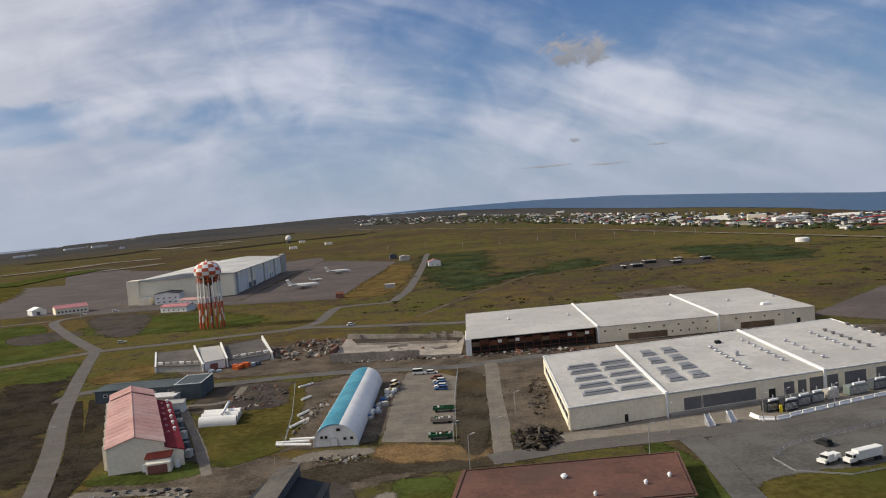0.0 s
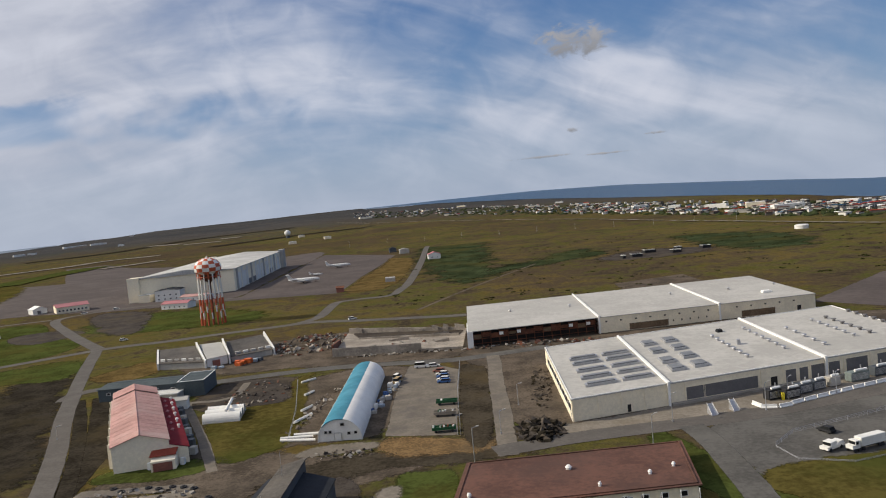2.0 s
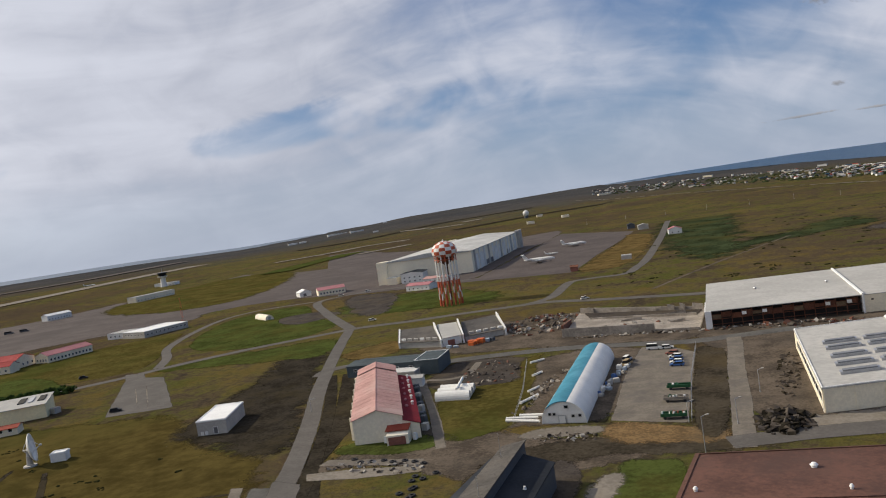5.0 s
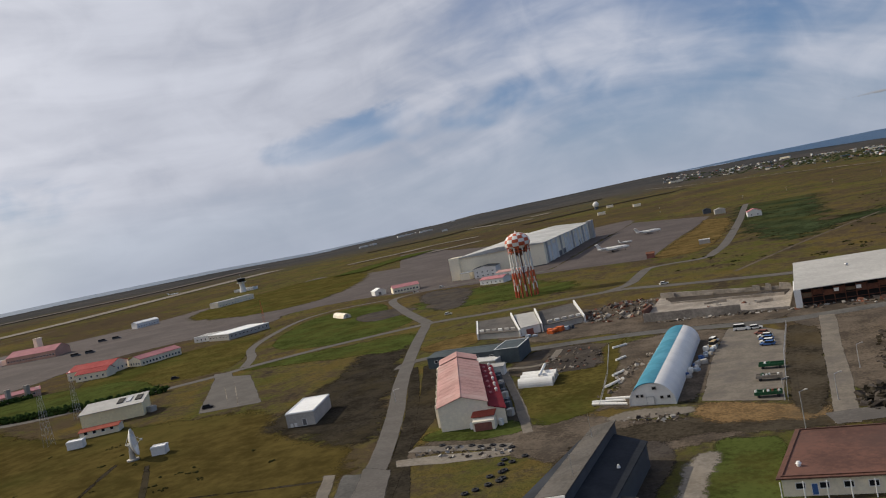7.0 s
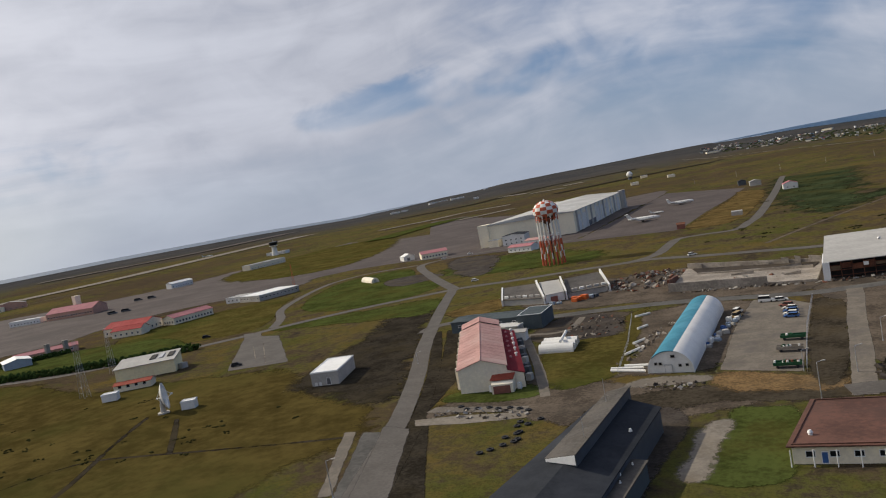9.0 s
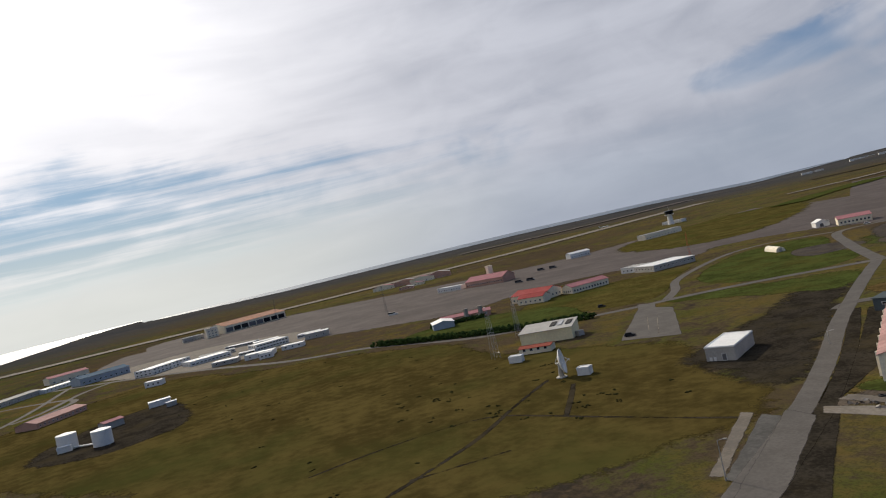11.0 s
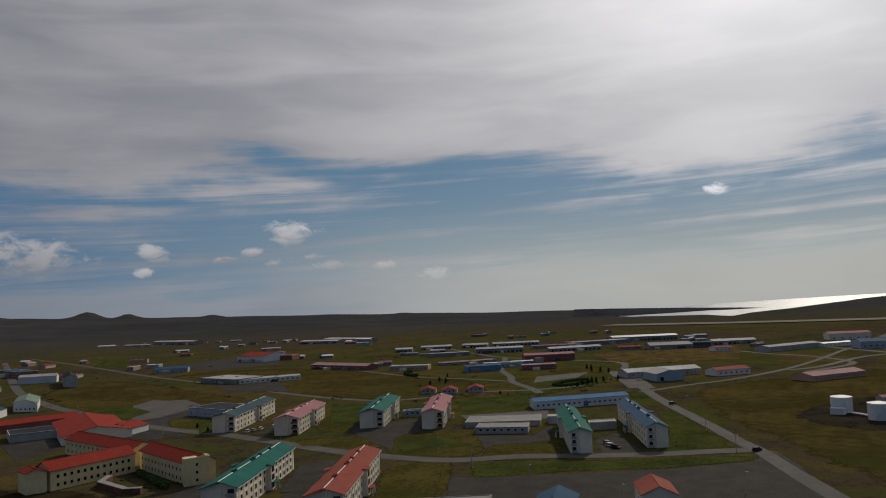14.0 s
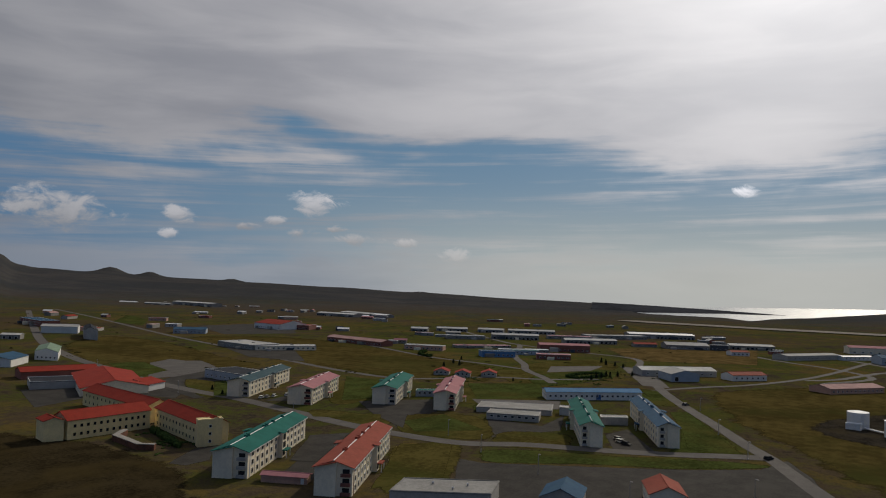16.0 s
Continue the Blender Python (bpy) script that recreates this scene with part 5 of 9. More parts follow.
def warehouse_far():
    o, u, v, h = (-30.1, 301.2), (145.2, 30.5), (-6.6, 72.7), 6.5
    plan = Plan(o, u, v)
    ob = thing("warehouse", "long cream warehouse with one stripped rusty bay", "warehouse", *o, group="twin warehouses")
    shell(ob, plan, h, CREAM, shares=(0.367, 0, 1, 1))
    shell(ob, plan, h, GREY_WALL, shares=(0, 0.12, 0.365, 1), label="stripped inner wall")
    for a0, a1 in ((0, 0.367), (0.367, 0.715), (0.715, 1.0)):
        flat_roof(ob, plan, h, ROOF_GREY, None, 0.25, shares=(a0, 0, a1, 1))
    for a in (0.367, 0.715):
        fire_wall(ob, plan, a, h, TRIM)
    bm = bmesh.new()
    slab(bm, plan.rect(-0.004, -0.01, 0.012, 0.3), 0, h + 0.2)
    part("end_wall", bm, TRIM, ob, "white end wall stub")
    # rusty frame of the open bay
    for k in range(15):
        bm = bmesh.new()
        c = plan.at(0.012 + 0.0245 * k, 0.012)
        rod(bm, (*c, 0), (*c, h), 0.16, sides=4)
        c2 = plan.at(0.012 + 0.0245 * k, 0.11)
        rod(bm, (*c, h - 0.3), (*c2, h - 0.3), 0.14, sides=4)
        part("steel_post", bm, RUST, ob, "rust-red bare steel post")
    for z in (1.3, 3.2, 5.0, h - 0.1):
        bm = bmesh.new()
        rod(bm, (*plan.at(0.0, 0.012), z), (*plan.at(0.365, 0.012), z), 0.13, sides=4)
        part("steel_rail", bm, RUST, ob, "rust-red bare steel rail")
    # near-black wall: the open bay's inner shade is painted on it
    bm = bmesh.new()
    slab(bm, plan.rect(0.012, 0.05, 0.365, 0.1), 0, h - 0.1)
    part("back_wall", bm, DARK_OPEN, ob, "stripped inner wall")
    for k in range(14):
        a0 = 0.0135 + 0.0245 * k
        bm = bmesh.new()
        slab(bm, plan.rect(a0, 0.014, a0 + 0.0215, 0.018), 3.3 + 0.5 * (k % 3 == 1), 5.0 + 0.7 * (k % 2))
        part("cladding_panel", bm, RUST if k % 4 else BROWN_INTERIOR, ob, "rusty hanging cladding panel")
    for k in (3, 5, 11, 13):
        c = plan.at(0.012 + 0.0245 * k, 0.004)
        bm = bmesh.new()
        cuboid(bm, c.x, c.y - 0.2, 4.2, c.x + 1.6, c.y, 5.4)
        part("hung_panel", bm, WHITE, ob)
    # cream bays: high small windows and wide openings
    for k in range(14):
        along = 57.5 + 6.25 * k
        if abs(along - 106) > 2:
            opening(ob, plan, "f", along, 4.3, 1.1, 0.8, GLASS, CREAM)
    for k in range(5):
        opening(ob, plan, "f", 86 + 3.6 * k, 1.6, 0.7, 0.9, GLASS, CREAM)
    for along, w in ((75.5, 17.0), (123.0, 15.0)):
        opening(ob, plan, "f", along, 0.1, w, 2.9, BROWN_INTERIOR, CREAM, "loading_door", "wide opening with a brown interior")
    opening(ob, plan, "f", 141.0, 0.1, 2.0, 2.6, DARK_OPEN, CREAM, "door")
    for a, b in ((0.134, 0.562), (0.319, 0.506), (0.648, 0.539), (0.83, 0.487), (0.981, 0.493)):
        roof_vent(ob, plan, a, b, h + 0.25, 0.8)
    roof_box(ob, plan, 0.9, 0.22, h + 0.25, 4.0, 3.0, 1.0, TRIM, "air_unit")
    return ob


warehouse_near()
warehouse_far()


# ---- ruins beside them ----
def ruin():
    ob = thing("ruined_wall", "pale concrete floor slab and broken walls of a demolished bay", "ruin", -90, 303)
    bm = bmesh.new()
    slab(bm, [(2, 2), (57, -1), (55, 42), (-4, 52)], 0, 0.9)
    part("floor_slab", bm, OLD_CONCRETE, ob)
    bm = bmesh.new()
    slab(bm, [(6, 34), (53, 25), (54, 35.5), (0, 47)], 0.9, [1.1, 1.1, 1.3, 1.5])
    part("earth_bed", bm, DARK_GRAVEL, ob, "strip of dark earth along the back wall")
    bm = bmesh.new()
    slab(bm, [(5.6, 33), (53, 24), (53, 24.5), (5.8, 33.6)], 0.9, [1.5, 2.1, 2.1, 1.5])
    part("low_wall", bm, OLD_CONCRETE, ob, "low broken concrete kerb")
    for a, w, h in ((1, 3.0, 3.0), (17, 5, 1.2), (30, 4, 1.6), (39, 3, 2.8), (44.5, 2.2, 3.2), (50, 4.6, 3.0)):
        bm = bmesh.new()
        y = 48.5 - a * 0.212
        slab(bm, [(a, y), (a + w, y - 0.2 * w), (a + w, y - 0.2 * w + 0.7), (a, y + 0.7)], 0.9, [0.9 + h, 0.9 + h * 0.8, 0.9 + h * 0.8, 0.9 + h])
        part("wall_stump", bm, OLD_CONCRETE, ob)
    bm = bmesh.new()
    slab(bm, [(2, 0), (40, -1.5), (40, -0.9), (2, 0.6)], 0, 3.6)
    part("wall", bm, OLD_CONCRETE, ob)
    bm = bmesh.new()
    slab(bm, [(-3, 50), (54, 38), (54, 38.8), (-3, 50.8)], 0.9, [3.5, 2.2, 2.2, 3.5])
    part("wall", bm, OLD_CONCRETE, ob)
    bm = bmesh.new()
    slab(bm, [(1, 3), (-3, 30), (-2, 30), (2, 3)], 0, [4.6, 2.0, 2.0, 4.6])
    part("wall", bm, RUST, ob)
    for x, y, w in ((12, 8, 7), (30, 5, 5), (44, 12, 6), (22, 22, 9), (40, 30, 8)):
        bm = bmesh.new()
        slab(bm, [(x, y), (x + w, y + 0.6), (x + w - 0.5, y + 2.2), (x + 0.4, y + 1.8)], 0.9, [1.5, 2.3, 1.9, 1.3])
        part("rubble_block", bm, OLD_CONCRETE, ob)
    return ob


ruin()


def roofless_house():
    ob = thing("derelict_house", "row of derelict rooms with grey lean-to roofs and white dividing walls", "ruin", -165.5, 301)
    front = [Vector(p) for p in ((0, 1), (22.5, -1.5), (24.0, -1.2), (30.5, 5.0), (31.5, 6.5), (46.0, 17.5))]
    back = [Vector(p) for p in ((-10, 21), (6.0, 26.5), (8.0, 27), (17.0, 30.5), (19.0, 31), (32.0, 44))]
    for k, (z0, z1, m, w) in enumerate(((2.6, 5.0, SLATE_ROOF, GREY_WALL), (3.6, 5.2, ROOF_GREY, WHITE), (2.4, 5.0, SLATE_ROOF, GREY_WALL))):
        f0, f1, b0, b1 = front[2 * k], front[2 * k + 1], back[2 * k], back[2 * k + 1]
        bm = bmesh.new()
        slab(bm, [f0, f1, b1, b0], [z0, z0, z1, z1], [z0 + 0.2, z0 + 0.2, z1 + 0.2, z1 + 0.2])
        part("roof", bm, m, ob, "stained lean-to roof")
        d = (f1 - f0).normalized()
        n = Vector((-d.y, d.x))
        bm = bmesh.new()
        slab(bm, [f0 + n * 0.3, f1 + n * 0.3, f1 + n * 0.6, f0 + n * 0.6], 0, z0)
        part("wall", bm, w, ob)
        d = (b1 - b0).normalized()
        n = Vector((d.y, -d.x))
        bm = bmesh.new()
        slab(bm, [b0 + n * 0.6, b1 + n * 0.6, b1 + n * 0.3, b0 + n * 0.3], 0, z1 - 0.05)
        part("wall", bm, w, ob)
        length = (f1 - f0).length
        for j in range(int(length / 3.4)):
            c = f0 + (f1 - f0).normalized() * (2.2 + 3.4 * j)
            bm = bmesh.new()
            u, v = (f1 - f0).normalized(), (b0 - f0).normalized()
            if k != 1:
                slab(bm, [c + v * 3.0, c + u * 2.2 + v * 3.0, c + u * 2.2 + v * 4.6, c + v * 4.6], z0 + 0.4, z0 + 1.3)
                part("dormer", bm, GREY_WALL if (j + k) % 3 else WHITE, ob, "pale dormer frame")
            else:
                bm.free()
    for f, b, h0, h1 in ((front[1], back[1], 3.4, 6.8), (front[3], back[3], 4.0, 7.0), (front[5], back[5], 3.2, 6.6), (front[0], back[0], 2.8, 5.6)):
        d = (b - f).normalized()
        n = Vector((-d.y, d.x)) * 0.35
        bm = bmesh.new()
        slab(bm, [f + d * -0.6 - n + Vector((0.8, 0)), f + d * -0.6 + n + Vector((0.8, 0)), b + n + Vector((0.8, 0)), b - n + Vector((0.8, 0))], 0, [h0, h0, h1, h1])
        part("dividing_wall", bm, WHITE, ob, "white dividing wall")
    bm = bmesh.new()
    c, d = front[2] + Vector((1.6, 1.6)), (front[3] - front[2]).normalized()
    n = Vector((d.y, -d.x))
    slab(bm, [c, c + d * 3.2, c + d * 3.2 + n * 0.3, c + n * 0.3], 0, 2.6)
    part("door", bm, BRICK_RED, ob, "brick red boarded door")
    return ob


roofless_house()


def heap(name, label, x, y, rx, ry, h, n, mats, seed, size=(0.5, 2.6), group=""):
    """A pile of tumbled lumps and slabs."""
    rnd = random.Random(seed)
    bm = bmesh.new()
    for k in range(n):
        a, r = rnd.uniform(0, 6.28), math.sqrt(rnd.random())
        cx, cy = rx * r * math.cos(a), ry * r * math.sin(a)
        s = rnd.uniform(*size)
        top = h * (1 - r) + 0.2
        m = Matrix.Translation((cx, cy, rnd.uniform(0, top))) @ Euler((rnd.uniform(-0.6, 0.6), rnd.uniform(-0.6, 0.6), rnd.uniform(0, 3.1))).to_matrix().to_4x4() @ Matrix.Diagonal((s, s * rnd.uniform(0.3, 0.9), s * rnd.uniform(0.12, 0.5), 1))
        made = bmesh.ops.create_cube(bm, size=1.0, matrix=m)
        mi = rnd.randrange(len(mats))
        for v in made["verts"]:
            v.co += Vector((rnd.uniform(-0.12, 0.12), rnd.uniform(-0.12, 0.12), rnd.uniform(-0.08, 0.08))) * s
            for f in v.link_faces:
                f.material_index = mi
    ob = part(name, bm, mats)
    ob.location = (x, y, 0)
    return tagged(ob, label, "rubble", group, "stuff")


heap("rubble_heap", "grey rubble and broken concrete before the warehouse", -3, 189, 6, 10, 2.2, 150, [DARK_GRAVEL, DARK_SOIL, DARK_SOIL, RUBBLE], 3)
heap("rubble_heap", "heap of demolition rubble and scrap iron", -108, 338, 18, 26, 2.6, 220, [RUBBLE, RUST, CONCRETE, TIMBER], 4)
heap("rubble_heap", "scattered scrap and timber on dark soil", -100, 250, 12, 18, 0.3, 80, [RUBBLE, DARK_GRAVEL, RUST, RUBBLE, TIMBER], 5, (0.3, 1.6))
heap("rubble_heap", "scattered wreckage along the warehouse side", -2, 232, 3.5, 26, 0.5, 90, [RUBBLE, DARK_SOIL, DARK_GRAVEL, RUBBLE], 6, (0.4, 1.6))
heap("rubble_heap", "broken concrete along the demolished bay", -58, 300, 25, 1.6, 0.5, 70, [RUBBLE, CONCRETE, DARK_GRAVEL], 11, (0.4, 1.8))
heap("rubble_heap", "rubble by the vaulted hall", -52, 179, 9, 3.4, 0.25, 46, [RUBBLE, DARK_GRAVEL, RUBBLE, CONCRETE], 8, (0.3, 1.3))
heap("rubble_heap", "broken concrete along the stripped bay", -5, 300, 30, 4, 1.2, 110, [CONCRETE, RUST, RUBBLE], 9, (0.5, 2.2))
heap("rubble_heap", "scrap on the slab of the demolished bay", -62, 318, 20, 10, 1.4, 60, [CONCRETE, RUST, TIMBER], 10, (0.5, 2.2))
heap("rubble_heap", "pale planks and pipes beside the vaulted hall", -72, 222, 2.2, 34, 0.3, 60, [TIMBER, RUBBLE, CONCRETE, RUBBLE], 11, (0.4, 1.7))


# ---- brown-roofed building ----
def brown_house():
    o = (-19.5, 135.0)
    plan = Plan(o, (45.5, 6.6), (1.0, 23.5))
    ob = thing("office_building", "low cream building with a wide brown felt roof", "building", *o)
    shell(ob, plan, 3.2, CREAM)
    flat_roof(ob, plan, 3.2, ROOF_BROWN, ROOF_BROWN, 0.7)
    for a, b, r in ((0.47, 0.6, 0.75), (0.05, 0.2, 0.5), (0.82, 0.3, 0.45), (0.93, 0.42, 0.45), (0.6, 0.15, 0.4)):
        bm = bmesh.new()
        c = plan.at(a, b)
        rod(bm, (*c, 3.45), (*c, 3.9), r * 0.7, sides=12)
        rod(bm, (*c, 3.9), (*c, 4.3), r, r * 0.5, sides=12)
        part("roof_vent", bm, TRIM, ob, "white mushroom vent")
    openings(ob, plan, "f", 12, 1, 1.6, 1.2, 1.2, start=1, end=1)
    for k in (5, 20, 33):
        opening(ob, plan, "f", k, 0.1, 1.1, 2.1, BLUE_PAINT, TRIM, "door", "blue door")
    for k in range(14):
        c = plan.at(k / 13.0, -0.06)
        bm = bmesh.new()
        rod(bm, (*c, 0), (*c, 3.1), 0.1, sides=6)
        part("porch_post", bm, TRIM, ob)
    openings(ob, plan, "b", 10, 1, 1.6, 1.0, 1.4, start=1, end=1)
    openings(ob, plan, "r", 4, 1, 1.4, 1.1, 1.3, start=1, end=1)
    return ob


brown_house()


# ---- dark hall with a raised ridge ----
def dark_hall():
    ob = thing("dark_hall", "charcoal metal hall with a raised ribbed roof light along its ridge", "hall", -61.0, 98.0)
    nl, nr, fr, fl = Vector((0, 0)), Vector((18.6, -1.0)), Vector((15.2, 50.5)), Vector((0.8, 52.0))
    ridge_n, ridge_f = Vector((9.8, -0.5)), Vector((7.2, 51.2))
    bm = bmesh.new()
    slab(bm, [nl, nr, fr, fl], 0, 5.2)
    part("wall", bm, DARK_WALL, ob)
    for a, b, name in ((nl, fl, "roof"), (nr, fr, "roof")):
        out = Vector((-0.4 if a is nl else 0.4, 0))
        bm = bmesh.new()
        slab(bm, [a + out, b + out, ridge_f + Vector((0, 0.3)), ridge_n], [5.2, 5.2, 6.9, 6.9], [5.4, 5.4, 7.1, 7.1])
        part(name, bm, ROOF_DARK, ob, "charcoal sloping metal roof")
    bm = bmesh.new()
    slab(bm, [fl, fr, ridge_f], 5.2, [5.2, 5.2, 6.9])
    part("gable", bm, DARK_WALL, ob)
    # raised part along the ridge, its roof falling to the west
    m = [Vector(p) for p in ((5.2, 17.6), (11.3, 16.2), (8.4, 53.4), (3.2, 53.8))]
    bm = bmesh.new()
    slab(bm, m, 5.5, [7.3, 8.8, 8.8, 7.3])
    monitor = part("roof_monitor", bm, DARK_WALL, ob, "raised charcoal clerestory")
    grow = [m[0] + Vector((-0.3, -0.4)), m[1] + Vector((0.3, -0.4)), m[2] + Vector((0.3, 0.3)), m[3] + Vector((-0.3, 0.3))]
    bm = bmesh.new()
    slab(bm, grow, [7.3, 8.85, 8.85, 7.3], [7.55, 9.1, 9.1, 7.55])
    part("monitor_roof", bm, SLATE_ROOF, monitor, "slate-grey ribbed roof")
    for k in range(1, 24):
        p, q = grow[0].lerp(grow[3], k / 24), grow[1].lerp(grow[2], k / 24)
        bm = bmesh.new()
        rod(bm, (*p, 7.57), (*q, 9.12), 0.05, sides=4)
        part("roof_seam", bm, SLATE_ROOF, monitor)
    bm = bmesh.new()
    slab(bm, [m[0] + Vector((-0.1, -0.5)), m[1] + Vector((0.1, -0.5)), m[1] + Vector((0.1, -0.42)), m[0] + Vector((-0.1, -0.42))], [7.0, 7.2, 7.2, 7.0], [7.45, 8.95, 8.95, 7.45])
    part("end_fascia", bm, TRIM, monitor, "pale tapering end board")
    # low annex on the east side
    bm = bmesh.new()
    slab(bm, [(15.2, 8.0), (20.6, 7.6), (19.6, 26.6), (14.6, 27.0)], 0, 3.7)
    annex = part("annex", bm, SLATE_TEAL, ob, "low grey-green annex")
    bm = bmesh.new()
    slab(bm, [(15.0, 7.7), (20.9, 7.3), (19.9, 26.9), (14.5, 27.3)], 3.7, 3.95)
    part("annex_roof", bm, SLATE_ROOF, annex, "grey felt roof")
    bm = bmesh.new()
    rod(bm, (17.0, 20.0, 3.95), (17.0, 20.0, 4.5), 0.35, 0.25, 8)
    part("roof_vent", bm, TRIM, annex)
    for x, y, h in ((17.8, 24.6, 0.12), (18.2, 17.0, 0.12), (14.3, 35.0, 0.2)):
        bm = bmesh.new()
        rod(bm, (x, y, 3.9 if y < 30 else 6.0), (x, y, 4.4 if y < 30 else 6.6), h * 2, h, 8)
        part("roof_vent", bm, WHITE, ob)
    for x, y, z in ((9.9, 24.0, 4.4), (6.2, 45.0, 5.0)):
        bm = bmesh.new()
        rod(bm, (x, y, 8.4), (x, y, 8.4 + z), 0.05, 0.03, 6)
        part("antenna", bm, STEEL, ob, "thin steel aerial")
    return ob


dark_hall()


# ---- red-roofed hall ----
def red_hall():
    o = (-110.2, 173.8)
    u, v = (17.6, 6.5), (-34.0, 59.0)
    plan = Plan(o, u, v)
    ob = thing("red_hall", "cream gabled hall with faded red metal roof and lean-to", "hall", *o)
    share = 0.74
    shell(ob, plan, 6.7, OFFWHITE, "v", 2.2, shares=(0, 0, share, 1))
    gable_roof(ob, plan, 6.7, 2.2, ROOF_PINK, "v", 0.35, shares=(0, 0, share, 0.845), label="faded red ribbed metal roof")
    gable_roof(ob, plan, 7.0, 2.2, ROOF_PINK, "v", 0.1, shares=(0.01, 0.86, share, 1.0), label="faded red ribbed metal roof")
    # standing seams
    for e in (0, 1):
        for k in range(14):
            b = 0.012 + 0.832 * k / 13
            p, q = plan.at(-0.02 + e * (share + 0.04), b), plan.at(share / 2, b)
            bm = bmesh.new()
            rod(bm, (*p, 6.85), (*q, 9.115), 0.025, sides=4)
            part("roof_seam", bm, ROOF_PINK, ob)
    # lower far end
    bm = bmesh.new()
    slab(bm, plan.rect(share, 0.0, 0.98, 0.86), 0, [5.4, 4.0, 4.0, 5.4])
    part("lean_to", bm, OFFWHITE, ob)
    bm = bmesh.new()
    slab(bm, plan.rect(share, -0.004, 1.0, 0.87), [5.45, 4.05, 4.05, 5.45], [5.65, 4.25, 4.25, 5.65])
    part("lean_to_roof", bm, ROOF_DARKRED, ob, "dark red lean-to roof")
    for k in range(12):
        a, b = (0.83, 0.93)[k % 2], 0.22 + 0.055 * k
        c = plan.at(a, b)
        bm = bmesh.new()
        rod(bm, (*c, 4.3), (*c, 5.4), 0.3, sides=8)
        rod(bm, (*c, 5.4), (*c, 5.75), 0.55, 0.3, 8)
        part("roof_vent", bm, WHITE if k % 2 else ROOF_ROSE, ob, "small pale roof cowl")
    for k in range(9):
        c = plan.at(1.06, 0.1 + 0.09 * k)
        bm = bmesh.new()
        cuboid(bm, c.x - 0.7, c.y - 0.9, 0, c.x + 0.9, c.y + 0.9, 2.0 + 0.5 * (k % 2))
        part("side_bay", bm, DARK_WALL if k % 3 else GREY_WALL, ob)
    for k in range(7):
        c = plan.at(-0.02, 0.08 + 0.13 * k)
        bm = bmesh.new()
        cuboid(bm, c.x - 0.5, c.y - 0.4, 0, c.x + 0.4, c.y + 0.4, 6.3)
        part("buttress", bm, OFFWHITE, ob)
    # porch on the gable
    porch = plan.at(0.52, -0.002)
    bm = bmesh.new()
    slab(bm, [porch + Vector(p) for p in ((0, 0), (5.6, 2.0), (6.6, -1.6), (1.0, -3.6))], 0, [3.9, 3.9, 2.6, 2.6])
    part("porch", bm, OFFWHITE, ob)
    bm = bmesh.new()
    slab(bm, [porch + Vector(p) for p in ((-0.3, 0.1), (5.8, 2.2), (6.3, -0.4), (0.2, -2.5))], [4.3, 4.3, 3.4, 3.4], [4.5, 4.5, 3.6, 3.6])
    part("porch_roof", bm, ROOF_ORANGE, ob, "orange-red porch roof")
    bm = bmesh.new()
    slab(bm, [porch + Vector(p) for p in ((1.6, -3.5), (5.9, -1.9), (5.85, -2.0), (1.55, -3.62))], 0.1, 2.2)
    part("porch_door", bm, BRICK_RED, ob, "dark red double door")
    for side in (-0.6, 6.9):
        bm = bmesh.new()
        c = porch + Vector((side, side * 0.35 - 0.8))
        cuboid(bm, c.x - 0.5, c.y - 0.5, 0, c.x + 0.5, c.y + 0.5, 1.8)
        part("planter", bm, TRIM, ob)
    return ob


red_hall()

building("grey_shed", "long slate-teal metal shed behind the red hall", "shed", (-161.0, 251.0), (31.0, 3.0), (1.0, 13.0), 4.4, SLATE_TEAL, TEAL_ROOFING, 0.8, "u", wins=(("f", 5, 1, 1.6, 1.0, 2.2, 2.7),))
building("grey_shed", "taller slate-teal shed with flat roof", "shed", (-130.5, 250.5), (9.5, 1.2), (-2.5, 16.0), 5.2, SLATE_TEAL, TEAL_ROOFING)
building("lean_to", "pale low lean-to against the slate shed", "lean-to", (-143.0, 243.5), (15.0, 1.6), (-0.6, 7.0), 2.5, GREY_WALL, ROOF_PALE)
building("white_shed", "small white shed with grey roof", "shed", (-124.0, 232.5), (5.0, 1.0), (-1.0, 4.0), 3.2, WHITE, ROOF_GREY, 0.6)


# ---- vaulted hall ----
def vault(parent, plan, w0, w1, h, material, cut=(0.0, 1.0), name="vault", label="", b0=0.0, b1=1.0, thick=0.2, sides=20):
    """A barrel roof over the shares w0..w1 of u, running along v; cut: the part of its arch."""
    bm = bmesh.new()
    rings = []
    for b in (b0, b1):
        outer, inner = [], []
        for k in range(sides + 1):
            t = math.pi * (1 - (cut[0] + (cut[1] - cut[0]) * k / sides))
            for row, sc in ((outer, 1.0), (inner, 1.0 - thick / h)):
                mid, half = (w0 + w1) / 2, (w1 - w0) / 2
                c = plan.at(mid + half * math.cos(t) * sc, b)
                row.append(bm.verts.new((*c, h * math.sin(t) ** 0.86 * sc if math.sin(t) > 0 else 0)))
        rings.append((outer, inner))
    (o0, i0), (o1, i1) = rings
    for k in range(sides):
        bm.faces.new((o0[k], o0[k + 1], o1[k + 1], o1[k]))
        bm.faces.new((i0[k], i1[k], i1[k + 1], i0[k + 1]))
        bm.faces.new((o0[k], i0[k], i0[k + 1], o0[k + 1]))
        bm.faces.new((o1[k], o1[k + 1], i1[k + 1], i1[k]))
    return part(name, bm, material, parent, label, smooth=False)


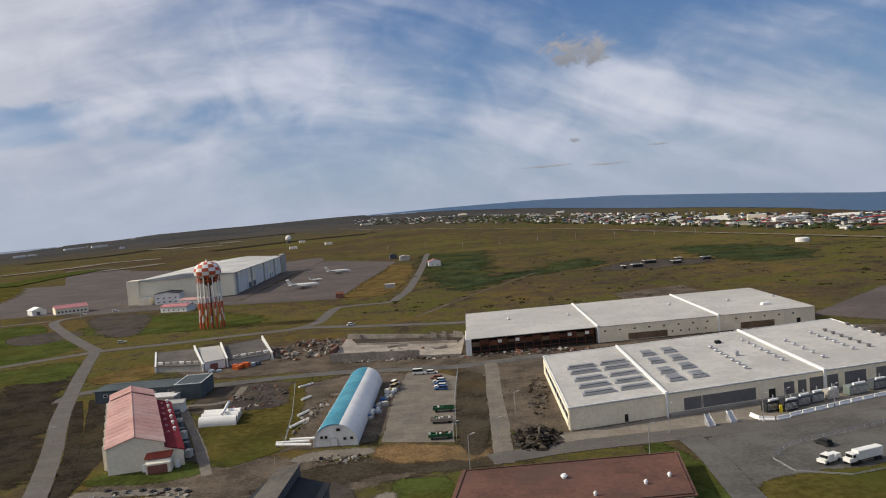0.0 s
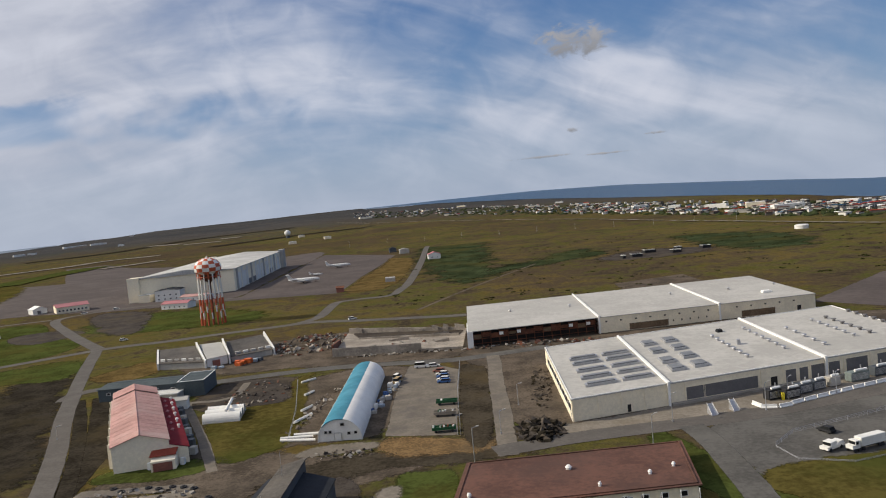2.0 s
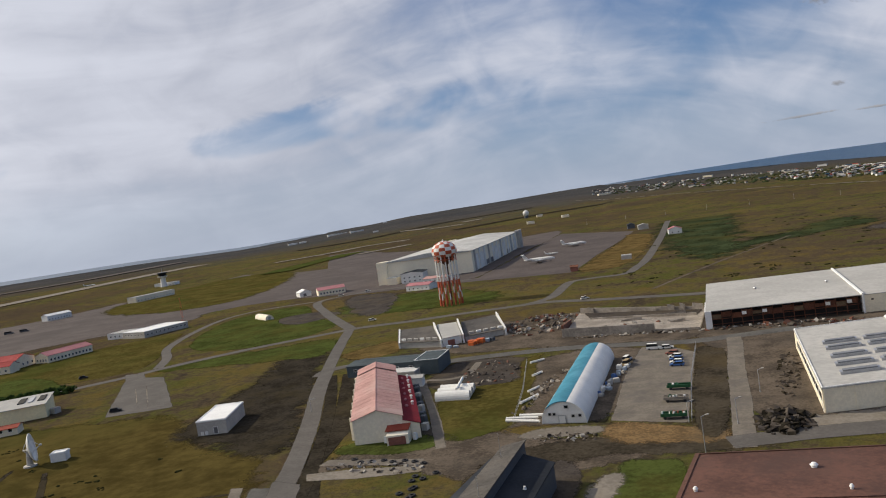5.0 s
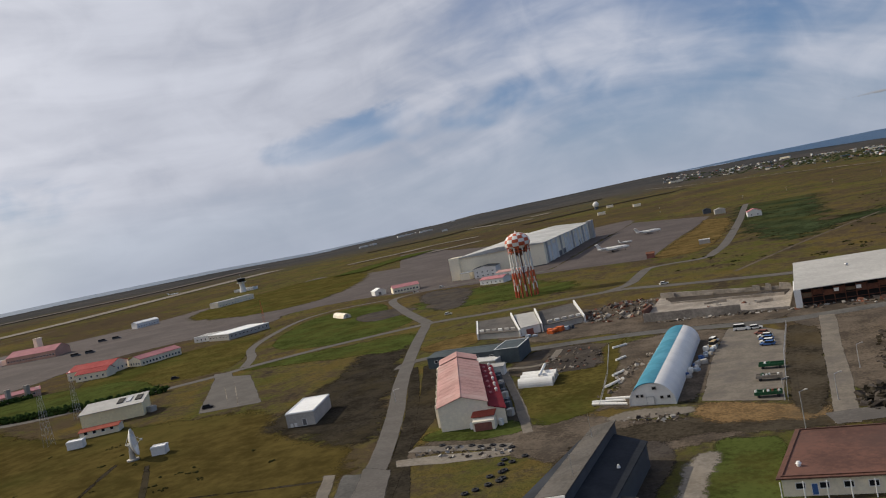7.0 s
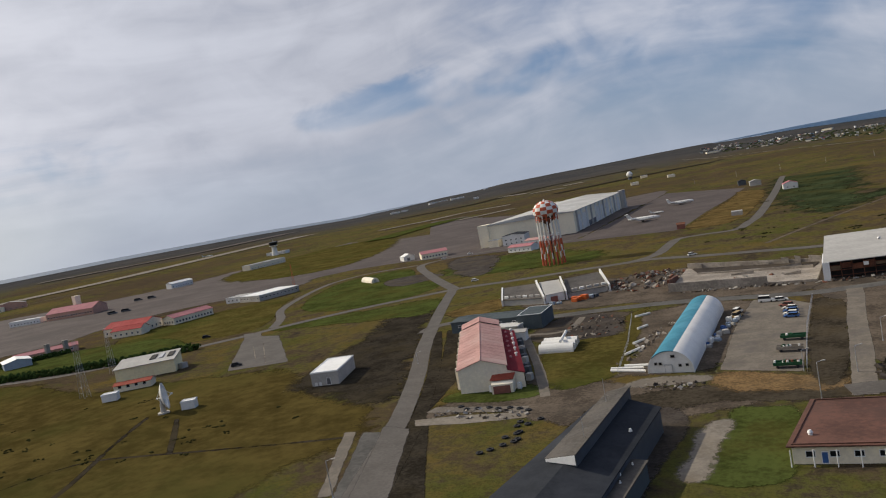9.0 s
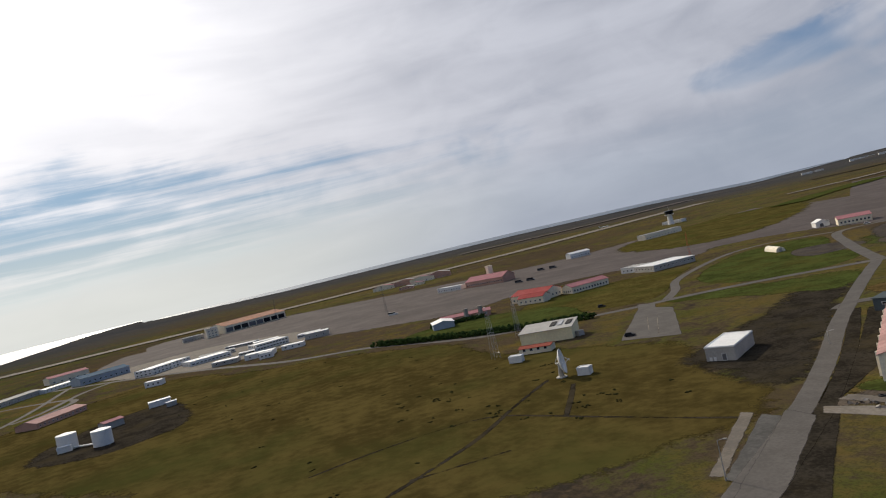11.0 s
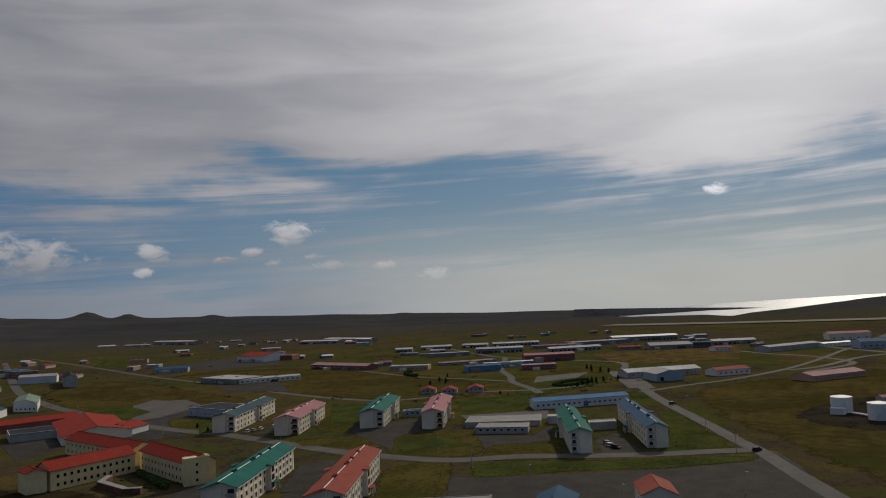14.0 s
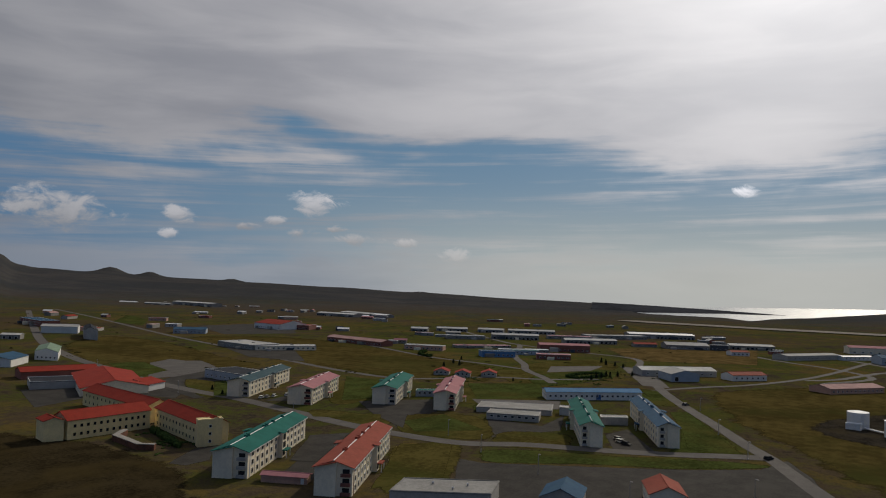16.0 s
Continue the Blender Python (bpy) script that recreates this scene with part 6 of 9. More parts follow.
def arch_end(parent, plan, w0, w1, h, material, b, name="end_wall", sides=20, thick=0.2):
    bm = bmesh.new()
    rows = []
    for bb in (b, b + thick / plan.W):
        rows.append([bm.verts.new((*plan.at((w0 + w1) / 2 + (w1 - w0) / 2 * math.cos(math.pi * (1 - k / sides)) * 0.98, bb), h * 0.98 * max(0.0, math.sin(math.pi * k / sides)) ** 0.86)) for k in range(sides + 1)])
    bm.faces.new(rows[0])
    bm.faces.new(rows[1][::-1])
    for k in range(sides):
        bm.faces.new((rows[0][k], rows[0][k + 1], rows[1][k + 1], rows[1][k]))
    return part(name, bm, material, parent)


def vaulted_hall():
    o, u, v = (-61.8, 189.8), (12.0, 0.6), (-7.8, 71.0)
    plan = Plan(o, u, v)
    ob = thing("vaulted_hall", "white vaulted metal hall with a wide blue stripe", "hall", *o)
    vault(ob, plan, 0, 1, 6.0, WHITE, (0.0, 0.22), "roof_strip", "white curved metal side")
    vault(ob, plan, 0, 1, 6.0, BLUE_BAND, (0.22, 0.57), "roof_strip", "blue curved metal roof strip")
    vault(ob, plan, 0, 1, 6.0, WHITE, (0.57, 1.0), "roof_strip", "white curved metal side")
    for b in (0.004, 0.99):
        arch_end(ob, plan, 0, 1, 6.0, WHITE, b)
    for along, z, w, h in ((2.4, 2.2, 0.8, 0.8), (3.6, 2.2, 0.8, 0.8), (8.6, 1.6, 0.9, 0.8), (10.4, 1.7, 0.9, 0.8), (7.0, 4.0, 1.2, 0.9)):
        opening(ob, plan, "f", along, z, w, h, GLASS, GREY_WALL)
    opening(ob, plan, "f", 5.6, 0.1, 2.0, 2.2, WHITE, STEEL, "door")
    return ob


vaulted_hall()


def white_vaults():
    plan = Plan((-105.0, 214.0), (11.5, 1.2), (-3.0, 12.5))
    ob = thing("storage_vaults", "three joined white vaulted storage shells", "storage", -105.0, 214.0)
    # three barrels across
    flipped = Plan((0, 0), plan.v, plan.u)
    for k in range(3):
        vault(ob, flipped, k / 3, (k + 1) / 3, 2.6, WHITE, (0, 1), "vault", sides=12)
        for b in (0.005, 0.975):
            arch_end(ob, flipped, k / 3, (k + 1) / 3, 2.6, GREY_WALL, b, sides=12)
    bm = bmesh.new()
    rod(bm, (*flipped.at(0.2, 0.62), 3.0), (*flipped.at(1.15, 0.62), 3.6), 0.45, sides=10)
    part("duct", bm, WHITE, ob, "white pipe lying across the vaults")
    return ob


white_vaults()


# ---- checkered water tower ----
def water_tower():
    ob = thing("water_tower", "tall red-and-white checkered water tower on striped columns", "water tower", -196.5, 432.0)
    R = 6.6
    bm = bmesh.new()
    lathe(bm, [(R * 0.90, 30.5), (R * 1.16, 32.2), (R * 1.22, 34.5), (R * 1.12, 36.6), (R * 0.86, 38.6), (R * 0.5, 39.9), (R * 0.16, 40.4)], 24, lambda j, k: (j + k // 2) % 2)
    part("tank", bm, [WHITE, RED_PAINT], ob, "red-and-white checkered domed tank", smooth=False)
    bm = bmesh.new()
    lathe(bm, [(0.9, 0.0), (0.9, 31.0)], 12)
    part("riser", bm, RUST, ob, "dark central pipe")
    bm = bmesh.new()
    lathe(bm, [(0.9, 25.4), (R * 0.42, 26.6), (R * 0.75, 28.6), (R * 0.92, 30.6)], 24)
    part("bowl", bm, RUST, ob, "dark red underside of the tank")
    bm = bmesh.new()
    rod(bm, (0, 0, 40.2), (0, 0, 41.4), 0.5, 0.35, 10)
    part("finial", bm, WHITE, ob)
    n = 16
    for k in range(n):
        a = 2 * math.pi * k / n
        bm = bmesh.new()
        banded = lambda j, side, k=k: 1 if j in (0, 3) or (j == 1 and k % 2 == 0) or (j == 2 and k % 2) or (j == 7 and k % 2) else 0  # noqa: E731
        lathe(bm, [(0.42, 31.4 * j / 8) for j in range(9)], 8, banded)
        for vert in bm.verts:
            lean = R * (1.08 - 0.012 * vert.co.z / 31.4 * 8)
            vert.co.x += lean * math.cos(a)
            vert.co.y += lean * math.sin(a)
        part("column", bm, [WHITE, RED_PAINT], ob, "red-and-white banded steel column")
    for z in (9.5, 19.0, 29.0):
        for k in range(n):
            a, b = 2 * math.pi * k / n, 2 * math.pi * (k + 1) / n
            bm = bmesh.new()
            rod(bm, (R * 1.03 * math.cos(a), R * 1.03 * math.sin(a), z), (R * 1.03 * math.cos(b), R * 1.03 * math.sin(b), z), 0.24, sides=6)
            part("ring_beam", bm, RED_PAINT if z != 19.0 else WHITE, ob)
    bm = bmesh.new()
    for k in range(n):
        a, b = 2 * math.pi * k / n, 2 * math.pi * (k + 1) / n
        for z0, z1 in ((0.5, 9.5), (9.5, 19.0)):
            rod(bm, (R * math.cos(a), R * math.sin(a), z0), (R * math.cos(b), R * math.sin(b), z1), 0.1, sides=4)
    part("bracing", bm, RED_PAINT, ob)
    return ob


water_tower()


# ---- hangar ----
def hangar():
    o = (-339.0, 600.0)
    plan = Plan(o, (76.0, 30.0), (-42.0, 250.0))
    ob = thing("hangar", "huge cream aircraft hangar with a pale low-pitched roof", "hangar", *o)
    shell(ob, plan, 19.0, HANGAR_SKIN, thick=0.8)
    bm = bmesh.new()
    slab(bm, plan.rect(-0.01, -0.004, 0.5, 1.004), [19.0, 19.0, 19.0, 19.0], [19.6, 23.0, 23.0, 19.6])
    slab(bm, plan.rect(0.5, -0.004, 1.01, 1.004), [19.0, 19.0, 19.0, 19.0], [23.0, 19.6, 19.6, 23.0])
    part("roof", bm, ROOF_PALE, ob, "pale metal roof")
    # tall door fins at both ends
    for b, name in ((-0.012, "door_fin"), (1.0, "door_fin")):
        bm = bmesh.new()
        slab(bm, plan.rect(-0.06, b, 0.05, b + 0.05), 0, 20.5)
        part(name, bm, HANGAR_SKIN, ob, "tall cream door housing")
    bm = bmesh.new()
    slab(bm, plan.rect(0.98, 0.955, 1.05, 1.02), 0, 21.5)
    part("door_fin", bm, GREY_WALL, ob)
    for k in range(11):
        bm = bmesh.new()
        slab(bm, plan.rect(1.0, 0.03 + 0.083 * k, 1.012, 0.045 + 0.083 * k), 0, 19.0)
        part("rib", bm, GREY_WALL if k % 3 == 0 else WHITE, ob)
    for k in range(10):
        opening(ob, plan, "r", 18 + 23.0 * k, 0.3, 17, 14.5 if k not in (2, 3, 7) else 5, WHITE if k not in (2, 3, 7) else SHUTTER, GREY_WALL, "hangar_door", "tall pale sliding door")
    c = plan.at(0.62, 0.12)
    bm = bmesh.new()
    cuboid(bm, c.x, c.y, 22.0, c.x + 4, c.y + 4, 24.6)
    part("roof_house", bm, WHITE, ob)
    return ob


hangar()
building("white_annex", "white two-storey block at the foot of the hangar", "annex", (-316.0, 588.5), (20.0, 4.0), (-4.0, 18.0), 8.5, WHITE, ROOF_DARK, 1.2, "v", wins=(("f", 4, 2, 1.6, 1.2, 1.2, 3.2),))
building("low_annex", "low cream annex of the hangar", "annex", (-332.0, 591.0), (10.0, 0.0), (0.0, 12.0), 6.0, CREAM, ROOF_GREY)
building("small_house", "small pink-roofed white building before the hangar", "house", (-280.0, 529.0), (22.0, -3.0), (2.0, 10.0), 4.0, WHITE, ROOF_ROSE, 1.6, "u", wins=(("f", 5, 1, 1.3, 1.2, 1.0, 3.0),))
building("small_house", "low red-roofed shed by the hangar", "house", (-288.0, 575.0), (24.0, -2.0), (2.0, 10.0), 3.6, WHITE, ROOF_PINK, 1.4, "u", wins=(("f", 5, 1, 1.3, 1.2, 1.0, 3.0),))
building("apron_house", "long cream house with pink hipped roof beside the apron", "house", (-384.0, 558.0), (20.0, 13.0), (-12.0, 14.0), 5.0, CREAM, ROOF_ROSE, 2.0, "u", wins=(("f", 8, 1, 1.6, 1.6, 1.4, 3.0), ("r", 3, 1, 1.6, 1.6, 1.4, 3.0)))
building("white_hut", "small white gabled hut by the apron", "hut", (-410.0, 566.0), (7.0, 8.0), (-10.0, 8.0), 4.0, WHITE, ROOF_WHITE, 2.2, "v", doors=(("f", 4.5, 3.0, 3.0, SHUTTER),))
building("moor_hut", "small white hut with pink roof on the moor", "hut", (-114.0, 797.0), (13.0, 1.6), (-3.0, 14.0), 5.0, WHITE, ROOF_ROSE, 2.2, "v", wins=(("f", 2, 1, 1.4, 1.2, 1.2, 3.0),))
building("moor_hut", "small grey hut near the apron", "hut", (-168.0, 926.0), (12.0, 1.6), (-3.0, 12.0), 5.0, GREY_WALL, ROOF_GREY, 1.5, "v")
building("moor_hut", "small dark hut near the apron", "hut", (-190.0, 973.0), (9.0, 1.6), (-3.0, 12.0), 5.0, DARK_WALL, ROOF_DARK, 1.5, "v")
building("moor_hut", "low pale container hut at the road", "hut", (-122.0, 594.0), (8.0, 0.6), (-1.0, 6.0), 3.0, GREY_WALL, ROOF_GREY)
building("rusty_hut", "small rust-coloured hut at the apron's edge", "hut", (-150.0, 546.0), (5.5, 0.6), (-1.0, 5.0), 3.4, BRICK_RED, RUST, 1.0)
def quonset_shed():
    o = (-365.0, 455.0)
    plan = Plan(o, (-3.4, -5.2), (21.0, -14.0))
    ob = thing("quonset_shed", "long pale green half-round shed on the lawn", "shed", *o)
    vault(ob, plan, 0, 1, 3.4, OFFWHITE, (0, 1), "vault", sides=14)
    for b in (0.004, 0.985):
        arch_end(ob, plan, 0, 1, 3.4, OFFWHITE, b, sides=14)
    opening(ob, plan, "b", 3.1, 0.1, 2.0, 2.2, GREY_WALL, STEEL, "door")
    return ob


quonset_shed()
building("grey_box", "pale grey flat-roofed block on dark gravel", "building", (-175.2, 182.8), (9.3, 3.3), (-8.6, 19.0), 4.4, GREY_WALL, ROOF_WHITE, doors=(("f", 1.6, 0.9, 1.2, WHITE), ("f", 3.0, 0.9, 1.2, WHITE), ("f", 6.2, 1.6, 2.4, SHUTTER)))


def radome(x, y):
    ob = thing("radome", "white radar dome on a dark plinth", "radome", x, y, land_height(x, y))
    bm = bmesh.new()
    lathe(bm, [(5, 0), (5, 7)], 16)
    part("plinth", bm, DARK_WALL, ob)
    bm = bmesh.new()
    lathe(bm, [(8 * math.cos(t), 13 + 8 * math.sin(t)) for t in (-1.0, -0.6, -0.2, 0.2, 0.6, 1.0, 1.3, 1.5)], 24)
    part("dome", bm, WHITE, ob, smooth=True)


radome(-640, 1915)
for x, y in ((-600, 1880), (-520, 1560), (-470, 1660)):
    ob, _ = building("radar_hut", "small pale hut near the radar dome", "hut", (x, y), (15, 5), (-4, 9), 5, CREAM, ROOF_WHITE, group="radar huts")
    ob.location.z = land_height(x, y)


# ---- aircraft ----
def jet(x, y, rz, s=1.0, label="white twin-engined jet with a T-tail parked on the apron"):
    """A parked jet, nose along +x; s: its size against 27 m."""
    ob = thing("aircraft", label, "aircraft", x, y, 0, rz, "parked aircraft")
    bm = bmesh.new()
    rows = [(-13.2, 0.25, 3.4), (-11, 0.8, 3.2), (-8, 1.35, 2.9), (-4, 1.55, 2.8), (6, 1.55, 2.8), (9.5, 1.4, 2.75), (11.5, 0.95, 2.6), (12.9, 0.25, 2.4)]
    rings = [[bm.verts.new((px * s, r * s * math.cos(a), (pz + r * math.sin(a)) * s)) for a in [2 * math.pi * k / 14 for k in range(14)]] for px, r, pz in rows]
    for p, q in zip(rings, rings[1:]):
        for k in range(14):
            bm.faces.new((p[k], p[(k + 1) % 14], q[(k + 1) % 14], q[k]))
    bm.faces.new(rings[0])
    bm.faces.new(rings[-1])
    part("fuselage", bm, WHITE, ob, smooth=True)

    def blade(name, pts, t, mat, axis):
        bm = bmesh.new()
        if axis == "z":
            vs = [[bm.verts.new((px * s, py * s, (pz + d) * s)) for px, py, pz in pts] for d in (-t, t)]
        else:
            vs = [[bm.verts.new((px * s, (py + d) * s, pz * s)) for px, py, pz in pts] for d in (-t, t)]
        bm.faces.new(vs[0][::-1])
        bm.faces.new(vs[1])
        for k in range(len(pts)):
            j = (k + 1) % len(pts)
            bm.faces.new((vs[0][k], vs[0][j], vs[1][j], vs[1][k]))
        part(name, bm, mat, ob)

    for e in (-1, 1):
        blade("wing", [(3.2, e * 1.0, 2.0), (-2.6, e * 12.6, 2.9), (-4.2, e * 12.6, 2.9), (-2.4, e * 1.0, 2.0)], 0.16, WHITE, "z")
        blade("tailplane", [(-12.0, 0, 7.6), (-13.6, e * 4.6, 7.7), (-14.6, e * 4.6, 7.7), (-14.4, 0, 7.6)], 0.1, WHITE, "z")
        bm = bmesh.new()
        rod(bm, (-5.6 * s, e * 2.5 * s, 3.4 * s), (-9.6 * s, e * 2.5 * s, 3.4 * s), 0.75 * s, 0.6 * s, 12)
        part("engine", bm, STEEL, ob)
        bm = bmesh.new()
        rod(bm, (-1.2 * s, e * 1.9 * s, 2.0 * s), (-1.2 * s, e * 1.9 * s, 0.4 * s), 0.12 * s)
        rod(bm, (-1.2 * s, (e * 1.9 - 0.35) * s, 0.5 * s), (-1.2 * s, (e * 1.9 + 0.35) * s, 0.5 * s), 0.5 * s, sides=12)
        part("main_gear", bm, BLACK, ob)
    blade("fin", [(-9.2, 0, 3.9), (-12.4, 0, 7.8), (-14.6, 0, 7.8), (-13.0, 0, 3.6)], 0.18, WHITE, "y")
    bm = bmesh.new()
    rod(bm, (9.2 * s, 0, 1.6 * s), (9.2 * s, 0, 0.3 * s), 0.1 * s)
    rod(bm, (9.2 * s, -0.3 * s, 0.36 * s), (9.2 * s, 0.3 * s, 0.36 * s), 0.36 * s, sides=12)
    part("nose_gear", bm, BLACK, ob)
    for e in (-1, 1):
        bm = bmesh.new()
        for k in range(14):
            cuboid(bm, (-5.5 + k) * s, e * 1.50 * s - 0.03, 3.0 * s, (-5.1 + k) * s, e * 1.50 * s + 0.03, 3.3 * s)
        part("cabin_windows", bm, GLASS, ob)
    bm = bmesh.new()
    cuboid(bm, 10.9 * s, -0.8 * s, 2.9 * s, 11.5 * s, 0.8 * s, 3.35 * s)
    part("cockpit_glass", bm, GLASS, ob)
    return ob


jet(-206, 648, 8, 1.08)
jet(-212, 792, 12, 1.0)
jet(-1640, 1360, 40, 1.1, "white jet taxiing on the far side of the airfield")
jet(-215, 716, 10, 0.5, "small dark-shadowed jet between two larger ones")
# ---- airfield buildings ----
W1 = lambda n, w=1.5: (("f", n, 1, w, 1.3, 1.3, 3.0),)  # noqa: E731
def yellow_hall():
    o = Vector((-301.5, 192.6))
    plan = Plan(tuple(o), (19.6, 16.6), (-9.6, 11.4))
    ob = thing("yellow_hall", "pale yellow hall with grey monopitch roof and dark hatches", "hall", *o)
    base = [plan.at(a, b) for a, b in ((0, 0), (1, 0), (1, 1), (0, 1))]
    bm = bmesh.new()
    slab(bm, base, 0, [5.6, 5.6, 7.4, 7.4])
    part("wall", bm, YELLOW_PALE, ob)
    bm = bmesh.new()
    slab(bm, [plan.at(a, b) for a, b in ((-0.02, -0.05), (1.02, -0.05), (1.02, 1.03), (-0.02, 1.03))], [5.6, 5.6, 7.5, 7.5], [5.85, 5.85, 7.75, 7.75])
    part("roof", bm, ROOF_GREY, ob, "grey monopitch metal roof")
    for a, w in ((0.60, 0.05), (0.74, 0.035), (0.90, 0.05)):
        bm = bmesh.new()
        slab(bm, [plan.at(p, q) for p, q in ((a - w, 0.32), (a + w, 0.32), (a + w, 0.78), (a - w, 0.78))], [6.4, 6.4, 7.2, 7.2], [6.85, 6.85, 7.65, 7.65])
        part("roof_hatch", bm, DARK_OPEN if w > 0.04 else STEEL, ob, "dark square roof hatch" if w > 0.04 else "")
    for a in (0.30, 0.62):
        bm = bmesh.new()
        c, d = plan.at(a, 0), plan.u.normalized()
        n = Vector((d.y, -d.x))
        slab(bm, [c - d * 0.15, c + d * 0.15, c + d * 0.15 + n * 0.12, c - d * 0.15 + n * 0.12], 0, 5.55)
        part("pilaster", bm, YELLOW_PALE, ob)
    c, d = plan.at(1.0, 0.35), plan.u.normalized()
    bm = bmesh.new()
    cuboid(bm, c.x, c.y, 0, c.x + 3.0, c.y + 3.0, 2.4)
    part("side_porch", bm, GREY_WALL, ob)
    return ob


YELLOW_PALE = surface("pale_yellow_wall", (0.80, 0.71, 0.45), 0.8, 0.08, 0.15, 1.2, 0.05, tint=(0.72, 0.64, 0.42))
yellow_hall()
building("orange_annex", "low annex with orange-red roof before the cream hall", "annex", (-281.5, 178.3), (11.6, 9.4), (-4.2, 5.4), 2.6, CREAM, ROOF_ORANGE, 0.7, "u", wins=W1(4))
building("terminal", "red-roofed terminal house with wings", "terminal", (-481.5, 303.0), (30.0, 12.0), (-6.6, 18.9), 5.4, CREAM, TERMINAL_RED, 3.0, "u", wins=(("f", 9, 1, 1.6, 1.6, 1.4, 3.0), ("r", 4, 1, 1.6, 1.6, 1.4, 3.0)))
building("terminal_wing", "red-roofed wing of the terminal house", "terminal", (-462.0, 296.0), (20.0, 9.0), (-4.0, 9.0), 4.6, CREAM, TERMINAL_RED, 2.2, "u", wins=W1(5))
building("long_house", "long salmon house with red hipped roof on a lawn", "house", (-441.5, 331.0), (3.0, 32.0), (-13.0, 0.5), 4.6, CREAM, ROOF_ROSE, 2.2, "u", wins=(("f", 12, 1, 1.4, 1.6, 1.0, 3.0), ("l", 4, 1, 1.4, 1.6, 1.0, 3.0)))
building("flat_block", "flat pale grey block by the loop road", "building", (-431.0, 402.0), (6.6, 37.0), (-27.0, 4.5), 4.4, GREY_WALL, ROOF_WHITE, wins=(("f", 10, 1, 1.8, 1.2, 1.8, 3.0), ("l", 6, 1, 1.8, 1.2, 1.8, 3.0)))
building("flat_block", "low white annexes of the flat block", "building", (-476.0, 408.0), (26.0, 4.0), (-2.0, 16.0), 4.0, WHITE, ROOF_GREY, wins=W1(6))
building("flat_block", "low cream building before the control tower", "building", (-778.4, 715.5), (2.0, 66.0), (-14.9, -1.0), 6.8, CREAM, ROOF_GREY, wins=W1(12))
building("flat_block", "white base building of the control tower", "building", (-1027.0, 986.2), (40.0, 8.0), (-2.5, 14.8), 5.1, WHITE, ROOF_GREY, wins=W1(8))
building("white_hangar", "white vaulted-looking shed at the edge of the apron", "shed", (-793.3, 596.9), (4.2, 29.4), (-12.0, 1.3), 6.0, WHITE, ROOF_WHITE, 2.0, "u", wins=W1(8))
building("pink_hall", "tall salmon hall with pink roof on the apron", "hall", (-761.2, 418.1), (49.6, 21.0), (-10.2, 22.8), 6.6, PINK_WALL, ROOF_ROSE, 4.6, "u", wins=(("f", 16, 1, 2.0, 1.6, 2.0, 3.0),))
building("white_low", "low white office along the salmon hall", "office", (-800.0, 400.0), (32.0, 15.0), (-4.0, 9.0), 5.0, WHITE, ROOF_WHITE, wins=W1(9))
ob = thing("brick_stack", "pale square chimney tower behind the salmon hall", "chimney", -755, 450)
bm = bmesh.new()
slab(bm, [(-3, -3), (3, -3), (3, 3), (-3, 3)], 0, 19)
slab(bm, [(-3.3, -3.3), (3.3, -3.3), (3.3, 3.3), (-3.3, 3.3)], 19, 19.8)
part("shaft", bm, CREAM, ob)
building("garage_row", "row of salmon garages with pink roof", "garage", (-475.3, 237.2), (18.2, 31.9), (-10.4, 5.9), 3.6, PINK_WALL, ROOF_ROSE, 1.4, "u", wins=W1(6))
building("grey_shed", "pale grey shed with ribbed roof beside garages", "shed", (-455.4, 221.6), (6.0, 13.4), (-18.5, 7.5), 3.8, BLUE_WALL, ROOF_WHITE, 1.6, "v")
for x, y in ((-462, 252), (-457, 261)):
    ob = thing("gate_pillar", "tall pale square pillar beside the garages", "pillar", x, y, group="gate pillars")
    bm = bmesh.new()
    cuboid(bm, -1.2, -1.2, 0, 1.2, 1.2, 8.0)
    cuboid(bm, -1.4, -1.4, 8.0, 1.4, 1.4, 8.4)
    part("shaft", bm, CONCRETE, ob)
for k, (x, y, l, h) in enumerate(((-1240, 492, 40, 10), (-1228, 528, 46, 12), (-1195, 545, 46, 12), (-1185, 575, 44, 14), (-1120, 505, 30, 7), (-1075, 470, 24, 6))):
    building("hall_cluster", "cluster of salmon and cream sheds far over the apron", "shed", (x, y), (l * 0.5, l * 0.8), (-12, 8), h * 0.6, PINK_WALL if k % 2 else CREAM, ROOF_ROSE if k % 2 == 0 else ROOF_GREY, h * 0.3, "v", group="sheds over the apron", wins=W1(5, 2.0))
ob, plan = building("orange_hangar", "large hangar with shallow orange roof and glazed side", "hangar", (-1117.0, 207.0), (-31.0, 99.0), (-52.0, -15.0), 10.5, CREAM, surface("faded_orange_roof", (0.40, 0.20, 0.125), 0.85, 0.2, 0.1, 1.0, 0.05, tint=(0.33, 0.19, 0.14), spec=0.08), 5.0, "u")
for k in range(8):
    opening(ob, plan, "f", 7 + 12.7 * k, 1.0, 11.2, 6.5, GLASS if k > 4 else DARK_OPEN if k in (1, 2) else SHUTTER, CREAM, "hangar_door")
building("orange_hangar_annex", "cream annex of the orange-roofed hangar", "annex", (-1100.0, 178.0), (-2.0, 16.0), (-16.0, 0.0), 13.0, CREAM, ROOF_GREY, wins=(("f", 3, 3, 2.0, 1.4, 1.4, 3.6),))
building("orange_hangar_annex", "low grey annex of the orange-roofed hangar", "annex", (-1135.0, 150.0), (2.0, 28.0), (-16.0, 0.0), 6.5, GREY_WALL, ROOF_GREY, wins=W1(6))
